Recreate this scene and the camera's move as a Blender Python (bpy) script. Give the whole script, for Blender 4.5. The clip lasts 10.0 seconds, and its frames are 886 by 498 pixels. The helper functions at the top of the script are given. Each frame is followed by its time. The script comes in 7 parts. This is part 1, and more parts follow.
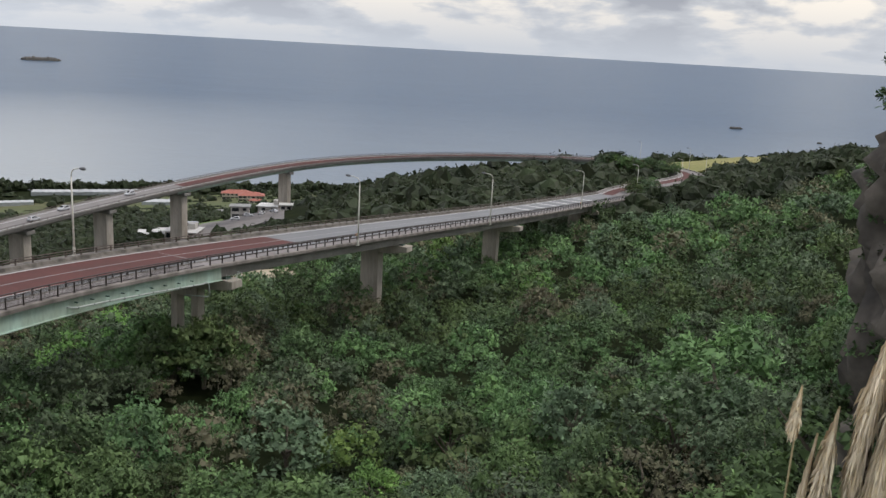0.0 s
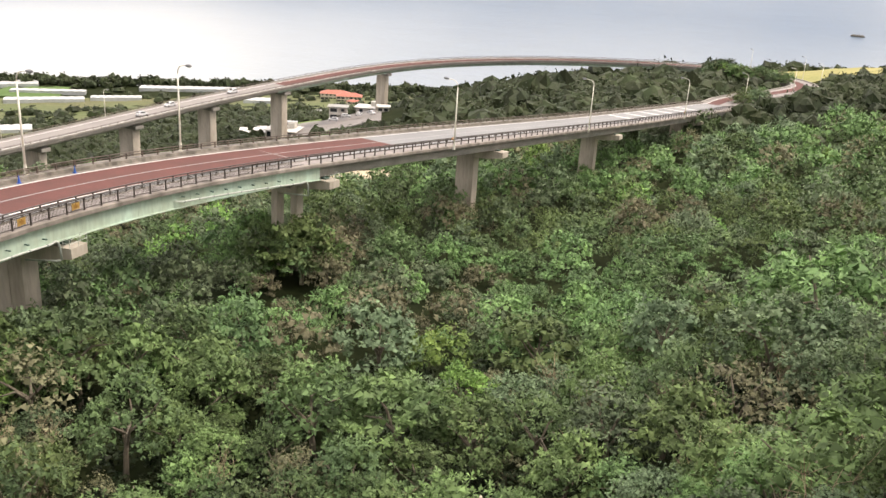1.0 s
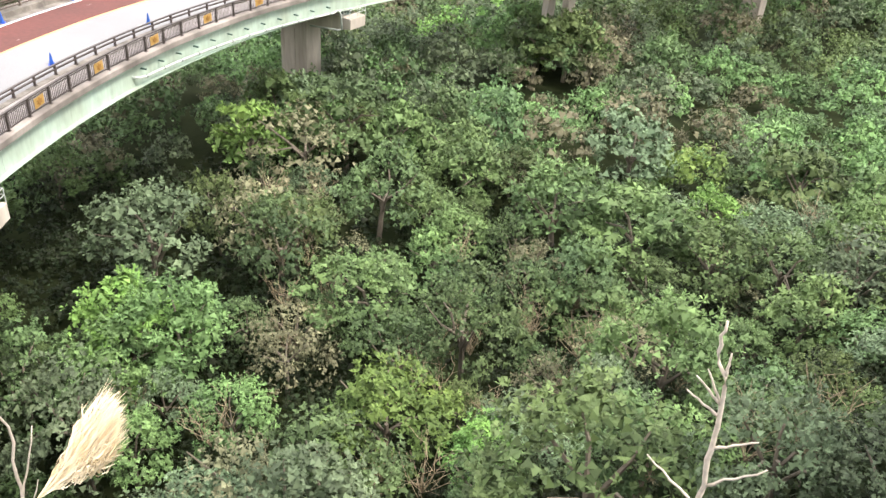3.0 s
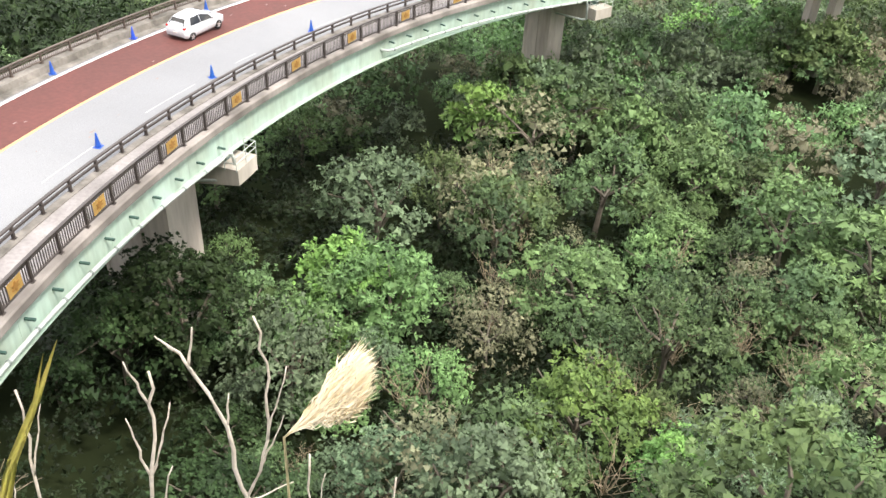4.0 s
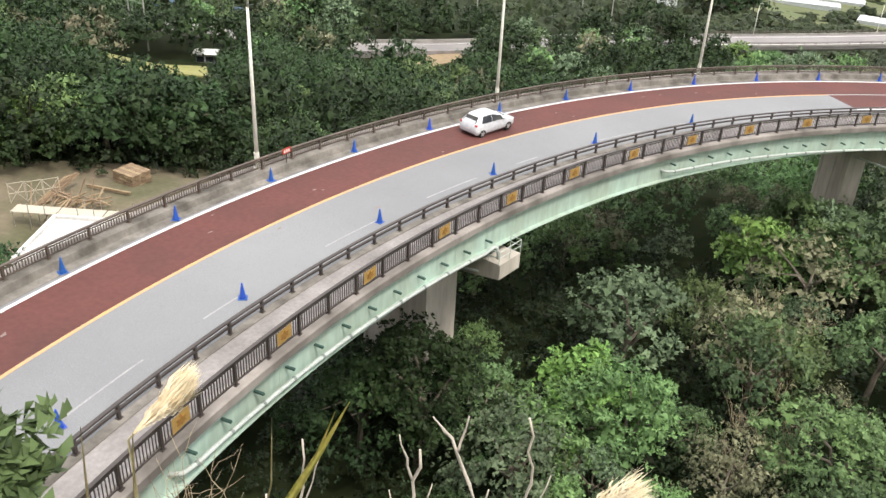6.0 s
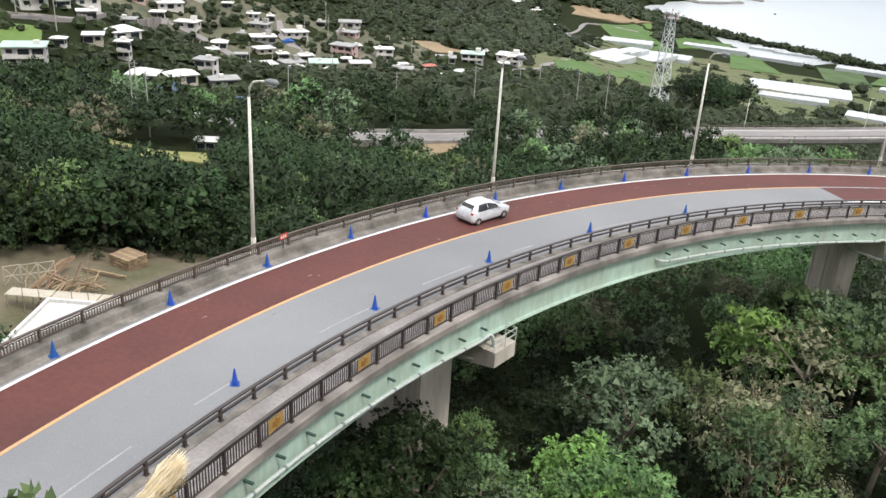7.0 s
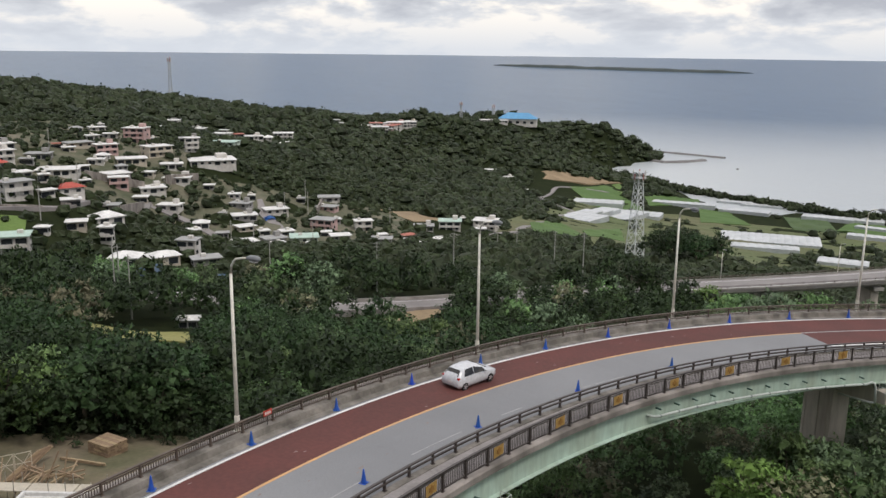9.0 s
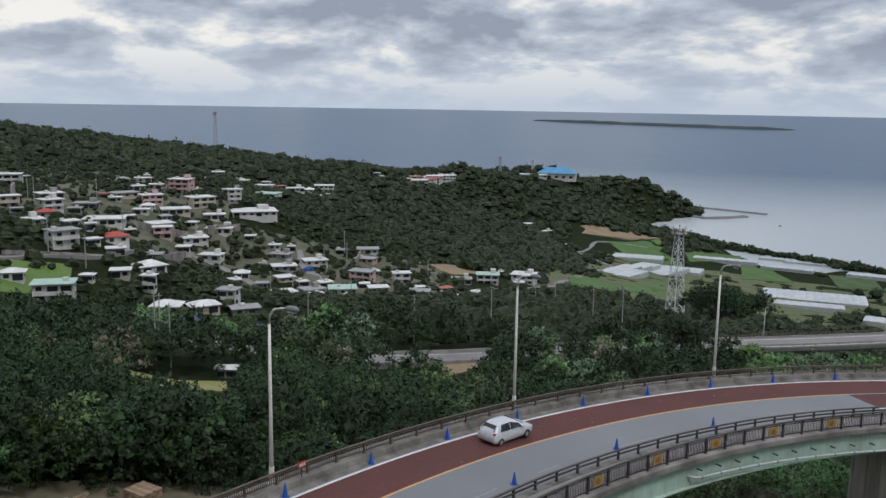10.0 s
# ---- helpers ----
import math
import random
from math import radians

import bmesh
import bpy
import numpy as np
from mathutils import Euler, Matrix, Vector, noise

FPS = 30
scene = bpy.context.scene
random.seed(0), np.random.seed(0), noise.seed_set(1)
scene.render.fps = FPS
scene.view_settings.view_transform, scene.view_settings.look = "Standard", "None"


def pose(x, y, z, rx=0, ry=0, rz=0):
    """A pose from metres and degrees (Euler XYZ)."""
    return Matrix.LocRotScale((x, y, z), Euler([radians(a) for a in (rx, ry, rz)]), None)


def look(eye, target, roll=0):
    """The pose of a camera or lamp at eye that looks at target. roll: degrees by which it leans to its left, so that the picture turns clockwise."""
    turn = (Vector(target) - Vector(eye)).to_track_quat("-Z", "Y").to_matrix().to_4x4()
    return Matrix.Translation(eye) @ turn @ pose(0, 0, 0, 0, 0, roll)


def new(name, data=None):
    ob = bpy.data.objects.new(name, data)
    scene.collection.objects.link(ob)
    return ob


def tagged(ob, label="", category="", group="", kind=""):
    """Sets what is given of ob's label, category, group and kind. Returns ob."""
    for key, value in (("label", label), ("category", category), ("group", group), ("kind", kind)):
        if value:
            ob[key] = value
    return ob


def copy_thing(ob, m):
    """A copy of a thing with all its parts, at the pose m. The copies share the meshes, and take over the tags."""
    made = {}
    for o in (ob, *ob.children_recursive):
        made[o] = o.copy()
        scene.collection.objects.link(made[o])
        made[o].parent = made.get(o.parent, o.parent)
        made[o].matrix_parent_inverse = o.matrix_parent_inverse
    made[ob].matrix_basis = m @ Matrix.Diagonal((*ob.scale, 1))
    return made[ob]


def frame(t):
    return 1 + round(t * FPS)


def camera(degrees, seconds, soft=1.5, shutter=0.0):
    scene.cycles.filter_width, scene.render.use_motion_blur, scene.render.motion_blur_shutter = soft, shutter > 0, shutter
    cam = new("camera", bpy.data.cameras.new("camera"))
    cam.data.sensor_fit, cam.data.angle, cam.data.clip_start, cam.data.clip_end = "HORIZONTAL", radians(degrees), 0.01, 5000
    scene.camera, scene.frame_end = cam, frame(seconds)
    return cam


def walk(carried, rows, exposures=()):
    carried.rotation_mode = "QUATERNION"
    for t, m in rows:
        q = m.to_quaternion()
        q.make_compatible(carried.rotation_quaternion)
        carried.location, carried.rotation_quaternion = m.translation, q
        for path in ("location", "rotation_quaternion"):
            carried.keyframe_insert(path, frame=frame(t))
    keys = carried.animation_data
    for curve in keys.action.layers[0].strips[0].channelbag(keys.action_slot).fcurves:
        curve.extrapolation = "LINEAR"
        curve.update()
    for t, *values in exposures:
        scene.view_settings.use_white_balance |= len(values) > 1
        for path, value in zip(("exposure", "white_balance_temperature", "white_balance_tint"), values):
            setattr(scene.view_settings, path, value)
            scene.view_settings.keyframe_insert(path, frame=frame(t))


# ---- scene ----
# ---- camera and its way ----
cam = camera(53.62, 10.0)
EYE = 150.0  # the eye above the sea
PATH = [
    (0, pose(0.42, 0.22, EYE, 76.85, -3.17, 0.74)),
    (0.5, pose(0.29, 0.22, EYE, 72.75, -3.63, 4.75)),
    (1, pose(0.29, 0.22, EYE, 70.31, -3.47, 7.18)),
    (1.5, pose(0.29, 0.22, EYE, 67.27, -3.74, 9.96)),
    (2, pose(0.29, 0.22, EYE, 61.68, -4.29, 15.47)),
    (2.2, pose(0.29, 0.22, EYE, 59.65, -4.19, 18.00)),
    (3.3, pose(0.19, 0.17, EYE, 55.25, -3.53, 29.01)),
    (3.5, pose(0.17, 0.16, EYE, 54.80, -3.30, 32.28)),
    (4, pose(0.11, 0.11, EYE, 54.53, -2.53, 41.29)),
    (4.5, pose(0.065, 0.07, EYE, 55.27, -2.65, 48.55)),
    (5, pose(0.03, 0.03, EYE, 57.21, -2.24, 54.10)),
    (5.5, pose(0, 0, EYE, 58.96, -2.54, 58.53)),
    (5.7, pose(0, 0, EYE, 59.43, -2.82, 59.87)),
    (6.8, pose(0, 0, EYE, 64.82, -3.11, 61.43)),
    (7, pose(0, 0, EYE, 66.31, -3.25, 60.59)),
    (7.5, pose(0, 0, EYE, 69.33, -2.58, 58.25)),
    (8, pose(0, 0, EYE, 71.75, -1.58, 56.67)),
    (8.5, pose(0, 0, EYE, 74.18, -0.80, 56.85)),
    (9, pose(0, 0, EYE, 77.17, -0.67, 58.61)),
    (9.5, pose(0, 0, EYE, 79.35, -1.00, 60.18)),
    (10, pose(0, 0, EYE, 80.60, -0.96, 61.19)),
]
EXPOSURES = [
    (0.0, -0.25, 6400, 12), (0.5, 0.74, 7300, 16), (1.0, 0.98, 7500, 15), (1.5, 1.15, 7500, 16), (2.0, 1.85, 7300, 17), (3.5, 1.56, 6750, 12), (4.0, 1.52, 6700, 11), (4.5, 1.25, 6700, 11), (5.0, 1.42, 6750, 11), (5.5, 1.22, 6800, 10),
    (7.0, 0.66, 6450, 10), (7.5, 0.6, 6700, 13), (8.0, 0.41, 6900, 15), (8.5, 0.2, 6950, 13), (9.0, -0.13, 6550, 12), (9.5, -0.46, 6000, 11), (10.0, -0.53, 5900, 10),
]
walk(cam, PATH, EXPOSURES)

# ---- sky and light ----
def make_world():
    w = bpy.data.worlds.new("overcast_sky")
    scene.world = w
    w.use_nodes = True
    nt = w.node_tree
    nt.nodes.clear()
    out = nt.nodes.new("ShaderNodeOutputWorld")
    sky_bg = nt.nodes.new("ShaderNodeBackground")
    cloud_bg = nt.nodes.new("ShaderNodeBackground")
    sky = nt.nodes.new("ShaderNodeTexSky")
    sky.sky_type, sky.sun_disc = "NISHITA", False
    sky.sun_elevation, sky.sun_rotation = radians(52), radians(62)
    sky.air_density, sky.dust_density = 1.0, 2.0
    nt.links.new(sky.outputs[0], sky_bg.inputs[0])
    sky_bg.inputs[1].default_value = 0.12
    co = nt.nodes.new("ShaderNodeTexCoord")
    sep = nt.nodes.new("ShaderNodeSeparateXYZ")
    nt.links.new(co.outputs["Generated"], sep.inputs[0])
    # the cloud deck is a flat layer: its pattern is laid on direction / height
    up = nt.nodes.new("ShaderNodeMath")
    up.operation = "ADD"
    up.inputs[1].default_value = 0.3
    nt.links.new(sep.outputs[2], up.inputs[0])
    mx = nt.nodes.new("ShaderNodeMath")
    mx.operation = "MAXIMUM"
    mx.inputs[1].default_value = 0.03
    nt.links.new(up.outputs[0], mx.inputs[0])
    comb = nt.nodes.new("ShaderNodeCombineXYZ")
    for i in range(2):
        div = nt.nodes.new("ShaderNodeMath")
        div.operation = "DIVIDE"
        nt.links.new(sep.outputs[i], div.inputs[0])
        nt.links.new(mx.outputs[0], div.inputs[1])
        nt.links.new(div.outputs[0], comb.inputs[i])
    n1 = nt.nodes.new("ShaderNodeTexNoise")
    n1.inputs["Scale"].default_value = 2.4
    n1.inputs["Detail"].default_value = 7
    n1.inputs["Roughness"].default_value = 0.55
    n1.inputs["Distortion"].default_value = 0.15
    nt.links.new(comb.outputs[0], n1.inputs["Vector"])
    ramp = nt.nodes.new("ShaderNodeValToRGB")
    el = ramp.color_ramp.elements
    el[0].position, el[0].color = 0.42, (0.43, 0.45, 0.51, 1)
    el[1].position, el[1].color = 0.59, (1.3, 1.2, 1.04, 1)
    mid = el.new(0.52)
    mid.color = (0.74, 0.76, 0.79, 1)
    # thicker cloud higher up, thin and bright lower down
    thick = nt.nodes.new("ShaderNodeMapRange")
    thick.inputs[1].default_value, thick.inputs[2].default_value = 0.03, 0.12
    thick.inputs[3].default_value, thick.inputs[4].default_value = 0.05, -0.035
    nt.links.new(sep.outputs[2], thick.inputs[0])
    add = nt.nodes.new("ShaderNodeMath")
    add.operation = "ADD"
    nt.links.new(n1.outputs[0], add.inputs[0])
    nt.links.new(thick.outputs[0], add.inputs[1])
    nt.links.new(add.outputs[0], ramp.inputs[0])
    # pale haze towards the horizon
    hz = nt.nodes.new("ShaderNodeMapRange")
    hz.inputs[1].default_value, hz.inputs[2].default_value = 0.0, 0.07
    hz.inputs[3].default_value, hz.inputs[4].default_value = 0.9, 0.0
    nt.links.new(sep.outputs[2], hz.inputs[0])
    mixc = nt.nodes.new("ShaderNodeMixRGB")
    mixc.inputs[2].default_value = (0.74, 0.80, 0.87, 1)
    nt.links.new(hz.outputs[0], mixc.inputs[0])
    nt.links.new(ramp.outputs[0], mixc.inputs[1])
    nt.links.new(mixc.outputs[0], cloud_bg.inputs[0])
    # an overcast sky is brightest overhead
    zen = nt.nodes.new("ShaderNodeMapRange")
    zen.inputs[1].default_value, zen.inputs[2].default_value = 0.12, 1.0
    zen.inputs[3].default_value, zen.inputs[4].default_value = 0.9, 1.7
    nt.links.new(sep.outputs[2], zen.inputs[0])
    # thinner cloud, and more light, towards the west
    west = nt.nodes.new("ShaderNodeMapRange")
    west.interpolation_type = "SMOOTHSTEP"
    west.inputs[1].default_value, west.inputs[2].default_value = -0.75, 0.15
    west.inputs[3].default_value, west.inputs[4].default_value = 1.22, 1.08
    nt.links.new(sep.outputs[0], west.inputs[0])
    power = nt.nodes.new("ShaderNodeMath")
    power.operation = "MULTIPLY"
    nt.links.new(zen.outputs[0], power.inputs[0])
    nt.links.new(west.outputs[0], power.inputs[1])
    nt.links.new(power.outputs[0], cloud_bg.inputs[1])
    mix = nt.nodes.new("ShaderNodeMixShader")
    mix.inputs[0].default_value = 0.92
    nt.links.new(sky_bg.outputs[0], mix.inputs[1])
    nt.links.new(cloud_bg.outputs[0], mix.inputs[2])
    nt.links.new(mix.outputs[0], out.inputs[0])


make_world()
sun = new("sun", bpy.data.lights.new("sun", "SUN"))
sun.data.energy, sun.data.angle, sun.data.color = 1.7, radians(10), (1.0, 0.96, 0.9)
sun.matrix_world = look((230, 60, 380), (0, 0, 0))


# ---- materials ----
def mat(name, col, rough=0.6, metal=0.0, col2=None, scale=1.0, fine=None, bump=0.0, island=0.0, per_object=0.0, spec=0.5, coords="Object", contrast=0.25, stretch=(1, 1, 1)):
    """A principled material: two colours mixed by broad noise, finer noise on value and relief, variation by island or object."""
    m = bpy.data.materials.new(name)
    m.use_nodes = True
    nt = m.node_tree
    b = nt.nodes["Principled BSDF"]
    b.inputs["Roughness"].default_value = rough
    b.inputs["Metallic"].default_value = metal
    b.inputs["Specular IOR Level"].default_value = spec
    link = nt.links.new
    if coords == "Position":
        vec = nt.nodes.new("ShaderNodeNewGeometry").outputs["Position"]
    else:
        vec = nt.nodes.new("ShaderNodeTexCoord").outputs[coords]
    if stretch != (1, 1, 1):
        mp = nt.nodes.new("ShaderNodeMapping")
        mp.inputs["Scale"].default_value = stretch
        link(vec, mp.inputs["Vector"])
        vec = mp.outputs[0]
    n = nt.nodes.new("ShaderNodeTexNoise")
    n.inputs["Scale"].default_value, n.inputs["Detail"].default_value = scale, 4
    link(vec, n.inputs["Vector"])
    r = nt.nodes.new("ShaderNodeMapRange")
    r.inputs[1].default_value, r.inputs[2].default_value = 0.5 - contrast, 0.5 + contrast
    link(n.outputs[0], r.inputs[0])
    mix = nt.nodes.new("ShaderNodeMixRGB")
    mix.inputs[1].default_value = (*col, 1)
    mix.inputs[2].default_value = (*(col2 or [c * 0.75 for c in col]), 1)
    link(r.outputs[0], mix.inputs[0])
    out = mix.outputs[0]
    f = nt.nodes.new("ShaderNodeTexNoise")
    f.inputs["Scale"].default_value, f.inputs["Detail"].default_value = fine or scale * 9, 5
    link(vec, f.inputs["Vector"])
    hsv = nt.nodes.new("ShaderNodeHueSaturation")
    v = nt.nodes.new("ShaderNodeMapRange")
    v.inputs[1].default_value, v.inputs[2].default_value = 0.25, 0.75
    v.inputs[3].default_value, v.inputs[4].default_value = 0.84, 1.16
    link(f.outputs[0], v.inputs[0])
    val = v.outputs[0]
    for amount, node, socket in ((island, "ShaderNodeNewGeometry", "Random Per Island"), (per_object, "ShaderNodeObjectInfo", "Random")):
        if amount:
            src = nt.nodes.new(node)
            mr = nt.nodes.new("ShaderNodeMapRange")
            mr.inputs[3].default_value, mr.inputs[4].default_value = 1 - amount, 1 + amount
            link(src.outputs[socket], mr.inputs[0])
            mul = nt.nodes.new("ShaderNodeMath")
            mul.operation = "MULTIPLY"
            link(val, mul.inputs[0])
            link(mr.outputs[0], mul.inputs[1])
            val = mul.outputs[0]
            hm = nt.nodes.new("ShaderNodeMapRange")
            hm.inputs[3].default_value, hm.inputs[4].default_value = 0.5 - amount * 0.06, 0.5 + amount * 0.06
            link(src.outputs[socket], hm.inputs[0])
            link(hm.outputs[0], hsv.inputs["Hue"])
    link(val, hsv.inputs["Value"])
    link(out, hsv.inputs["Color"])
    link(hsv.outputs[0], b.inputs["Base Color"])
    if bump:
        bp = nt.nodes.new("ShaderNodeBump")
        bp.inputs["Strength"].default_value, bp.inputs["Distance"].default_value = bump, 0.02
        link(f.outputs[0], bp.inputs["Height"])
        link(bp.outputs[0], b.inputs["Normal"])
    return m


def leaf_mat(name, col, col2, scale=0.25, island=0.45, per_object=0.0):
    m = mat(name, col, rough=0.55, col2=col2, scale=scale, fine=2.0, island=island, per_object=per_object, spec=0.16, coords="Position", contrast=0.18)
    nt = m.node_tree
    b = nt.nodes["Principled BSDF"]
    tr = nt.nodes.new("ShaderNodeBsdfTranslucent")
    mx = nt.nodes.new("ShaderNodeMixShader")
    mx.inputs[0].default_value = 0.12
    src = b.inputs["Base Color"].links[0].from_socket
    nt.links.new(src, tr.inputs[0])
    nt.links.new(b.outputs[0], mx.inputs[1])
    nt.links.new(tr.outputs[0], mx.inputs[2])
    nt.links.new(mx.outputs[0], nt.nodes["Material Output"].inputs[0])
    return m


ASPHALT = mat("asphalt_worn", (0.230, 0.233, 0.238), 0.85, col2=(0.180, 0.182, 0.188), scale=0.12, fine=25, bump=0.05)
ASPHALT_OLD = mat("asphalt_pale", (0.255, 0.235, 0.225), 0.85, col2=(0.2, 0.185, 0.18), scale=0.2, fine=12, bump=0.2)
RED_SURFACE = mat("red_surfacing", (0.118, 0.034, 0.027), 0.8, col2=(0.078, 0.026, 0.021), scale=0.3, fine=4, bump=0.25)
WHITE_LINE = mat("white_line", (0.75, 0.75, 0.73), 0.6, col2=(0.55, 0.55, 0.53), scale=1.2)
ORANGE_LINE = mat("orange_line", (0.60, 0.33, 0.12), 0.6, col2=(0.46, 0.29, 0.16), scale=1.2)
FADED_LINE = mat("faded_line", (0.34, 0.34, 0.335), 0.8, col2=(0.24, 0.24, 0.24), scale=1.5)
CONCRETE = mat("weathered_concrete", (0.36, 0.34, 0.31), 0.85, col2=(0.2, 0.19, 0.175), scale=0.35, fine=5, bump=0.3)
CONCRETE_PALE = mat("pale_concrete", (0.315, 0.29, 0.28), 0.85, col2=(0.18, 0.163, 0.155), scale=0.5, fine=6, bump=0.3)
CONCRETE_STAIN = mat("stained_concrete", (0.33, 0.295, 0.265), 0.85, col2=(0.13, 0.115, 0.10), scale=0.5, fine=4, bump=0.3, contrast=0.16, stretch=(1, 1, 0.25))
PIER_CONCRETE = mat("pier_concrete", (0.56, 0.51, 0.44), 0.85, col2=(0.33, 0.29, 0.24), scale=0.4, fine=3, bump=0.3, contrast=0.2, stretch=(1, 1, 0.2))
WORN_MARK = mat("worn_mark", (0.25, 0.19, 0.17), 0.8, scale=3)
KERB_DIRTY = mat("dirty_kerb", (0.24, 0.218, 0.19), 0.9, col2=(0.085, 0.077, 0.064), scale=0.9, fine=6, bump=0.4, contrast=0.18)
MINT = mat("mint_green_steel", (0.44, 0.57, 0.49), 0.45, col2=(0.35, 0.41, 0.33), scale=0.55, fine=3, contrast=0.2, stretch=(1, 1, 0.3))
MINT_DARK = mat("mint_bracket", (0.06, 0.12, 0.10), 0.5, scale=1)
PIPE_DARK = mat("pipe_coupling", (0.22, 0.25, 0.23), 0.5, scale=1)
PIPE_GREY = mat("grey_pipe", (0.52, 0.56, 0.52), 0.4, scale=1)
BROWN_METAL = mat("brown_painted_metal", (0.035, 0.027, 0.024), 0.5, col2=(0.06, 0.048, 0.042), scale=0.8)
BROWN_WORN = mat("brown_metal_faded", (0.05, 0.036, 0.029), 0.6, col2=(0.125, 0.095, 0.072), scale=0.7)
EMBLEM = mat("ochre_panel", (0.45, 0.27, 0.06), 0.6, col2=(0.30, 0.19, 0.07), scale=3)
LAMP_PAINT = mat("lamp_post_paint", (0.84, 0.82, 0.73), 0.5, col2=(0.64, 0.61, 0.53), scale=1.0)
LAMP_GLASS = mat("lamp_glass", (0.6, 0.62, 0.62), 0.2, scale=1)
BLUE = mat("blue_plastic", (0.02, 0.09, 0.42), 0.4, scale=2, per_object=0.2)
# soil colour holds the shade under the crowns, so gaps read dark
GROUND_MAT = mat("forest_floor_shaded", (0.024, 0.031, 0.012), 0.95, spec=0.05, col2=(0.013, 0.018, 0.008), scale=0.15, fine=1.5, coords="Position")
LEAF_NEAR = leaf_mat("leaves_green", (0.155, 0.238, 0.086), (0.076, 0.124, 0.052), per_object=0.35)
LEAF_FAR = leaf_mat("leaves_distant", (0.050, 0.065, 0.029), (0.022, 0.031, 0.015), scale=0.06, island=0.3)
BARK = mat("bark_grey", (0.20, 0.17, 0.13), 0.9, col2=(0.12, 0.1, 0.075), scale=3, bump=0.5)


# ---- mesh helpers ----
def mesh_ob(name, verts, faces, material, parent=None, label="", smooth=False):
    me = bpy.data.meshes.new(name)
    me.from_pydata(verts, [], faces)
    me.materials.append(material)
    if smooth:
        me.polygons.foreach_set("use_smooth", [True] * len(me.polygons))
    me.update()
    ob = new(name, me)
    if parent:
        ob.parent = parent
    if label:
        ob["label"] = label
    return ob


def empty(name, at=(0, 0, 0), **tags):
    ob = new(name)
    ob.matrix_world = Matrix.Translation(at)
    return tagged(ob, **tags)


def part(name, bm, material, parent, label="", smooth=False):
    me = bpy.data.meshes.new(name)
    bm.to_mesh(me)
    bm.free()
    me.materials.append(material)
    if smooth:
        me.polygons.foreach_set("use_smooth", [True] * len(me.polygons))
    ob = new(name, me)
    ob.parent = parent
    if label:
        ob["label"] = label
    return ob


def box(bm, x0, x1, y0, y1, z0, z1, m=None, bevel=0.0):
    vs = [bm.verts.new(Vector((x, y, z))) for z in (z0, z1) for y in (y0, y1) for x in (x0, x1)]
    fs = [bm.faces.new([vs[i] for i in f]) for f in ((0, 2, 3, 1), (4, 5, 7, 6), (0, 1, 5, 4), (2, 6, 7, 3), (0, 4, 6, 2), (1, 3, 7, 5))]
    if bevel:
        es = list({e for f in fs for e in f.edges})
        r = bmesh.ops.bevel(bm, geom=es, offset=bevel, segments=1, affect="EDGES")
        vs = list({v for f in r["faces"] for v in f.verts} | {v for v in vs if v.is_valid})
    if m is not None:
        for v in vs:
            v.co = m @ v.co
    return bm


def tube(bm, pts, radii, sides=8, cap=True):
    """A tapered tube along points."""
    rings = []
    for i, p in enumerate(pts):
        p = Vector(p)
        d = (Vector(pts[min(i + 1, len(pts) - 1)]) - Vector(pts[max(i - 1, 0)])).normalized()
        a = d.orthogonal().normalized() if abs(d.z) > 0.95 else Vector((0, 0, 1)).cross(d).normalized()
        b = d.cross(a)
        r = radii[i] if hasattr(radii, "__len__") else radii
        rings.append([bm.verts.new(p + a * (r * math.cos(2 * math.pi * k / sides)) + b * (r * math.sin(2 * math.pi * k / sides))) for k in range(sides)])
    for u, v in zip(rings, rings[1:]):
        for k in range(sides):
            bm.faces.new((u[k], u[(k + 1) % sides], v[(k + 1) % sides], v[k]))
    if cap:
        bm.faces.new(rings[0][::-1])
        bm.faces.new(rings[-1])
    return bm


# ---- the lines of the two bridges, in plan and height ----
class Line:
    """A road's centre line: curvature and grade by stations; o is to the left of travel, h above the road."""

    def __init__(self, x, y, z, heading, s_first, s_last, curve, grade, cross=0.0):
        step = 0.25
        self.s = np.arange(s_first, s_last + step, step)
        i = int(np.argmin(abs(self.s)))
        k = np.interp(self.s, [a for a, _ in curve], [b for _, b in curve])
        g = np.interp(self.s, [a for a, _ in grade], [b for _, b in grade])

        def cum(v, v0):
            c = np.concatenate([[0], np.cumsum((v[1:] + v[:-1]) / 2 * step)])
            return c - c[i] + v0

        self.th = cum(k, heading)
        self.x, self.y, self.z = cum(np.cos(self.th), x), cum(np.sin(self.th), y), cum(g, z)
        self.cross = cross

    def heading(self, s):
        return float(np.interp(s, self.s, self.th))

    def at(self, s, o=0.0, h=0.0):
        t = self.heading(s)
        x, y, z = (float(np.interp(s, self.s, v)) for v in (self.x, self.y, self.z))
        return Vector((x - math.sin(t) * o, y + math.cos(t) * o, z + h + self.cross * o))

    def frame_at(self, s, o=0.0, h=0.0):
        """A pose: x along the road, y to its left, z up."""
        return Matrix.Translation(self.at(s, o, h)) @ Matrix.Rotation(self.heading(s), 4, "Z")


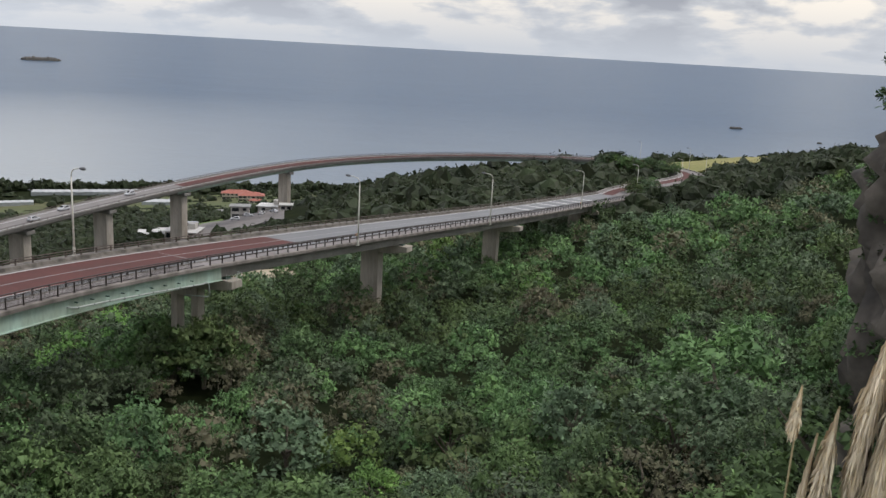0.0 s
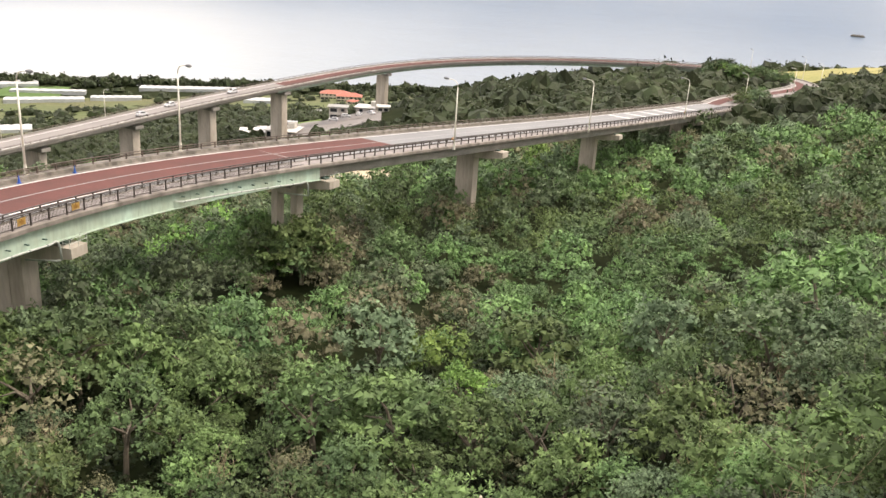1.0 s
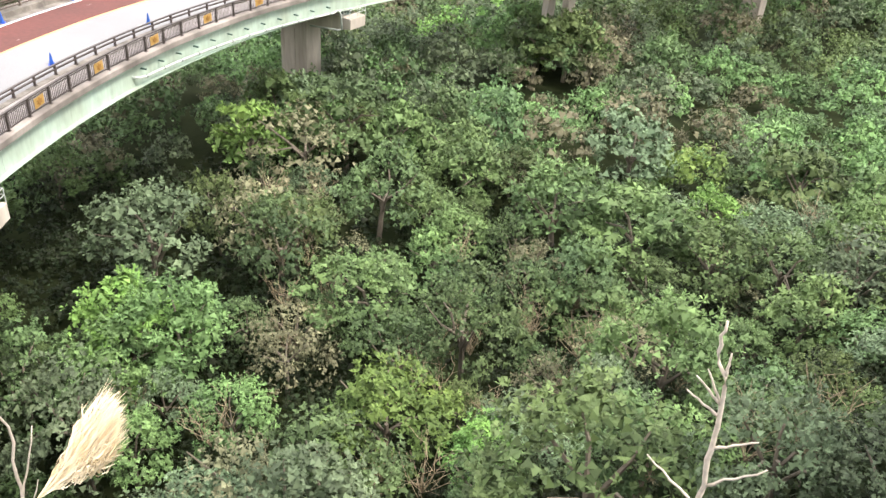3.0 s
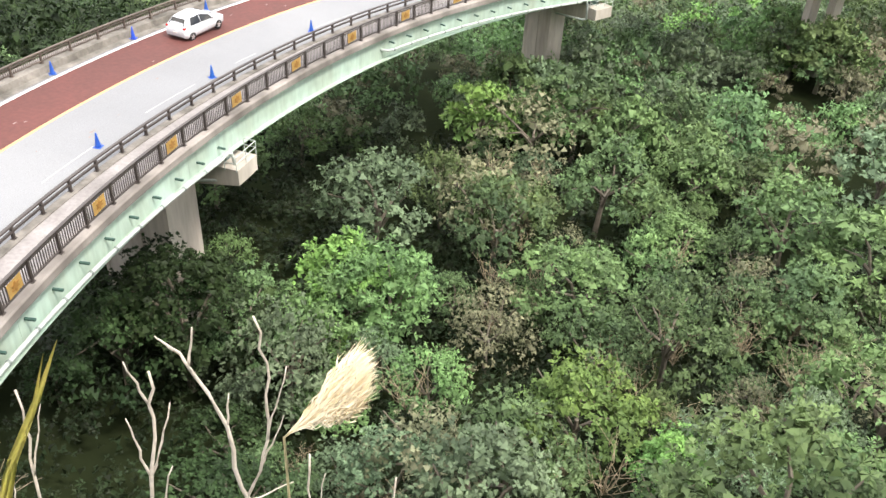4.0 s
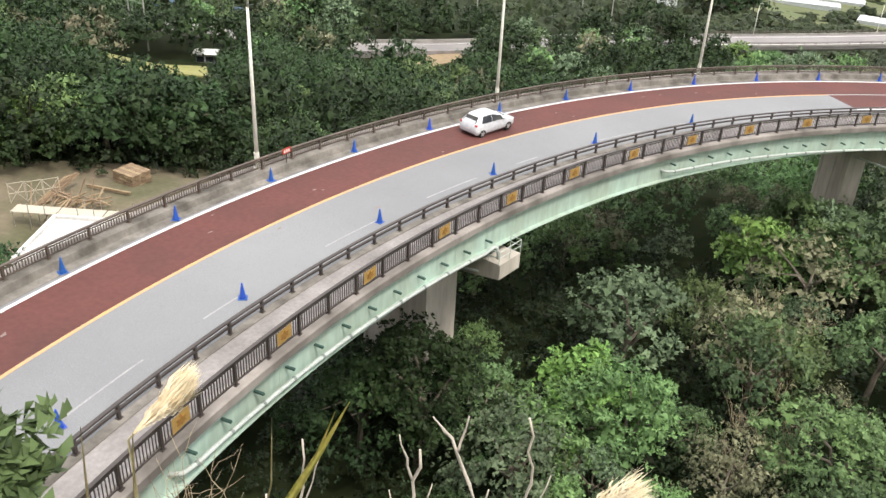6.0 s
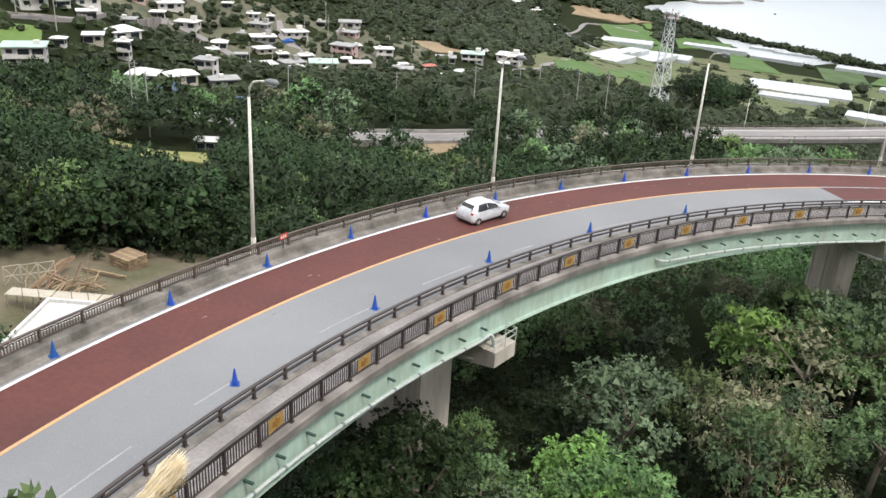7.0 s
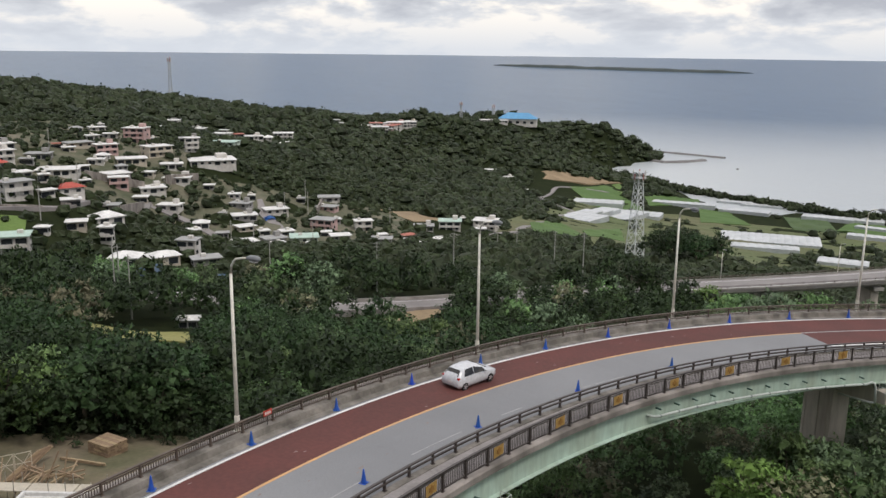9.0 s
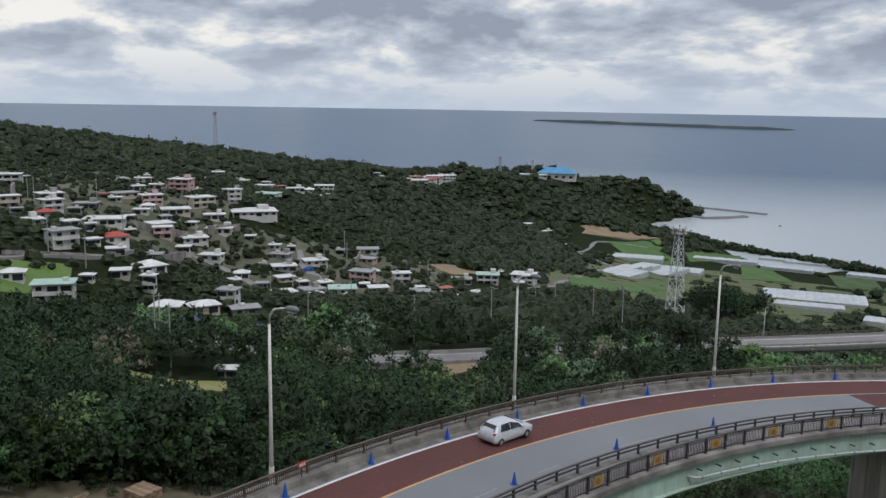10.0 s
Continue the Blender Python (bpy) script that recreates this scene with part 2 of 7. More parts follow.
UPPER = Line(-37.56, 16.61, EYE + -19.77, 1.9926, -70, 300, [(-35, -0.01286), (0, -0.01249), (30, -0.01487), (60, -0.00755), (90, -0.00000), (130, -0.00004), (180, 0.00020), (260, -0.00061)], [(-35, -0.06254), (30, -0.04998), (90, -0.09092), (150, -0.10144), (260, -0.08381)], 0.0062)
LOWER = Line(57.03, 392.98, EYE + -46.42, 2.6897, -20, 470, [(0, 0.00910), (60, 0.00943), (120, 0.01088), (180, 0.00145), (240, 0.00184), (320, -0.00171)], [(0, -0.06050), (320, -0.02298)])


def sweep(name, line, s0, s1, profile, material, parent, step=1.0, label="", smooth=False):
    """A closed profile of (o, h) carried along the line. (o, h) may be a function of s."""
    n = max(2, int(math.ceil((s1 - s0) / step)) + 1)
    verts, faces = [], []
    for s in np.linspace(s0, s1, n):
        prof = profile(s) if callable(profile) else profile
        verts += [line.at(s, o, h) for o, h in prof]
    m = len(profile(s0) if callable(profile) else profile)
    for i in range(n - 1):
        for k in range(m):
            a, b = i * m + k, i * m + (k + 1) % m
            faces.append((a, b, b + m, a + m))
    faces.append(tuple(range(m)))
    faces.append(tuple(range((n - 1) * m, n * m))[::-1])
    return mesh_ob(name, verts, faces, material, parent, label, smooth)


def rect(o0, o1, h0, h1):
    return [(o0, h0), (o1, h0), (o1, h1), (o0, h1)]


# ---- the relief: bearing to the left of ahead, distance, height against the eye ----
RELIEF_SLOPE = [
    (30, 1, -1.7), (90, 1, -1.7), (-30, 1, -1.7), (150, 1, -1.7), (-120, 1, -1.7), (10, 3, -7), (45, 3, -7), (80, 3, -7), (-25, 3, -4.5), (20, 9, -21), (60, 9, -20),
    (-15, 12, -15), (28, 20, -30), (60, 25, -33), (95, 12, -21), (110, 22, -22), (160, 30, -1), (-90, 20, 2), (-30, 25, -15), (-25, 36, -23), (-45, 60, -6),
]
RELIEF_VALLEY = [
    (5, 40, -33), (30, 43, -34), (60, 46, -34.5), (33, 76, -36), (16, 102, -39), (5, 90, -40), (5, 137, -45.5), (25, 120, -47), (-3, 178, -49), (-9, 236, -50), (-12.5, 275, -43.5), (-14, 305, -47), (-22, 80, -31), (-22, 150, -37), (-22, 250, -41),
    (-15, 350, -46.5), (-8, 400, -54), (-10, 425, -55), (-17, 430, -45.5), (-21, 430, -42), (-24, 300, -29), (-35, 200, -10), (11.6, 205, -57), (30, 200, -64), (2, 310, -55), (10, 380, -72), (20, 300, -76), (25, 278, -74),
]
RELIEF_WEST = [
    (85, 55, -33.5), (80, 70, -33.5), (90, 75, -33), (75, 95, -39), (79, 130, -45), (62, 215, -63.5), (51, 188, -57.5), (44, 230, -66), (88, 130, -39), (86, 250, -62), (60, 320, -74), (75, 380, -86), (66, 450, -88),
    (83, 340, -47), (86, 500, -45), (74, 500, -58), (78, 420, -72), (88, 800, -24), (81, 850, -40), (76, 900, -50), (66, 900, -68), (62, 1000, -82), (60, 1000, -71), (53.6, 1150, -82), (48, 1250, -101),
    (57, 900, -117), (62, 690, -101), (110, 500, -30), (42.5, 385, -86), (46.5, 1340, -126), (63, 178, -62.5), (67, 160, -57), (62.5, 212, -62.6),
]
RELIEF_COAST = [
    (13, 600, -122), (20, 600, -124), (30, 700, -143), (38, 720, -144), (49, 840, -143), (45, 390, -94), (33, 450, -116), (48.7, 1120, -148), (33, 890, -148.5), (20, 860, -148.5), (5, 870, -148.5), (-15, 860, -148),
    (33, 990, -157), (20, 960, -157), (0, 980, -157), (-20, 980, -157), (40, 1150, -157), (46.5, 1150, -157), (46.0, 1235, -156), (44.6, 1200, -160), (48.2, 1175, -152), (44.9, 1375, -148), (43.9, 1400, -160), (42.5, 1320, -166), (40.5, 1230, -162), (44, 1600, -160), (60, 1350, -158), (75, 1350, -158), (88, 1350, -150), (-45, 1000, -150), (-40, 600, -60),
]
RELIEF_BEHIND = [(130, 300, 5), (180, 250, 15), (240, 250, 10), (-60, 300, 5), (130, 1300, -100), (180, 1300, -60), (250, 1300, -100), (-60, 1400, -160)]


def polar(bearing, dist, z=0.0):
    a = radians(bearing)
    return Vector((-dist * math.sin(a), dist * math.cos(a), z))


class Relief:
    """A smooth surface through the heights above."""

    def __init__(self, rows):
        p = np.array([polar(b, d, h + EYE) for b, d, h in rows])
        self.p, n = p[:, :2], len(p)
        a = np.zeros((n + 3, n + 3))
        r = np.hypot(*(p[:, None, :2] - p[None, :, :2]).transpose(2, 0, 1))
        a[:n, :n] = -r + np.eye(n) * 0.5
        a[:n, n:] = np.c_[np.ones(n), p[:, :2] / 500]
        a[n:, :n] = a[:n, n:].T
        self.w = np.linalg.solve(a, np.r_[p[:, 2], 0, 0, 0])

    def many(self, xy):
        xy = np.asarray(xy, float)
        out = np.empty(len(xy))
        for i in range(0, len(xy), 20000):
            q = xy[i:i + 20000]
            r = np.hypot(q[:, None, 0] - self.p[None, :, 0], q[:, None, 1] - self.p[None, :, 1])
            out[i:i + 20000] = -r @ self.w[:-3] + self.w[-3] + q @ self.w[-2:] / 500
        return out

    def __call__(self, x, y):
        return float(self.many([(x, y)])[0])


ground_z = Relief(RELIEF_SLOPE + RELIEF_VALLEY + RELIEF_WEST + RELIEF_COAST + RELIEF_BEHIND)


def build_ground():
    rings = np.r_[0.6, np.geomspace(1.2, 1900, 190)]
    turns = np.radians(np.r_[np.arange(-60, 120, 0.9), np.arange(120, 300, 4)])
    xy = np.array([(-r * math.sin(a), r * math.cos(a)) for r in rings for a in turns])
    z = ground_z.many(xy)
    rr = np.hypot(xy[:, 0], xy[:, 1])
    rough = np.array([noise.noise(Vector((x / 14, y / 14, 0.3))) for x, y in xy])
    z += rough * np.clip(rr / 60, 0, 1.2)
    z = np.where(rr > 1450, np.minimum(z, -8), z)
    m = len(turns)
    faces = []
    for i in range(len(rings) - 1):
        for k in range(m):
            k2 = (k + 1) % m
            faces.append((i * m + k, i * m + k2, (i + 1) * m + k2, (i + 1) * m + k))
    faces.append(tuple(range(m))[::-1])
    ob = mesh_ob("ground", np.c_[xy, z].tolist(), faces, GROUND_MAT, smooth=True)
    tagged(ob, "hillside and coastal plain of soil and undergrowth, canopy shade in its colour", "ground", kind="structure")


def build_sea():
    """One sheet from the shore to the horizon, rising a little far out as the horizon lies near eye level."""
    rings = [300, 700, 1000, 1300, 1700, 2200, 2900, 3700, 4900]
    verts, faces = [], []
    m = 180
    for r in rings:
        z = 0 if r < 1600 else (r - 1600) / (4900 - 1600) * (EYE - 4900 * math.tan(radians(0.37)))
        for k in range(m):
            a = 2 * math.pi * k / m
            verts.append((-r * math.sin(a), r * math.cos(a), z))
    for i in range(len(rings) - 1):
        for k in range(m):
            faces.append((i * m + k, i * m + (k + 1) % m, (i + 1) * m + (k + 1) % m, (i + 1) * m + k))
    ob = mesh_ob("water", verts, faces, SEA, smooth=True)
    tagged(ob, "calm grey-blue sea reaching the horizon", "sea", kind="structure")


def sea_mat():
    m = mat("sea_water", (0.04, 0.088, 0.155), 0.28, col2=(0.06, 0.113, 0.18), scale=0.004, fine=0.02, coords="Position", stretch=(1, 3, 1))
    nt = m.node_tree
    b = nt.nodes["Principled BSDF"]
    b.inputs["IOR"].default_value = 1.33
    n = nt.nodes.new("ShaderNodeTexNoise")
    n.inputs["Scale"].default_value, n.inputs["Detail"].default_value = 0.12, 6
    bp = nt.nodes.new("ShaderNodeBump")
    bp.inputs["Strength"].default_value, bp.inputs["Distance"].default_value = 0.6, 1.0
    geo = nt.nodes.new("ShaderNodeNewGeometry")
    nt.links.new(geo.outputs["Position"], n.inputs["Vector"])
    nt.links.new(n.outputs[0], bp.inputs["Height"])
    nt.links.new(bp.outputs[0], b.inputs["Normal"])
    # pale shallows over the reef near the shore
    sep = nt.nodes.new("ShaderNodeVectorMath")
    sep.operation = "LENGTH"
    nt.links.new(geo.outputs["Position"], sep.inputs[0])
    mr = nt.nodes.new("ShaderNodeMapRange")
    mr.inputs[1].default_value, mr.inputs[2].default_value = 900, 2000
    mr.inputs[3].default_value, mr.inputs[4].default_value = 1, 0
    nt.links.new(sep.outputs["Value"], mr.inputs[0])
    mx = nt.nodes.new("ShaderNodeMixRGB")
    mx.inputs[2].default_value = (0.6, 0.62, 0.6, 1)
    xyz = nt.nodes.new("ShaderNodeSeparateXYZ")
    nt.links.new(geo.outputs["Position"], xyz.inputs[0])
    bay = nt.nodes.new("ShaderNodeMapRange")
    bay.inputs[1].default_value, bay.inputs[2].default_value = -150, -800
    bay.inputs[3].default_value, bay.inputs[4].default_value = 0.25, 1.0
    nt.links.new(xyz.outputs[0], bay.inputs[0])
    both = nt.nodes.new("ShaderNodeMath")
    both.operation = "MULTIPLY"
    nt.links.new(mr.outputs[0], both.inputs[0])
    nt.links.new(bay.outputs[0], both.inputs[1])
    nt.links.new(both.outputs[0], mx.inputs[0])
    nt.links.new(b.inputs["Base Color"].links[0].from_socket, mx.inputs[1])
    nt.links.new(mx.outputs[0], b.inputs["Base Color"])
    return m


SEA = sea_mat()
build_ground()
build_sea()

# ---- the upper bridge ----
def pane(bm, pts, lift):
    """A slab over the quad pts, standing lift proud along its normal."""
    pts = [Vector(p) for p in pts]
    n = (pts[1] - pts[0]).cross(pts[-1] - pts[0]).normalized()
    lo = [bm.verts.new(p - n * 0.03) for p in pts]
    hi = [bm.verts.new(p + n * lift) for p in pts]
    bm.faces.new(hi)
    bm.faces.new(lo[::-1])
    for k in range(len(pts)):
        bm.faces.new((lo[k], lo[(k + 1) % len(pts)], hi[(k + 1) % len(pts)], hi[k]))


def girder_low(s):
    return -1.62


def build_upper_bridge():
    s0, s1, joint = -58.0, 275.0, 83.0
    b = empty("road_bridge", UPPER.at(0, 0, -2.4), label="curved two-lane road bridge with mint green girder on concrete piers", category="bridge")
    b.matrix_world = Matrix.Identity(4)
    sweep("deck", UPPER, s0, s1, [(-5.3, -0.3), (-6.85, -0.16), (-6.85, 0.0), (4.75, 0.0), (4.75, -0.35)], ASPHALT, b, label="pale grey worn asphalt deck")
    sweep("red_lane", UPPER, s0, 104, rect(0.08, 3.15, 0.0, 0.006), RED_SURFACE, b, label="dark red anti-slip lane surface")
    sweep("red_lane", UPPER, 45, 104, lambda s: rect(-3.2, -0.08, 0.0, 0.006), RED_SURFACE, b, label="dark red anti-slip lane surface")
    sweep("centre_line", UPPER, s0, 45, rect(-0.08, 0.08, 0.0, 0.01), ORANGE_LINE, b, label="orange centre line")
    sweep("centre_line", UPPER, 45, s1, rect(-0.08, 0.08, 0.0, 0.01), FADED_LINE, b, label="faded centre line")
    sweep("edge_line", UPPER, s0, s1, rect(3.15, 3.33, 0.0, 0.01), WHITE_LINE, b, label="white edge line")
    sweep("edge_line", UPPER, 45, s1, rect(-3.36, -3.2, 0.0, 0.01), WHITE_LINE, b, label="white edge line")
    for i in range(9):
        s = -30 + i * 8.1
        sweep("edge_line", UPPER, s, s + 3.5 + 1.5 * math.sin(i * 2.2), rect(-3.33, -3.25, 0.0, 0.008), FADED_LINE, b, label="worn remains of a white edge line")
    sweep("gutter", UPPER, s0, s1, rect(3.5, 4.2, 0.0, 0.02), KERB_DIRTY, b, label="pale concrete shoulder")
    sweep("outer_kerb", UPPER, s0, s1, [(4.0, 0.0), (4.75, 0.0), (4.75, 0.34), (4.1, 0.34)], KERB_DIRTY, b, label="stained concrete kerb")
    sweep("inner_kerb", UPPER, s0, s1, [(-5.25, 0.0), (-4.8, 0.0), (-4.86, 0.2), (-5.25, 0.2)], KERB_DIRTY, b, label="weathered concrete kerb")
    sweep("sidewalk", UPPER, s0, s1, rect(-6.95, -5.25, 0.0, 0.17), CONCRETE_PALE, b, label="pale concrete sidewalk")
    sweep("edge_beam", UPPER, s0, s1, [(-7.42, -0.12), (-6.9, -0.2), (-6.9, 0.26), (-7.36, 0.26), (-7.42, 0.2)], CONCRETE_STAIN, b, label="stained concrete edge beam")
    sweep("edge_beam", UPPER, s0, s1, [(4.75, -0.62), (5.15, -0.62), (5.15, 0.34), (4.75, 0.34)], CONCRETE_STAIN, b, label="stained concrete edge beam")
    for o in (-7.0, 4.7):
        sweep("girder", UPPER, s0, joint, lambda s: rect(o - 0.03, o + 0.03, girder_low(s), -0.15 if o < 0 else -0.45), MINT, b, label="mint green painted steel girder")
        sweep("flange", UPPER, s0, joint, lambda s: rect(o - 0.3, o + 0.3, girder_low(s) - 0.05, girder_low(s)), MINT, b, label="mint green flange")
    sweep("soffit", UPPER, s0, joint, lambda s: rect(-6.95, 4.65, girder_low(s) + 0.1, girder_low(s) + 0.2), MINT, b)
    for o in (-6.2, -2.4, 1.0, 4.0):
        sweep("beam", UPPER, joint, s1, [(o - 0.25, -1.5), (o + 0.25, -1.5), (o + 0.3, -1.2), (o + 0.3, -0.4), (o - 0.3, -0.4), (o - 0.3, -1.2)], CONCRETE, b, label="concrete beam")
    for k in range(-12, 28):  # splice seams of the steel girder
        s = k * 7.0
        if s < joint - 1:
            bm = bmesh.new()
            box(bm, -0.25, 0.25, -0.012, 0.0, girder_low(s) + 0.1, -0.3, UPPER.frame_at(s, -7.03))
            part("splice_plate", bm, MINT, b)
    bm = bmesh.new()
    box(bm, -0.12, 0.12, -4.8, 4.0, 0.0, 0.012, UPPER.frame_at(joint))
    part("expansion_joint", bm, CONCRETE_PALE, b, "pale expansion joint")
    g = random.Random(12)
    for i in range(26):  # worn marks on the surfacing
        s, o = g.uniform(-24, 40), g.uniform(0.4, 2.9) if i % 3 else g.uniform(-2.8, -0.4)
        bm = bmesh.new()
        w, d = g.uniform(0.05, 0.28), g.uniform(0.02, 0.07)
        ring = [bm.verts.new(UPPER.frame_at(s, o, 0.011) @ (Matrix.Rotation(g.uniform(-0.6, 0.6), 3, "Z") @ Vector((w * math.cos(a * 0.9) * g.uniform(0.6, 1), d * math.sin(a * 0.9) * g.uniform(0.6, 1), 0)))) for a in range(7)]
        bmesh.ops.contextual_create(bm, geom=ring)
        part("worn_mark", bm, WORN_MARK, b, "pale scuff on the road surface")
    for i in range(6):  # rumble bars across the carriageway
        bm = bmesh.new()
        box(bm, -0.6, 0.6, -3.1, 3.1, 0.002, 0.012, UPPER.frame_at(196 + 10 * i))
        part("rumble_bar", bm, WHITE_LINE, b, "white cross bars on the road")
    return b


def build_pier(s, low, steel):
    """A hammerhead pier with two columns under the girders."""
    f = UPPER.frame_at(s)
    foot = ground_z(*f.translation.xy) - 1.0 - f.translation.z
    p = empty("bridge_pier", f.translation + Vector((0, 0, foot)), label="grey concrete bridge pier with hammerhead cap among bushes", category="pier", group="piers of the upper bridge")
    inv = p.matrix_world.inverted() @ f
    bm = bmesh.new()
    if s == 84.5:
        for y in (-2.9, 0.1):
            box(bm, -0.6, 0.6, y, y + 1.0, foot, low - 1.3, inv, 0.06)
        box(bm, -0.5, 0.5, -1.9, 0.1, low - 3.0, low - 2.2, inv)
    elif s == 3.6:
        box(bm, -0.5, 2.5, -2.9, 1.6, foot, low - 1.3, inv, 0.06)
    else:
        box(bm, -0.95, 0.95, -2.9, -0.1, foot, low - 1.3, inv, 0.06)
    part("column", bm, PIER_CONCRETE, p)
    bm = bmesh.new()
    for y in (-2.95, -1.0, 1.62) if s == 3.6 else (-2.95, -1.5, -0.08):
        x0 = -0.56 if s == 3.6 else -1.01
        box(bm, x0, x0 + 0.46, y - 0.12, y + 0.12, foot, low - 1.3, inv)
    if s != 84.5:
        part("pilaster", bm, PIER_CONCRETE, p)
    bm = bmesh.new()
    pr = [(-8.0, low - 0.15), (-8.0, low - 1.0), (-4.6, low - 1.6), (2.6, low - 1.6), (5.2, low - 1.15), (5.2, low - 0.15)]
    for x in (-0.9, 0.9):
        for y, z in pr:
            bm.verts.new(inv @ Vector((x, y, z)))
    bm.verts.ensure_lookup_table()
    n = len(pr)
    bm.faces.new([bm.verts[i] for i in range(n)])
    bm.faces.new([bm.verts[n + i] for i in range(n)][::-1])
    for i in range(n):
        bm.faces.new([bm.verts[i], bm.verts[n + i], bm.verts[n + (i + 1) % n], bm.verts[(i + 1) % n]])
    part("cap", bm, PIER_CONCRETE, p, "pale concrete pier cap")
    for y in (-6.6, 4.2):
        bm = bmesh.new()
        box(bm, -0.35, 0.35, y - 0.35, y + 0.35, low - 0.17, max(low, -1.5 if not steel else -1.66), inv)
        part("bearing", bm, MINT_DARK, p, "dark steel bearing")
    if steel:
        bm = bmesh.new()
        for x, y in ((-0.95, -7.95), (0.95, -7.95), (0.95, -7.3), (-0.95, -7.3), (0, -7.95)):
            tube(bm, [inv @ Vector((x, y, low - 0.2)), inv @ Vector((x, y, low + 0.6))], 0.025, 6)
        for z in (0.25, 0.6):
            tube(bm, [inv @ Vector(v) for v in ((-0.95, -7.3, low + z), (-0.95, -7.95, low + z), (0.95, -7.95, low + z), (0.95, -7.3, low + z))], 0.025, 6)
        part("inspection_rail", bm, PIPE_GREY, p, "grey steel inspection rail")


def build_drain_pipe(s0, s1):
    """A drain pipe along the girder, on brackets, that drops at the pier."""
    t = empty("drain_pipe", UPPER.at(s1, -7.1, -1.6), label="grey drain pipe bracketed along the green girder", category="pipe", group="drain pipes")
    inv = t.matrix_world.inverted()
    bm = bmesh.new()
    pts = [UPPER.at(s0, -7.0, -0.95), UPPER.at(s0 + 0.3, -7.35, -1.0)]
    pts += [UPPER.at(s, -7.4, -1.05 - 0.55 * (s - s0) / (s1 - s0) + 0.0) for s in np.arange(s0 + 1, s1 - 0.3, 1.0)]
    pts += [UPPER.at(s1, -7.4, -1.45), UPPER.at(s1 + 0.25, -7.45, -1.55), UPPER.at(s1 + 0.35, -7.5, -1.9), UPPER.at(s1 + 0.35, -7.6, -3.0)]
    tube(bm, [inv @ p for p in pts], 0.09, 8)
    part("pipe", bm, PIPE_GREY, t, smooth=True)
    bm = bmesh.new()
    tube(bm, [inv @ UPPER.at(s1 + 0.35, -7.6, -3.0), inv @ UPPER.at(s1 + 0.2, -7.3, -3.1), inv @ UPPER.at(s1 - 0.9, -5.2, -3.1)], 0.075, 8)
    part("outlet", bm, PIPE_GREY, t, smooth=True)
    for s in np.arange(s0 + 1.0, s1 - 0.2, 2.05):
        bm = bmesh.new()
        h = -0.6 - 0.5 * (s - s0) / (s1 - s0)
        f = inv @ UPPER.frame_at(float(s), -7.02, h)
        box(bm, -0.05, 0.05, -0.42, 0.0, -0.06, 0.02, f)
        part("bracket", bm, MINT_DARK, t, "dark green bracket")
        bm = bmesh.new()
        low = -1.05 - 0.55 * (s - s0) / (s1 - s0)
        tube(bm, [inv @ UPPER.at(float(s) - 0.07, -7.4, low), inv @ UPPER.at(float(s) + 0.07, -7.4, low)], 0.105, 8)
        part("coupling", bm, PIPE_DARK, t, "dark pipe coupling")


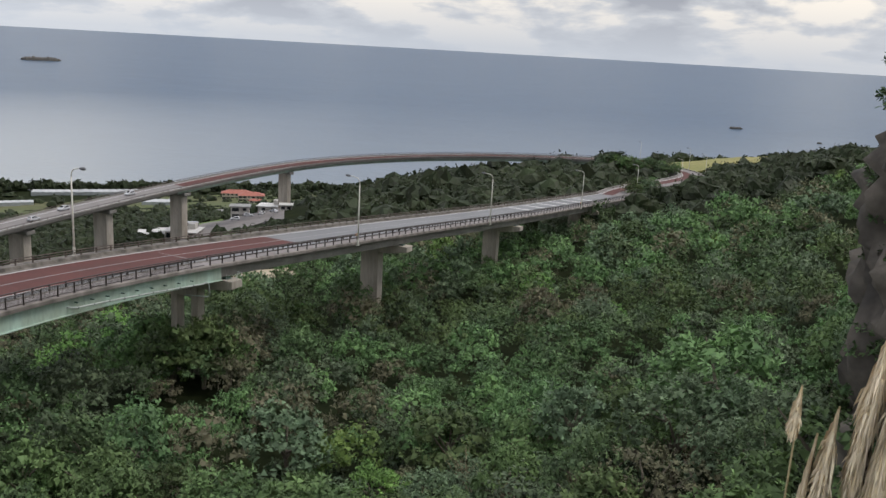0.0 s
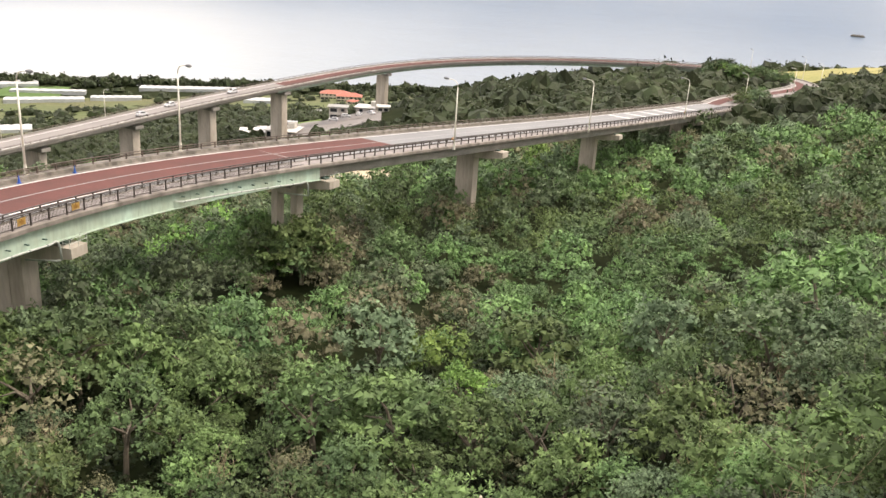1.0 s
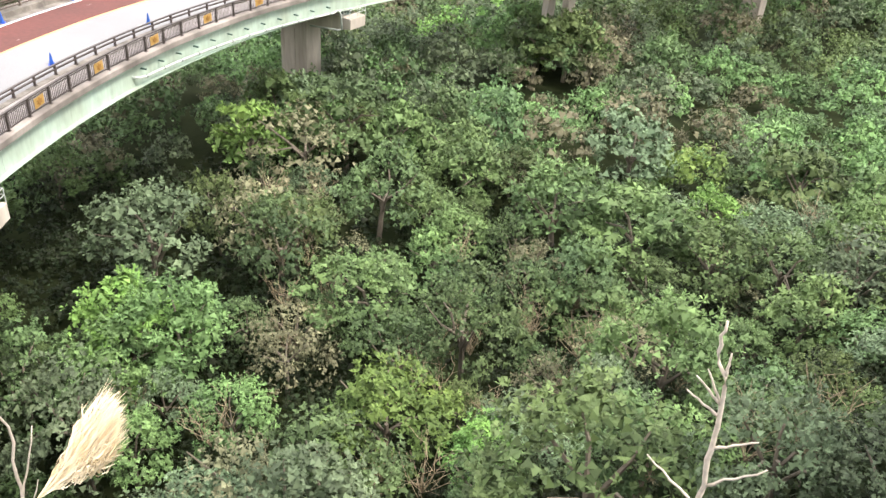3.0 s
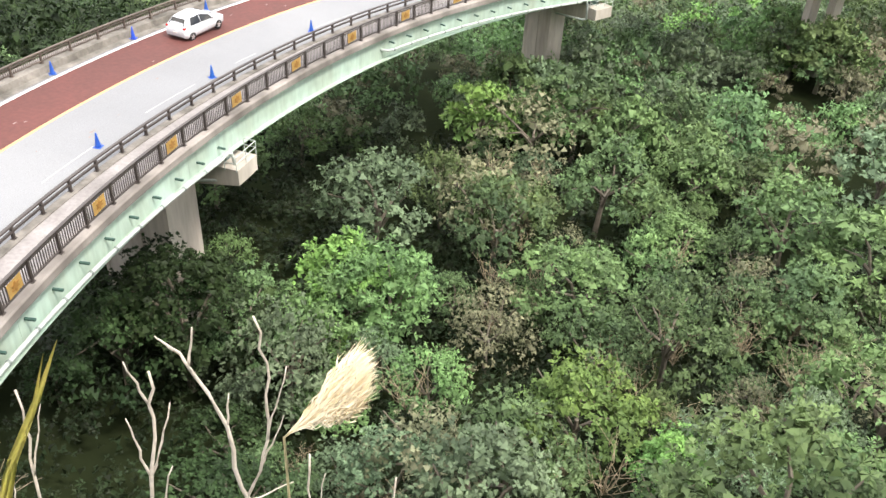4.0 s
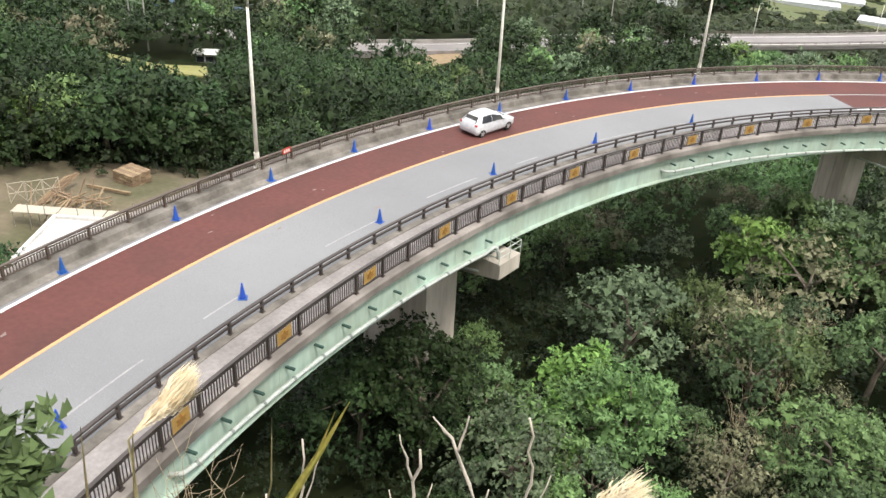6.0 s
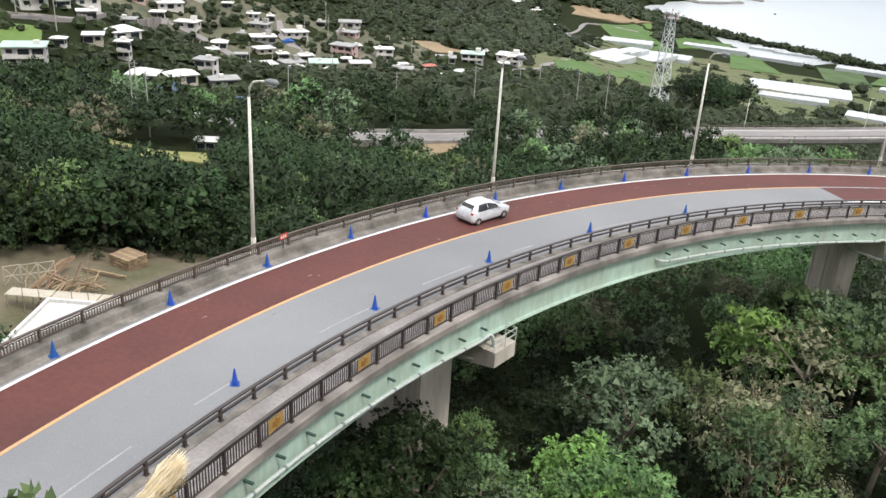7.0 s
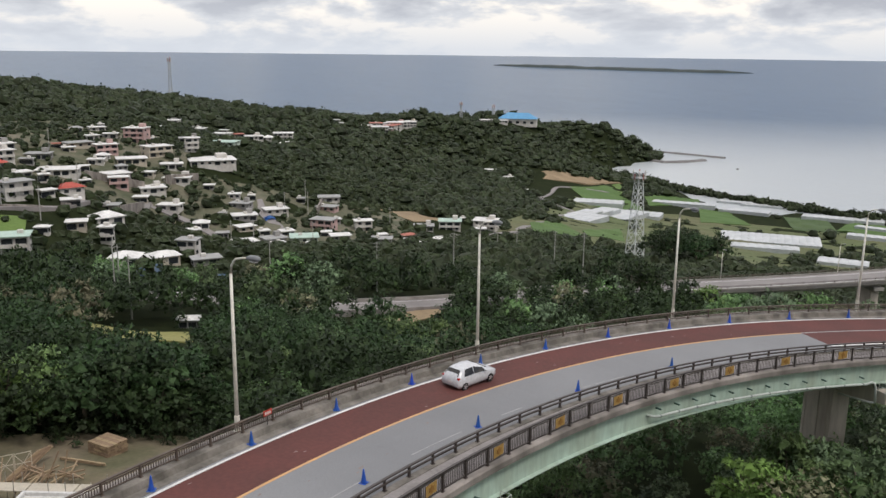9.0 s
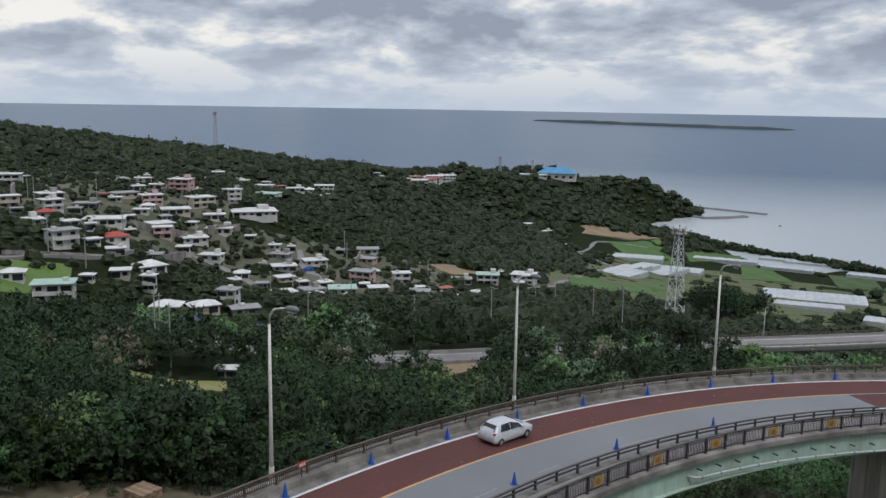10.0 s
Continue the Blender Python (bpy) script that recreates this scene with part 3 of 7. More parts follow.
def rail_run(name, line, o, s0, s1, base, top, label, group, infill, material=BROWN_METAL, emblems=(), pitch=2.05, phase=0.0):
    t = empty(name, line.at((s0 + s1) / 2, o, base), label=label, category="railing", group=group)
    inv = t.matrix_world.inverted()
    inv_pos = inv.copy()

    def swept(nm, prof, lab=""):
        ob = sweep(nm, line, s0, s1, prof, material, t, 1.02, lab)
        ob.matrix_parent_inverse = inv_pos

    swept("top_rail", [(o - 0.07, top - 0.07), (o + 0.07, top - 0.07), (o + 0.07, top), (o - 0.07, top)], "brown handrail")
    if infill:
        swept("bottom_rail", rect(o - 0.025, o + 0.025, base + 0.1, base + 0.16))
        swept("upper_rail", rect(o - 0.025, o + 0.025, top - 0.2, top - 0.15))
    else:
        swept("lower_rail", rect(o - 0.05, o + 0.05, (base + top) / 2 - 0.02, (base + top) / 2 + 0.07))
    bm = bmesh.new()
    box(bm, -0.055, 0.055, -0.055, 0.055, 0, top - base - 0.04)
    box(bm, -0.1, 0.1, -0.09, 0.09, 0, 0.03)
    post = bpy.data.meshes.new("post")
    bm.to_mesh(post)
    bm.free()
    post.materials.append(material)
    bm = bmesh.new()
    for k in range(1, 14):
        x = -pitch / 2 + k * pitch / 14
        box(bm, x - 0.013, x + 0.013, -0.013, 0.013, 0.14, top - base - 0.18)
    bay = bpy.data.meshes.new("baluster_panel")
    bm.to_mesh(bay)
    bm.free()
    bay.materials.append(material)
    bm = bmesh.new()
    box(bm, -0.017, 0.017, -0.017, 0.017, 0.14, top - base - 0.18)
    bar = bpy.data.meshes.new("baluster")
    bm.to_mesh(bar)
    bm.free()
    bar.materials.append(material)
    rest = []
    for i, s in enumerate(np.arange(s0 + phase, s1, pitch)):
        ob = new("post", post)
        ob.parent = t
        ob.matrix_basis = inv @ line.frame_at(float(s), o, base)
        if infill and s + pitch < s1:
            f = inv @ line.frame_at(float(s) + pitch / 2, o, base)
            if -21 < s < 25.5:
                for k in range(1, 14):
                    ob = new("baluster", bar)
                    ob.parent = t
                    ob.matrix_basis = f @ Matrix.Translation((-pitch / 2 + k * pitch / 14, 0, 0))
            else:
                rest.append(f)
    if rest:
        verts, faces = [], []
        for f in rest:
            n = len(verts)
            verts += [f @ v.co for v in bay.vertices]
            faces += [tuple(n + i for i in q.vertices) for q in bay.polygons]
        tagged(mesh_ob("far_baluster", verts, faces, material, t), kind="stuff")
    for s in emblems:
        bm = bmesh.new()
        box(bm, -0.42, 0.42, -0.035, -0.02, 0.22, top - base - 0.24)
        ob = part("emblem_panel", bm, EMBLEM, t, "ochre plaque with a worn ornament")
        ob.matrix_basis = inv @ line.frame_at(s, o, base)
        bm = bmesh.new()
        c = Vector((0, -0.042, (top - base) / 2))
        star = [c + Vector(((0.26 if a % 2 else 0.13) * math.cos(a * math.pi / 6), 0, (0.2 if a % 2 else 0.1) * math.sin(a * math.pi / 6))) for a in range(12)]
        pane(bm, star, 0.008)
        ob2 = part("ornament", bm, EMBLEM_DARK, ob)
    return t


EMBLEM_DARK = mat("ochre_dark", (0.30, 0.15, 0.035), 0.6, scale=3)
build_upper_bridge()
for s in (3.6, 47.0):
    build_pier(s, -2.08, True)
build_pier(84.5, -1.68, True)
for s in (126.0, 175.5, 235.0):
    build_pier(s, -1.5, False)
for a, c in ((-21.0, 2.8), (20.5, 45.0), (60.5, 80.0)):
    build_drain_pipe(a, c)
rail_run("pedestrian_railing", UPPER, -7.13, -57, 80, 0.26, 1.27, "dark brown metal railing with upright bars and ochre plaques", "railings of the upper bridge", True, emblems=[-26.4 + 6.2 * i for i in range(13)], pitch=6.2 / 3, phase=0.633)
rail_run("pedestrian_railing", UPPER, -7.13, 81, 275, 0.26, 1.27, "dark brown metal railing along the straight span", "railings of the upper bridge", False)
rail_run("crash_barrier", UPPER, -4.98, -57, 275, 0.2, 0.8, "low dark brown barrier of two rails between road and sidewalk", "barriers of the upper bridge", False, pitch=2.03)
rail_run("guard_railing", UPPER, 4.5, -57, 60, 0.34, 0.99, "faded brown guard railing on a concrete kerb", "railings of the upper bridge", True, BROWN_WORN)
rail_run("guard_railing", UPPER, 4.5, 60, 275, 0.34, 0.99, "faded brown guard railing of two rails", "railings of the upper bridge", False, BROWN_WORN)


# ---- the lower bridge ----
def build_lower_bridge():
    b = empty("road_bridge", (0, 0, 0), label="lower curved concrete road bridge on tall grey piers", category="bridge")
    s0, s1 = -12.0, 372.0
    sweep("deck", LOWER, s0, s1, [(-5.2, -0.5), (-5.2, 0.0), (5.2, 0.0), (5.2, -0.5)], ASPHALT_OLD, b, 2, label="pale worn road deck")
    sweep("red_lane", LOWER, s0, 195, rect(-3.1, 3.1, 0.0, 0.02), RED_SURFACE, b, 2, label="dark red road surface")
    sweep("edge_line", LOWER, s0, s1, rect(-3.4, -3.15, 0.0, 0.025), WHITE_LINE, b, 2)
    sweep("edge_line", LOWER, s0, s1, rect(3.15, 3.4, 0.0, 0.025), WHITE_LINE, b, 2)
    for o in (-5.2, 4.9):
        sweep("edge_beam", LOWER, s0, s1, rect(o, o + 0.3, -0.7, 0.4), CONCRETE, b, 2, label="weathered concrete edge beam")
    for o in (-3.6, 3.0):
        sweep("girder", LOWER, s0, 200, rect(o, o + 0.6, -2.1, -0.5), MINT, b, 2, label="mint green steel girder")
        sweep("girder", LOWER, 200, s1, rect(o, o + 0.6, -1.7, -0.5), CONCRETE, b, 2, label="concrete girder")
    for s, wide in ((138.0, 1.6), (196.0, 2.6), (232.0, 2.6), (266.0, 2.6), (300.0, 2.2), (331.0, 2.2)):
        f = LOWER.frame_at(s)
        foot = ground_z(*f.translation.xy) - f.translation.z - 1.0
        p = empty("bridge_pier", f.translation + Vector((0, 0, foot)), label="tall grey concrete pier of the lower bridge", category="pier", group="piers of the lower bridge")
        inv = p.matrix_world.inverted() @ f
        bm = bmesh.new()
        box(bm, -wide / 2 - 0.2, wide / 2 + 0.2, -2.9, 2.9, foot, -2.9, inv, 0.1)
        part("column", bm, PIER_CONCRETE, p)
        # recess shade put into colour: dark strips standing proud of the column
        bm = bmesh.new()
        for y in (-1.3, 0.0, 1.3):
            box(bm, -wide / 2 - 0.26, -wide / 2 - 0.2, y - 0.35, y + 0.35, foot, -3.0, inv)
        part("dark_strip", bm, CONCRETE_STAIN, p)
        bm = bmesh.new()
        box(bm, -wide / 2 - 0.45, wide / 2 + 0.45, -4.6, 4.6, -3.1, -1.9, inv, 0.2)
        part("cap", bm, CONCRETE, p)


build_lower_bridge()
for o, nm in ((-5.05, "guard_railing"), (5.05, "guard_railing")):
    rail_run(nm, LOWER, o, -10, 370, 0.4, 1.05, "weathered metal guard railing on the lower bridge", "railings of the lower bridge", False, BROWN_WORN, pitch=3.0)

# ---- vegetation ----
def dome(g, lobes, radius, height, lobe_r):
    """Lobes spread over a dome: their centres, radii and outward ways."""
    k = np.arange(lobes) + g.uniform(-0.3, 0.3, lobes)
    uz = 1 - (k + 0.5) / lobes * 1.1
    a = k * 2.39996 + g.uniform(-0.35, 0.35, lobes)
    flat = np.sqrt(np.clip(1 - uz ** 2, 0, 1))
    rad = lobe_r * g.uniform(0.65, 1.4, lobes)
    reach = (radius - 0.5 * lobe_r) * g.uniform(0.72, 1.12, lobes) * (1 + 0.2 * np.cos(a - g.uniform(0, 6.28)))
    cen = np.c_[np.cos(a) * flat * reach, np.sin(a) * flat * reach, height * 0.42 + uz * height * 0.44 * g.uniform(0.78, 1.16, lobes)]
    return cen, rad, np.c_[np.cos(a) * flat, np.sin(a) * flat, uz * 0.5 + 0.5]


def unit(v):
    return v / (np.linalg.norm(v, axis=1, keepdims=True) + 1e-9)


def leaf_cloud(seed, radius, height, lobes, tufts, per, length, width, lobe_r, inner=0, droop=0.12):
    """The leaves of one crown, as loose triangles: flat pads over a dome, tufts over each pad, leaves that fan out from each tuft.
    inner: large leaves under the top of each pad, that close it."""
    g = np.random.default_rng(seed)
    cen, rad, out = dome(g, lobes, radius, height, lobe_r)
    squash = np.array([1, 1, 0.62])
    own = np.repeat(np.arange(lobes), tufts)
    n = g.normal(size=(len(own), 3))
    n[:, 2] = np.abs(n[:, 2]) * 0.9
    n = unit(n + out[own] * 0.45)
    mid = cen[own] + n * (rad[own] * g.uniform(0.72, 1.08, len(own)))[:, None] * squash
    own = np.repeat(np.arange(len(mid)), per)
    m = len(own)
    d = unit(n[own] * 0.6 + g.normal(size=(m, 3)) * 0.62 - np.array([0, 0, droop]))
    p = mid[own]
    side = unit(np.cross(d, n[own] * 0.5 + np.array([0, 0, 1.0]) + g.normal(size=(m, 3)) * 0.25))
    ln = (length * g.uniform(0.6, 1.3, m))[:, None]
    w = (width * g.uniform(0.75, 1.25, m))[:, None]
    v = np.stack([p, p + d * ln * 0.72 + side * w, p + d * ln - side * w * 0.5], 1).reshape(-1, 3)
    if inner:
        own = np.repeat(np.arange(lobes), inner)
        m = len(own)
        n = g.normal(size=(m, 3))
        n[:, 2] = np.abs(n[:, 2])
        n = unit(n + out[own] * 0.4)
        p = cen[own] + n * (rad[own] * g.uniform(0.3, 0.78, m))[:, None] * squash
        t = unit(np.cross(n + g.normal(size=(m, 3)) * 0.25, g.normal(size=(m, 3))))
        b = unit(np.cross(n, t))
        r = (length * g.uniform(0.6, 1.1, m))[:, None]
        v = np.r_[v, np.stack([p + t * r, p - t * r * 0.6 + b * r * 0.8, p - t * r * 0.6 - b * r * 0.8], 1).reshape(-1, 3)]
    return v


def canopy(seed, radius, height, lobes, lobe_r, turns, rings, leaves, length, low=-0.35):
    """A far crown: the lumpy surface of its lobes as small facets, with loose leaf clumps over it."""
    g = np.random.default_rng(seed)
    cen, rad, _ = dome(g, lobes, radius, height, lobe_r)
    mid = np.array([0, 0, height * 0.34])
    e = np.linspace(math.pi / 2, math.asin(low), rings + 1)
    ways = np.array([(math.cos(t) * math.cos(q), math.cos(t) * math.sin(q), math.sin(t)) for t in e for q in (np.arange(turns) + 0.5 * g.uniform()) * 2 * math.pi / turns])

    def reach(w):
        rel = cen - mid
        along = w @ rel.T
        gap = rad[None, :] ** 2 - ((rel ** 2).sum(1)[None, :] - along ** 2)
        return np.maximum(np.where(gap > 0, along + np.sqrt(np.clip(gap, 0, None)), 0).max(1), radius * 0.5)

    v = mid + ways * (reach(ways) * g.uniform(0.72, 1.12, len(ways)))[:, None]
    v[:turns] = v[:turns].mean(0)
    v = v.reshape(rings + 1, turns, 3)
    nx = np.roll(v, -1, 1)
    lower = np.stack([v[:-1], v[1:], nx[1:]], 2).reshape(-1, 3)
    upper = np.stack([v[1:-1], nx[2:], nx[1:-1]], 2).reshape(-1, 3)
    w = g.normal(size=(leaves, 3))
    w[:, 2] = np.abs(w[:, 2]) - 0.25
    w = unit(w)
    p = mid + w * (reach(w) * g.uniform(0.95, 1.1, leaves))[:, None]
    d = unit(w * 0.35 + g.normal(size=(leaves, 3)) * 0.6)
    s = unit(np.cross(d, w + np.array([0, 0, 0.7])))
    ln = (length * g.uniform(0.6, 1.3, leaves))[:, None]
    loose = np.stack([p - d * ln * 0.4, p + d * ln * 0.3 + s * ln * 0.4, p + d * ln * 0.5 - s * ln * 0.3], 1).reshape(-1, 3)
    return np.r_[lower, upper, loose]


def quads_mesh(name, v, material, c=3, join=True):
    """A mesh of faces of c corners each; corners in one place are joined, so that a tuft is one island."""
    me = bpy.data.meshes.new(name)
    n = len(v) // c
    key = (np.round(v * 1000).astype(np.int64) * np.array([1, 4000037, 16000000000057])).sum(1)
    _, first, place = np.unique(key, return_index=True, return_inverse=True) if join else (0, slice(None), np.arange(len(v)))
    count = len(v[first])
    me.vertices.add(count)
    me.vertices.foreach_set("co", np.ascontiguousarray(v[first], np.float32).ravel())
    me.loops.add(c * n)
    me.loops.foreach_set("vertex_index", place.ravel().astype(np.int32))
    me.polygons.add(n)
    me.polygons.foreach_set("loop_start", np.arange(0, c * n, c, dtype=np.int32))
    me.materials.append(material)
    me.update(calc_edges=True)
    return me


LEAF_DEEP = leaf_mat("leaves_deep_green", (0.124, 0.190, 0.077), (0.060, 0.100, 0.046), per_object=0.3)
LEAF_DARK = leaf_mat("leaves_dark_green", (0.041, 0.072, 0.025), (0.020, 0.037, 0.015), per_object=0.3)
LEAF_BRIGHT = leaf_mat("leaves_fresh", (0.185, 0.300, 0.078), (0.105, 0.190, 0.056), per_object=0.25)
LEAF_BLUE = leaf_mat("leaves_grey_green", (0.164, 0.228, 0.126), (0.092, 0.134, 0.076), per_object=0.25)
LEAF_OLIVE = leaf_mat("leaves_olive", (0.205, 0.196, 0.118), (0.130, 0.138, 0.078), per_object=0.25)
# undergrowth green, darkened to deepen the shade in gaps between crowns
UNDER = leaf_mat("leaves_undergrowth_shaded", (0.028, 0.041, 0.016), (0.015, 0.024, 0.011))
TWIG = mat("dry_twigs", (0.38, 0.31, 0.21), 0.9, col2=(0.25, 0.19, 0.12), scale=2, per_object=0.25)


def trunk_mesh(seed, height, spread):
    g = random.Random(seed)
    bm = bmesh.new()
    top = Vector((g.uniform(-0.3, 0.3), g.uniform(-0.3, 0.3), height * 0.55))
    tube(bm, [(0, 0, -0.6), (top.x * 0.4, top.y * 0.4, height * 0.3), top], [0.16, 0.12, 0.08], 6)
    for k in range(5):
        a = k * 1.26 + g.uniform(-0.3, 0.3)
        b = Vector((math.cos(a), math.sin(a), 0)) * spread * g.uniform(0.45, 0.75)
        tube(bm, [top * g.uniform(0.6, 0.95), top + b * 0.5 + Vector((0, 0, 0.4)), b + Vector((0, 0, height * g.uniform(0.6, 0.85)))], [0.07, 0.05, 0.02], 5)
    me = bpy.data.meshes.new("trunk")
    bm.to_mesh(me)
    bm.free()
    me.materials.append(BARK)
    return me


def spaced(rng, d0, d1, b0, b1, gap):
    """Places over a sector, about gap(d) metres apart, jittered."""
    out = []
    d = d0
    while d < d1:
        s = gap(d)
        n = max(1, int(d * radians(b1 - b0) / s))
        for k in range(n):
            b = radians(b0) + radians(b1 - b0) * (k + rng.uniform(0.1, 0.9)) / n
            dd = d + rng.uniform(-0.45, 0.45) * s
            out.append((-dd * math.sin(b), dd * math.cos(b)))
        d += s * 0.9
    return np.array(out)


def bridge_limit(xy):
    """The height that a tree may reach at each place, because of a bridge or road over or beside it."""
    lim = np.full(len(xy), 1e9)
    for line, lo, hi, under in ((UPPER, -10.5, 7.0, 3.8), (LOWER, -8.0, 8.0, 3.2)):
        pts = np.c_[line.x, line.y][::8]
        zz, th, ss = line.z[::8], line.th[::8], line.s[::8]
        d2 = (xy[:, None, 0] - pts[None, :, 0]) ** 2 + (xy[:, None, 1] - pts[None, :, 1]) ** 2
        d2 = np.where((ss < 277)[None, :] if line is UPPER else (ss > -14)[None, :] & (ss < 374)[None, :], d2, 1e9)
        j = d2.argmin(1)
        dx, dy = xy[:, 0] - pts[j, 0], xy[:, 1] - pts[j, 1]
        o = -np.sin(th[j]) * dx + np.cos(th[j]) * dy
        hit = (o > lo) & (o < hi) & (np.sqrt(d2[np.arange(len(xy)), j]) < 10)
        lim = np.where(hit, np.minimum(lim, zz[j] - under), lim)
        # keep the view onto the deck free on its sea side
    return lim


LOW_TREES = []  # discs (x, y, r) where trees stay small
KEEP_CLEAR = []  # discs (x, y, r) without trees


def clear_of(xy):
    ok = np.ones(len(xy), bool)
    for x, y, r in KEEP_CLEAR:
        ok &= (xy[:, 0] - x) ** 2 + (xy[:, 1] - y) ** 2 > r * r
    return ok


# ---- things on the upper bridge ----
def lamp_post(m, height, reach, group, label):
    """m: pose at its foot, with y to the road."""
    t = empty("street_lamp", m.translation, label=label, category="street lamp", group=group)
    t.matrix_world = m
    bm = bmesh.new()
    tube(bm, [(0, 0, 0), (0, 0, height * 0.5), (0, 0, height - 0.9)], [0.115, 0.09, 0.07], 8)
    part("pole", bm, LAMP_PAINT, t, smooth=True)
    bm = bmesh.new()
    tube(bm, [(0, 0, height - 0.9), (0, 0.08, height - 0.45), (0, 0.35, height - 0.12), (0, 0.8, height), (0, reach, height + 0.08)], [0.068, 0.06, 0.055, 0.05, 0.045], 8)
    part("arm", bm, LAMP_PAINT, t, smooth=True)
    bm = bmesh.new()
    tube(bm, [(0, reach - 0.15, height + 0.07), (0, reach + 0.1, height + 0.08), (0, reach + 0.5, height + 0.1), (0, reach + 0.72, height + 0.1)], [0.06, 0.15, 0.17, 0.08], 8)
    head = part("lamp_head", bm, LAMP_HEAD, t, "grey lamp head", smooth=True)
    bm = bmesh.new()
    box(bm, -0.1, 0.1, reach + 0.1, reach + 0.55, height - 0.1, height - 0.04, None, 0.02)
    part("glass", bm, LAMP_GLASS, head)
    bm = bmesh.new()
    box(bm, -0.2, 0.2, -0.2, 0.2, 0, 0.06, None, 0.01)
    tube(bm, [(0, 0, 0.05), (0, 0, 0.9)], 0.14, 8)
    part("base", bm, LAMP_PAINT, t)
    return t


LAMP_HEAD = mat("lamp_head_grey", (0.22, 0.23, 0.24), 0.5, scale=2)
for s in (-2.2, 16.7, 35.5, 54.3, 73.2):
    lamp_post(UPPER.frame_at(s + 0.45, 4.75, 0.34) @ Matrix.Rotation(math.pi, 4, "Z"), 9.3, 1.3, "lamps of the upper bridge", "tall cream painted street lamp on the bridge parapet")
for s in (111.2, 159.2, 219.5):
    lamp_post(UPPER.frame_at(s, -7.55, -0.2), 9.5, 1.6, "lamps of the upper bridge", "tall grey street lamp bracketed outside the railing")


def cone_proto():
    t = empty("traffic_cone", (0, 0, -500), label="blue plastic traffic cone on the road shoulder", category="traffic cone", group="traffic cones")
    bm = bmesh.new()
    tube(bm, [(0, 0, 0.03), (0, 0, 0.08), (0, 0, 0.4), (0, 0, 0.68), (0, 0, 0.72)], [0.15, 0.135, 0.08, 0.035, 0.025], 12)
    part("cone", bm, BLUE, t, smooth=True)
    bm = bmesh.new()
    box(bm, -0.19, 0.19, -0.19, 0.19, 0, 0.035, None, 0.012)
    part("base", bm, BLUE, t)
    return t


CONE = cone_proto()
first = True
for s, o in [(-20.2 + 6.1 * i, 3.62) for i in range(14)] + [(-21.5 + 9.85 * i, -3.5) for i in range(6)]:
    m = UPPER.frame_at(s, o, 0.02 if o > 0 else 0.0) @ Matrix.Rotation(s * 1.7, 4, "Z")
    if first:
        CONE.matrix_world = m
        first = False
    else:
        copy_thing(CONE, m)

RED_SIGN = mat("red_sign", (0.5, 0.05, 0.03), 0.5, scale=3)
SIGN_BAR = mat("sign_bar_white", (0.75, 0.7, 0.66), 0.6, scale=3)
ORANGE_SIGN = mat("orange_sign", (0.7, 0.28, 0.03), 0.5, scale=3)


def plate_sign(m, material, label):
    t = empty("road_sign", m.translation, label=label, category="sign")
    t.matrix_world = m
    bm = bmesh.new()
    box(bm, -0.02, 0.02, -0.02, 0.02, -0.5, 0.35)
    part("stake", bm, BROWN_METAL, t)
    bm = bmesh.new()
    box(bm, -0.3, 0.3, -0.05, -0.02, 0.05, 0.36, None, 0.008)
    p = part("plate", bm, material, t)
    bm = bmesh.new()
    for k in range(3):
        box(bm, -0.2 + k * 0.15, -0.1 + k * 0.15, -0.056, -0.05, 0.12, 0.28)
    part("lettering_bar", bm, SIGN_BAR, p)


plate_sign(UPPER.frame_at(-0.2, 4.25, 0.85), RED_SIGN, "small red sign on the guard railing")
plate_sign(UPPER.frame_at(111.2, -7.3, 1.1), ORANGE_SIGN, "small orange sign on the lamp post")
plate_sign(UPPER.frame_at(219.5, -7.3, 1.1), ORANGE_SIGN, "small orange sign on the lamp post")

CAR_WHITE = mat("white_car_paint", (0.62, 0.63, 0.65), 0.25, scale=0.5, spec=0.6)
CAR_GLASS = mat("dark_car_glass", (0.012, 0.014, 0.017), 0.06, scale=1)
TYRE = mat("tyre_rubber", (0.015, 0.015, 0.015), 0.8, scale=5)
RIM = mat("alloy_rim", (0.72, 0.72, 0.74), 0.35, 0.7, scale=2)
TAIL = mat("red_lamp_glass", (0.45, 0.012, 0.012), 0.2, scale=2)
HEADLIGHT = mat("clear_lamp_glass", (0.75, 0.77, 0.8), 0.1, scale=2)
BLACK_TRIM = mat("black_trim", (0.02, 0.02, 0.022), 0.5, scale=2)

# length, sill, belt, top, half width, half width at the top
CAR_STATIONS = [(0.0, 0.42, 0.72, 0.76, 0.74, 0.70), (0.07, 0.3, 0.9, 0.98, 0.81, 0.66), (0.25, 0.24, 0.97, 1.2, 0.84, 0.6), (0.55, 0.22, 0.98, 1.46, 0.845, 0.56), (1.0, 0.21, 0.97, 1.52, 0.85, 0.57),
                (1.7, 0.2, 0.95, 1.53, 0.85, 0.58), (2.25, 0.2, 0.93, 1.47, 0.85, 0.57), (2.7, 0.2, 0.93, 1.24, 0.845, 0.62), (3.05, 0.2, 0.92, 1.02, 0.84, 0.68), (3.5, 0.21, 0.86, 0.93, 0.82, 0.66), (3.9, 0.24, 0.72, 0.78, 0.74, 0.6), (4.08, 0.36, 0.56, 0.6, 0.58, 0.5)]


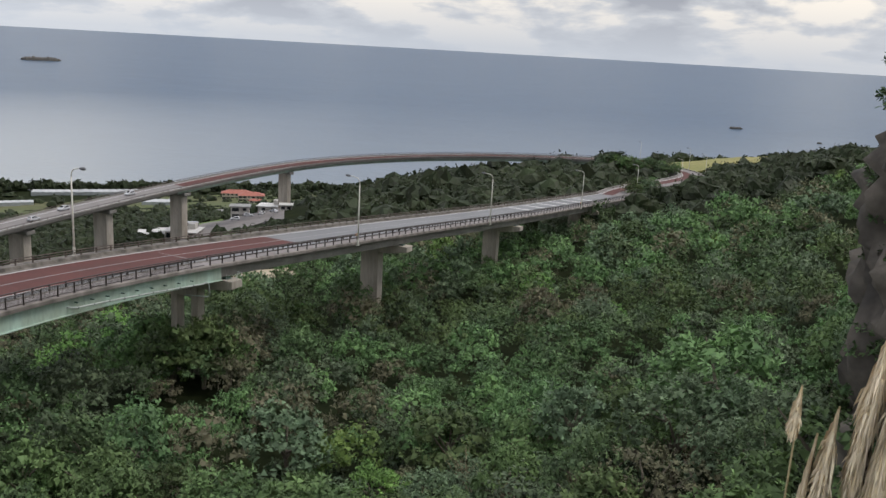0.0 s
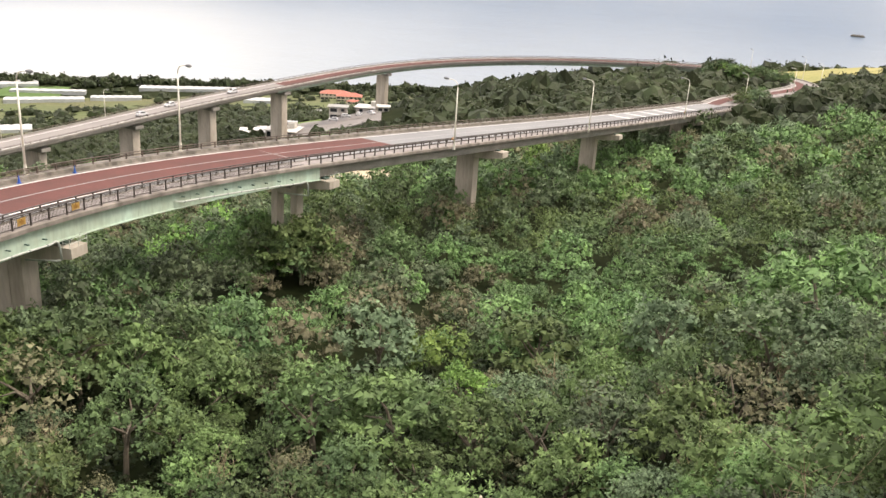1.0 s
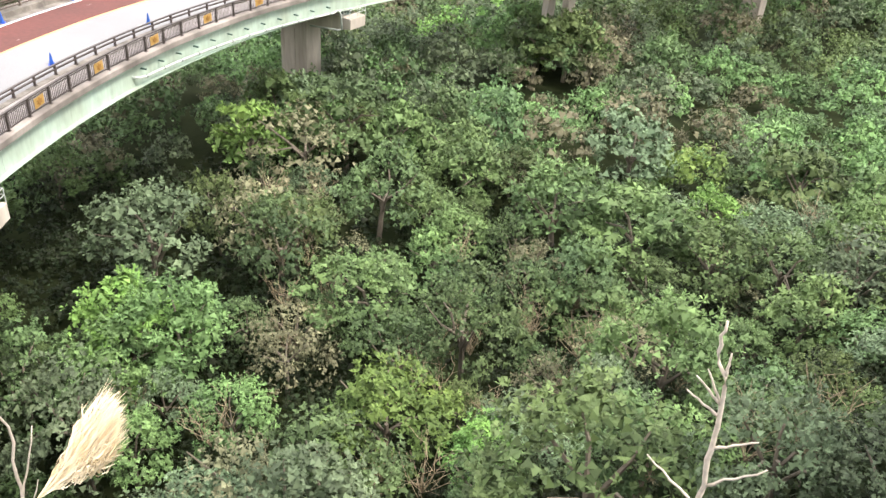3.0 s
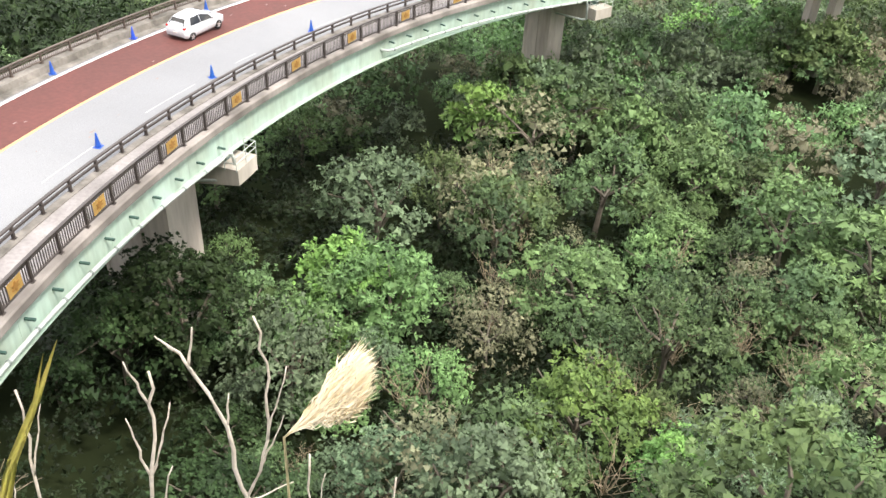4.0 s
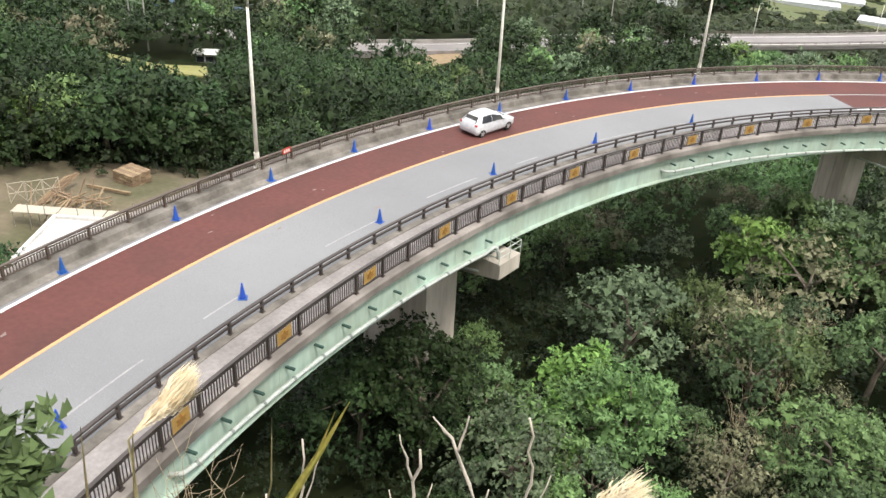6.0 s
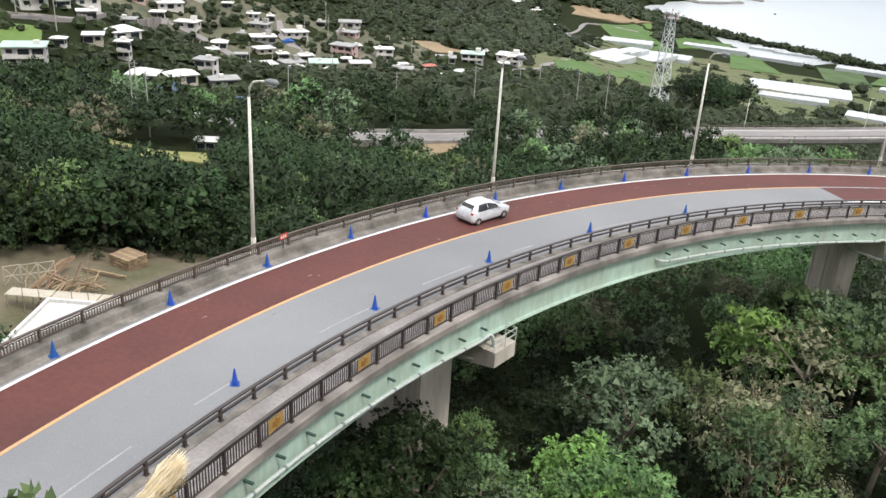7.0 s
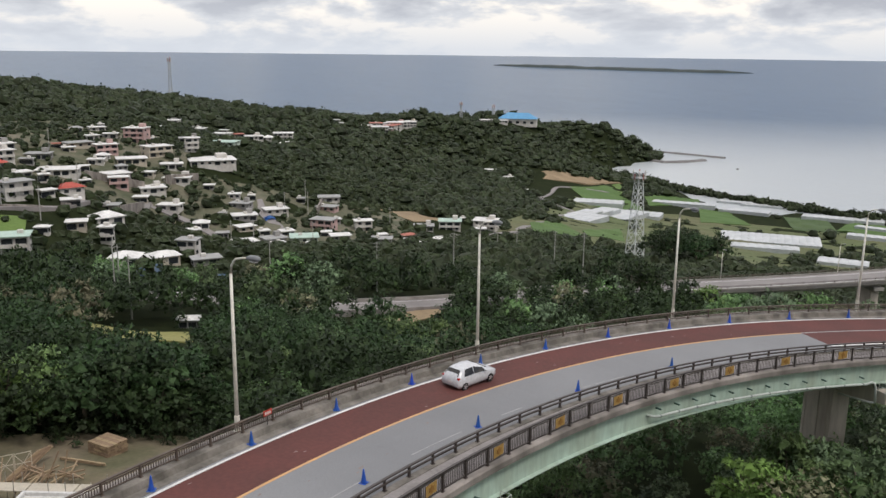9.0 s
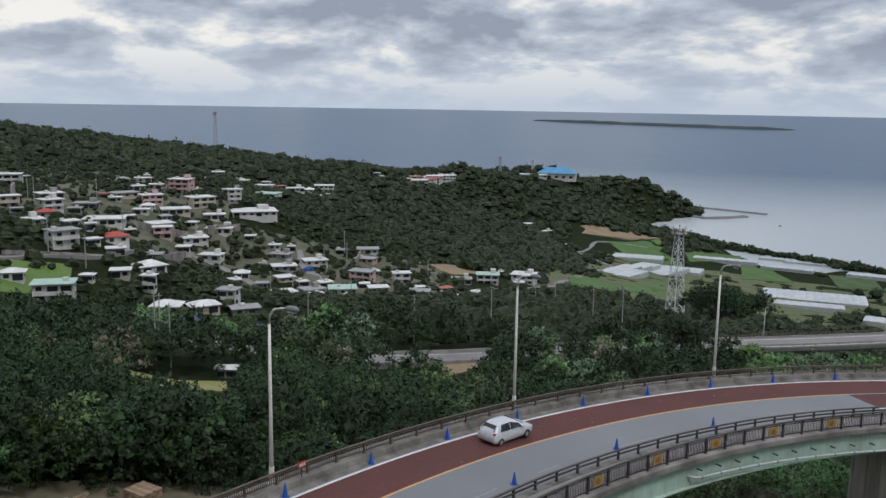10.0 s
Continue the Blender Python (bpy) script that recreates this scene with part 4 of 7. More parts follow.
def car_body():
    bm = bmesh.new()
    rings = []
    for x, sill, belt, top, w, wt in CAR_STATIONS:
        half = [(w - 0.08, sill), (w, sill + 0.14), (w + 0.01, (sill + belt) / 2), (w - 0.015, belt), ((w + wt) / 2 - 0.01, (belt + top) / 2 + 0.02), (wt, top - 0.03), (wt - 0.12, top)]
        prof = [(y, z) for y, z in half] + [(-y, z) for y, z in half[::-1]]
        rings.append([bm.verts.new((x - 2.04, y, z)) for y, z in prof])
    n = len(rings[0])
    for a, b in zip(rings, rings[1:]):
        for k in range(n):
            bm.faces.new((a[k], b[k], b[(k + 1) % n], a[(k + 1) % n]))
    bm.faces.new(rings[0])
    bm.faces.new(rings[-1][::-1])
    return bm


def car_side(x, f, side, out=0.0):
    """A point of the car's side window line: f from belt (0) to top (1)."""
    xs = [c[0] for c in CAR_STATIONS]
    belt, top, w, wt = (float(np.interp(x, xs, [c[i] for c in CAR_STATIONS])) for i in (2, 3, 4, 5))
    y = (w - 0.015) * (1 - f) + wt * f
    return (x - 2.04, side * (y + out), belt * (1 - f) + (top - 0.03) * f)


def build_car(m, paint, label, group=""):
    t = empty("car", m.translation, label=label, category="car", group=group)
    t.matrix_world = m
    part("body", car_body(), paint, t, smooth=True)
    for side in (1, -1):
        for xa, xb in ((0.6, 1.56), (1.62, 2.72)):
            bm = bmesh.new()
            q = [car_side(xa, 0.08, side), car_side(xb, 0.08, side), car_side(min(xb, 2.5), 0.9 if xb < 2 else 0.74, side), car_side(xa + (0.25 if xa < 1 else 0.02), 0.92, side)]
            pane(bm, q if side < 0 else q[::-1], 0.035)
            part("side_window", bm, CAR_GLASS, t, "dark window")
    bm = bmesh.new()
    pane(bm, [(-1.86, 0.62, 1.06), (-1.86, -0.62, 1.06), (-1.55, -0.5, 1.43), (-1.55, 0.5, 1.43)][::-1], 0.05)
    part("rear_window", bm, CAR_GLASS, t, "dark rear window")
    bm = bmesh.new()
    pane(bm, [(0.98, 0.6, 1.06), (0.98, -0.6, 1.06), (0.3, -0.5, 1.44), (0.3, 0.5, 1.44)], 0.035)
    part("windscreen", bm, CAR_GLASS, t, "dark windscreen")
    for y in (0.7, -0.7):
        bm = bmesh.new()
        box(bm, -1.99, -1.78, y - 0.1, y + 0.1, 0.72, 1.02, None, 0.03)
        part("tail_light", bm, TAIL, t, "red tail light")
        bm = bmesh.new()
        box(bm, 1.62, 1.86, y * 0.9 - 0.13, y * 0.9 + 0.13, 0.62, 0.76, None, 0.03)
        part("headlight", bm, HEADLIGHT, t)
        bm = bmesh.new()
        box(bm, 0.55, 0.75, y * 1.3 - 0.09, y * 1.3 + 0.09, 0.95, 1.08, None, 0.03)
        part("mirror", bm, paint, t)
    bm = bmesh.new()
    box(bm, -2.07, -2.03, -0.17, 0.17, 0.6, 0.7)
    part("plate", bm, SIGN_BAR, t, "pale plate without lettering")
    bm = bmesh.new()
    box(bm, -2.02, -1.9, -0.7, 0.7, 0.3, 0.42, None, 0.02)
    part("bumper", bm, BLACK_TRIM, t)
    for x in (-1.36, 1.22):
        for y in (0.76, -0.76):
            bm = bmesh.new()
            tube(bm, [(x, y - 0.1, 0.3), (x, y - 0.09, 0.3), (x, y + 0.09, 0.3), (x, y + 0.1, 0.3)], [0.27, 0.3, 0.3, 0.27], 18)
            w = part("wheel", bm, TYRE, t, "black tyre", smooth=False)
            bm = bmesh.new()
            o = 0.105 if y > 0 else -0.105
            for a in range(5):
                u = a * 2 * math.pi / 5
                box(bm, 0, 0.19, -0.008, 0.008, -0.035, 0.035, Matrix.Translation((x, y + o, 0.3)) @ Matrix.Rotation(u, 4, "Y"))
            tube(bm, [(x, y + o - 0.006, 0.3), (x, y + o + 0.006, 0.3)], 0.06, 10)
            part("rim", bm, RIM, w, "silver spoked rim")
    return t


build_car(UPPER.frame_at(13.3, 1.55, 0.006) @ Matrix.Scale(0.9, 4), CAR_WHITE, "white compact hatchback car driving on the red lane")
for s, o in ((218.0, -1.6), (247.0, -1.6), (262.0, 1.7)):
    f = LOWER.frame_at(s, o, 0.02)
    build_car(f if o < 0 else f @ Matrix.Rotation(math.pi, 4, "Z"), CAR_WHITE, "small white car on the lower bridge", "cars on the lower bridge")


# ---- road beyond the bridges ----
def ground_patch(name, corners, material, label, category, lift=0.25, n=12, kind="structure", parent=None):
    """A four-cornered piece of surface that lies on the relief."""
    a, b, c, d = (np.array(p, float) for p in corners)
    xy = np.array([(a * (1 - u) + b * u) * (1 - v) + (d * (1 - u) + c * u) * v for v in np.linspace(0, 1, n) for u in np.linspace(0, 1, n)])
    z = ground_z.many(xy) + np.array([noise.noise(Vector((x / 14, y / 14, 0.3))) for x, y in xy]) * np.clip(np.hypot(xy[:, 0], xy[:, 1]) / 60, 0, 1.2) + lift
    faces = [(i * n + k, i * n + k + 1, (i + 1) * n + k + 1, (i + 1) * n + k) for i in range(n - 1) for k in range(n - 1)]
    verts = np.c_[xy, z].tolist()
    m = len(verts)
    rim = list(range(n)) + [i * n + n - 1 for i in range(1, n)] + [(n - 1) * n + k for k in range(n - 2, -1, -1)] + [i * n for i in range(n - 2, 0, -1)]
    verts += [(verts[i][0], verts[i][1], verts[i][2] - lift - 0.5) for i in rim]
    faces += [(rim[k], rim[(k + 1) % len(rim)], m + (k + 1) % len(rim), m + k) for k in range(len(rim))]
    ob = mesh_ob(name, verts, faces, material, parent, smooth=False)
    return tagged(ob, label, category, kind=kind)


def ground_strip(name, pts, width, material, label, category, lift=0.3, kind="structure"):
    """A road or path over the relief along points (x, y)."""
    fine = []
    for (x0, y0), (x1, y1) in zip(pts, pts[1:]):
        n = max(2, int(math.hypot(x1 - x0, y1 - y0) / 4))
        fine += [(x0 + (x1 - x0) * k / n, y0 + (y1 - y0) * k / n) for k in range(n)]
    fine.append(pts[-1])
    fine = np.array(fine)
    for _ in range(3):
        fine[1:-1] = (fine[:-2] + 2 * fine[1:-1] + fine[2:]) / 4
    d = np.gradient(fine, axis=0)
    d /= np.hypot(d[:, 0], d[:, 1])[:, None]
    nrm = np.c_[-d[:, 1], d[:, 0]]
    z = ground_z.many(fine) + 0.6 * lift + lift
    verts, faces = [], []
    for p, q, h in zip(fine, nrm, z):
        a, b = p + q * width / 2, p - q * width / 2
        verts += [(a[0], a[1], h - 1.5), (a[0], a[1], h), (b[0], b[1], h), (b[0], b[1], h - 1.5)]
    for i in range(len(fine) - 1):
        for k in range(3):
            faces.append((4 * i + k, 4 * i + k + 1, 4 * i + k + 5, 4 * i + k + 4))
    for p in fine[::2]:
        KEEP_CLEAR.append((p[0], p[1], width / 2 + 2.5))
    return tagged(mesh_ob(name, verts, faces, material), label, category, kind=kind)


HAIRPIN = []


def hairpin():
    """The turn by which the upper road comes back as the lower one."""
    a, b = UPPER.at(275), LOWER.at(-12)
    h0 = UPPER.heading(275)
    p = [a.xy, a.xy + Vector((math.cos(h0), math.sin(h0))) * 20, Vector((84, 318)), Vector((95, 340)), Vector((92, 362)), Vector((76, 379)), b.xy]
    pts = []
    for i in range(len(p) - 1):
        p0, p1, p2, p3 = p[max(i - 1, 0)], p[i], p[i + 1], p[min(i + 2, len(p) - 1)]
        for k in range(8):
            u = k / 8
            pts.append(0.5 * (2 * p1 + (p2 - p0) * u + (2 * p0 - 5 * p1 + 4 * p2 - p3) * u * u + (3 * p1 - p0 - 3 * p2 + p3) * u ** 3))
    pts.append(p[-1])
    lo = np.linspace(a.z, b.z, len(pts))
    root = empty("access_road", (0, 0, 0), label="winding red and grey road on the wooded hillside", category="road", kind="structure")

    def ribbon(name, o0, o1, lift, depth, material):
        verts, faces = [], []
        for i, q in enumerate(pts):
            d = (pts[min(i + 1, len(pts) - 1)] - pts[max(i - 1, 0)]).normalized()
            n = Vector((-d.y, d.x))
            u, v = q + n * o0, q + n * o1
            verts += [(u.x, u.y, lo[i] + lift - depth), (u.x, u.y, lo[i] + lift), (v.x, v.y, lo[i] + lift), (v.x, v.y, lo[i] + lift - depth)]
        for i in range(len(pts) - 1):
            for k in range(3):
                faces.append((4 * i + k, 4 * i + k + 1, 4 * i + k + 5, 4 * i + k + 4))
        mesh_ob(name, verts, faces, material, root)

    ribbon("carriageway", 4.6, -4.6, 0.0, 3.0, ASPHALT_OLD)
    ribbon("red_lane", 2.8, -0.6, 0.02, 0.02, RED_SURFACE)
    ribbon("edge_line", 3.2, 3.0, 0.02, 0.02, WHITE_LINE)
    ribbon("kerb", 4.9, 4.5, 0.4, 3.4, CONCRETE)
    ribbon("kerb", -4.5, -4.9, 0.4, 3.4, CONCRETE)
    HAIRPIN.extend((q.x, q.y, z) for q, z in zip(pts, lo))
    for i, q in enumerate(pts):
        KEEP_CLEAR.append((q.x, q.y, 7.0))
        if 13 <= i <= 30:
            for back in (9, 18):
                e = q - q.normalized() * back
                KEEP_CLEAR.append((e.x, e.y, 7.0))
    for i in (6, 14, 22, 30, 38):
        q = pts[i]
        d = (pts[i + 1] - pts[i - 1]).normalized()
        lamp_post(Matrix.Translation((q.x - d.y * -5.2, q.y + d.x * -5.2, lo[i])) @ Matrix.Rotation(math.atan2(d.y, d.x), 4, "Z"), 9.0, 1.4, "lamps of the hillside road", "street lamp beside the hillside road")


hairpin()


def lower_road():
    """The lower road leaves its bridge and runs on along the slope, between low walls."""
    a = LOWER.at(371)
    pts = [Vector((a.x, a.y)), Vector((-173.5, 140)), Vector((-179, 124)), Vector((-181.5, 110)), Vector((-184.5, 96)), Vector((-190, 84)), Vector((-200, 71)), Vector((-214, 56)), Vector((-232, 40))]
    fine = []
    for i in range(len(pts) - 1):
        fine += [pts[i].lerp(pts[i + 1], k / 4) for k in range(4)]
    fine.append(pts[-1])
    z = [a.z + (ground_z(q.x, q.y) + 0.7 - a.z) * min(1, i / 10) for i, q in enumerate(fine)]
    root = empty("lower_road", (0, 0, 0), label="grey lower road between low concrete walls", category="road", kind="structure")
    for name, o0, o1, lift, material in (("carriageway", 4.5, -4.5, 0.0, ASPHALT_OLD), ("edge_line", 3.4, 3.2, 0.02, WHITE_LINE), ("edge_line", -3.2, -3.4, 0.02, WHITE_LINE), ("wall", 5.0, 4.5, 0.8, CONCRETE_PALE), ("wall", -4.5, -5.0, 0.75, CONCRETE)):
        verts, faces = [], []
        for i, q in enumerate(fine):
            d = (fine[min(i + 1, len(fine) - 1)] - fine[max(i - 1, 0)]).normalized()
            n = Vector((-d.y, d.x))
            u, v = q + n * o0, q + n * o1
            low = z[i] - (3.0 if lift != 0.02 else -0.005)
            verts += [(u.x, u.y, low), (u.x, u.y, z[i] + lift), (v.x, v.y, z[i] + lift), (v.x, v.y, low)]
        for i in range(len(fine) - 1):
            faces += [(4 * i + k, 4 * i + k + 1, 4 * i + k + 5, 4 * i + k + 4) for k in range(3)]
        mesh_ob(name, verts, faces, material, root)
    for i, q in enumerate(fine):
        KEEP_CLEAR.append((q.x, q.y, 7.0))
        if 12 <= i <= 18:
            for back in (6, 12, 18, 26, 34, 42):
                e = q - q.normalized() * back
                (KEEP_CLEAR if back < 10 else LOW_TREES).append((e.x, e.y, 5.5))


lower_road()
for s in (270.0, 306.0, 341.0):
    lamp_post(LOWER.frame_at(s, -5.4, 0.0), 8.5, 1.4, "lamps of the lower road", "slim grey street lamp beside the lower road")
SOIL = mat("bare_soil", (0.30, 0.22, 0.13), 0.95, col2=(0.2, 0.15, 0.09), scale=0.08, fine=1.0, coords="Position")
SAND = mat("pale_sand", (0.5, 0.43, 0.31), 0.95, col2=(0.4, 0.33, 0.23), scale=0.1, fine=1.0, coords="Position")
GRASS = mat("cut_grass", (0.13, 0.2, 0.045), 0.95, col2=(0.09, 0.15, 0.035), scale=0.03, fine=1.0, coords="Position")
GRASS_DRY = mat("dry_grass", (0.30, 0.27, 0.10), 0.95, col2=(0.2, 0.21, 0.07), scale=0.05, fine=1.0, coords="Position")
ground_patch("sand_yard", [(-52, 196), (-34, 204), (-38, 220), (-56, 214)], SAND, "pale sandy clearing below the bridge", "clearing")
KEEP_CLEAR += [(-43, 206, 13), (-41, 196, 9), (-39, 186, 8), (-37, 176, 6)]
ground_patch("soil_bank", [(-170, 92), (-172, 106), (-178, 108), (-178, 92)], SOIL, "bare soil bank below the lower road", "bank")
ground_patch("meadow", [(92, 352), (180, 380), (190, 440), (90, 425)], GRASS_DRY, "dry yellow meadow on the hilltop", "meadow", 0.6)
KEEP_CLEAR += [(x, y, 16) for x, y in ((105, 375), (125, 385), (145, 392), (120, 410), (145, 418), (165, 402), (110, 398), (100, 360), (128, 365), (150, 372))]


# ---- the building site below the bridge ----
LUMBER = mat("raw_lumber", (0.34, 0.245, 0.15), 0.8, col2=(0.2, 0.14, 0.085), scale=1.5, per_object=0.2)
WHITE_CONC = mat("new_concrete", (0.62, 0.61, 0.59), 0.8, col2=(0.5, 0.49, 0.47), scale=0.4, fine=4)
STEEL_POLE = mat("scaffold_steel", (0.4, 0.38, 0.33), 0.5, 0.5, scale=2)


def site_z(x, y):
    return ground_z(x, y) + 0.35


ground_patch("site_soil", [(-56, -10), (-56, 18), (-79, 22), (-82, -10)], SOIL_SITE := mat("trodden_soil", (0.20, 0.155, 0.11), 0.95, col2=(0.085, 0.085, 0.04), scale=0.2, fine=2, coords="Position"), "trodden brown soil of a building site", "ground", 0.3)
KEEP_CLEAR += [(-66, y, 11) for y in (-6, 0, 6, 12)] + [(-73, y, 5) for y in (-6, 0, 6, 12)] + [(-57, y, 8) for y in (-4, 4, 10, 16)]


def build_slab_house():
    x, y = -62.9, 4.4
    z = EYE - 32.9
    t = empty("unfinished_house", (x, y, z), label="unfinished white concrete house with a flat roof slab", category="house")
    t.matrix_world = Matrix.Translation((x, y, z)) @ Matrix.Rotation(radians(57), 4, "Z")
    bm = bmesh.new()
    box(bm, 0.4, 8.6, -9.6, -0.4, -1.5, 2.0, None, 0.03)
    part("wall", bm, CONCRETE, t)
    bm = bmesh.new()
    box(bm, 0, 9, -10, 0, 2.0, 2.25, None, 0.03)
    part("roof_slab", bm, WHITE_CONC, t, "white new roof slab")
    for a in ((0, 0.25, -10, 0), (8.75, 9, -10, 0), (0.25, 8.75, -0.25, 0), (0.25, 8.75, -10, -9.75)):
        bm = bmesh.new()
        box(bm, *a, 2.25, 2.5)
        part("parapet", bm, WHITE_CONC, t)
    for k in range(3):
        bm = bmesh.new()
        box(bm, -4 + 3.5 * k, -0.6 + 3.5 * k, 1.2, 2.4, 1.72, 1.8)
        part("gangplank", bm, LUMBER_PALE, t, "pale scaffold walkway")
    for k in range(9):
        for q in (1.15, 2.45):
            bm = bmesh.new()
            tube(bm, [(-3.8 + 1.25 * k, q, -1.2), (-3.8 + 1.25 * k, q, 2.6 if k % 3 else 1.9)], 0.03, 6)
            part("scaffold_pole", bm, STEEL_POLE, t)


LUMBER_PALE = mat("pale_boards", (0.5, 0.45, 0.36), 0.8, scale=1)
build_slab_house()


def build_stack(x, y, turn, w, d, rows, label, category):
    t = empty("lumber_stack", (x, y, site_z(x, y)), label=label, category=category)
    t.matrix_world = Matrix.Translation((x, y, site_z(x, y))) @ Matrix.Rotation(turn, 4, "Z")
    g = random.Random(int(x * 10))
    for r in range(rows):
        n = 6
        for k in range(n):
            bm = bmesh.new()
            o = -d / 2 + (k + 0.5) * d / n
            jx = g.uniform(-0.06, 0.06)
            if r % 2 == 0:
                box(bm, -w / 2 + jx, w / 2 + jx, o - d / n * 0.46, o + d / n * 0.46, r * 0.16, r * 0.16 + 0.15)
            else:
                o = -w / 2 + (k + 0.5) * w / n
                box(bm, o - w / n * 0.46, o + w / n * 0.46, -d / 2 + jx, d / 2 + jx, r * 0.16, r * 0.16 + 0.15)
            part("plank", bm, LUMBER, t)


build_stack(-74.0, 12.0, 0.5, 2.5, 2.1, 7, "square stack of brown formwork lumber on the soil", "lumber")


def loose_lumber():
    g = random.Random(4)

    def beam(x, y, turn, rise, ln, lift, w=0.06):
        t = empty("timber", (x, y, site_z(x, y)), label="brown timber thrown on a heap of lumber", category="timber", group="loose timbers")
        t.matrix_world = Matrix.Translation((x, y, site_z(x, y) + lift)) @ Matrix.Rotation(turn, 4, "Z") @ Matrix.Rotation(-rise, 4, "Y")
        bm = bmesh.new()
        box(bm, -ln / 2, ln / 2, -w, w, 0, 0.1)
        part("beam", bm, LUMBER, t)

    # a leaning bundle, a long bundle on the ground, and a loose heap
    for i in range(14):
        beam(-72.0 + 0.16 * (i % 7), 6.2 - 0.2 * (i % 7), 2.45 + g.uniform(-0.03, 0.03), 0.12, 4.6, 0.45 + 0.12 * (i // 7))
    for i in range(8):
        beam(-71.8 + 0.1 * (i % 4), 9.4 + 0.12 * (i % 4), 0.75 + g.uniform(-0.02, 0.02), 0.0, 3.8, 0.12 * (i // 4))
    for i in range(24):
        beam(-69.4 + g.uniform(-1.8, 1.6), 7.0 + g.uniform(-1.6, 1.8), g.uniform(-0.7, 2.2), g.uniform(-0.15, 0.25), g.uniform(1.2, 2.8), g.uniform(0.05, 0.5))
    for i in range(7):
        beam(-67.6 + g.uniform(-1.5, 1.5), 6.4 + g.uniform(-3.0, 2.6), g.uniform(0, 3.1), g.uniform(0.7, 1.25), g.uniform(2.0, 3.0), 1.0, 0.035)
    for k in range(3):
        x, y = -70.4 - 0.3 * k, 2.6 + 1.3 * k
        t = empty("scaffold_frame", (x, y, site_z(x, y)), label="thin steel scaffold frame on the building site", category="scaffold", group="scaffold frames")
        for a, b in (((0, -0.6, 0), (0, -0.6, 1.8)), ((0, 0.6, 0), (0, 0.6, 1.8)), ((0, -0.6, 1.75), (0, 0.6, 1.75)), ((0, -0.6, 0.1), (0, 0.6, 1.7)), ((0, 0.6, 0.1), (0, -0.6, 1.7)), ((0, -0.6, 0.9), (0, 0.6, 0.9))):
            bm = bmesh.new()
            tube(bm, [a, b], 0.03, 6)
            part("tube", bm, LUMBER_PALE, t)


loose_lumber()


# ---- the village ----
GLASS_DARK = mat("window_glass", (0.03, 0.035, 0.04), 0.1, scale=1)
FRAME_GREY = mat("window_frame", (0.45, 0.45, 0.44), 0.5, scale=2)
WALLS = {
    "w": mat("white_plaster", (0.66, 0.64, 0.60), 0.8, col2=(0.46, 0.43, 0.39), scale=0.25, fine=2, stretch=(1, 1, 0.4)),
    "c": mat("cream_plaster", (0.56, 0.50, 0.40), 0.8, col2=(0.42, 0.37, 0.3), scale=0.25, fine=2, stretch=(1, 1, 0.4)),
    "p": mat("pink_plaster", (0.56, 0.38, 0.35), 0.8, col2=(0.44, 0.30, 0.28), scale=0.25, fine=2, stretch=(1, 1, 0.4)),
    "g": mat("grey_concrete_wall", (0.34, 0.33, 0.31), 0.85, col2=(0.22, 0.21, 0.2), scale=0.25, fine=2, stretch=(1, 1, 0.4)),
    "m": mat("pale_green_plaster", (0.52, 0.60, 0.5), 0.8, col2=(0.42, 0.48, 0.4), scale=0.25, fine=2),
}
ROOFS = {
    "w": mat("white_roof", (0.76, 0.75, 0.72), 0.7, col2=(0.5, 0.49, 0.47), scale=0.3, fine=2),
    "g": mat("grey_roof", (0.36, 0.36, 0.35), 0.8, col2=(0.25, 0.25, 0.24), scale=0.3, fine=2),
    "r": mat("red_tile_roof", (0.45, 0.075, 0.05), 0.7, col2=(0.32, 0.07, 0.05), scale=0.4, fine=3),
    "b": mat("blue_sheet_roof", (0.10, 0.32, 0.55), 0.5, scale=0.3),
    "o": mat("orange_tile_roof", (0.43, 0.15, 0.105), 0.7, col2=(0.33, 0.12, 0.09), scale=0.4, fine=3),
    "m": mat("pale_green_roof", (0.45, 0.58, 0.5), 0.7, scale=0.3),
}
COLOUR_WORD = {"w": "white", "c": "cream", "p": "pink", "g": "grey", "m": "pale green", "r": "red", "b": "blue", "o": "orange"}


def box_mesh(name, x0, x1, y0, y1, z0, z1, material):
    bm = bmesh.new()
    box(bm, x0, x1, y0, y1, z0, z1)
    me = bpy.data.meshes.new(name)
    bm.to_mesh(me)
    bm.free()
    me.materials.append(material)
    return me


WIN_FRAME = box_mesh("window", -0.85, 0.85, -0.05, 0.04, 0, 1.3, FRAME_GREY)
WIN_PANE = box_mesh("pane", -0.78, 0.78, -0.062, -0.05, 0.07, 1.23, GLASS_DARK)
WIN_WIDE = box_mesh("window", -1.5, 1.5, -0.05, 0.04, -0.7, 1.3, FRAME_GREY)
PANE_WIDE = box_mesh("pane", -1.42, 1.42, -0.062, -0.05, -0.64, 1.23, GLASS_DARK)


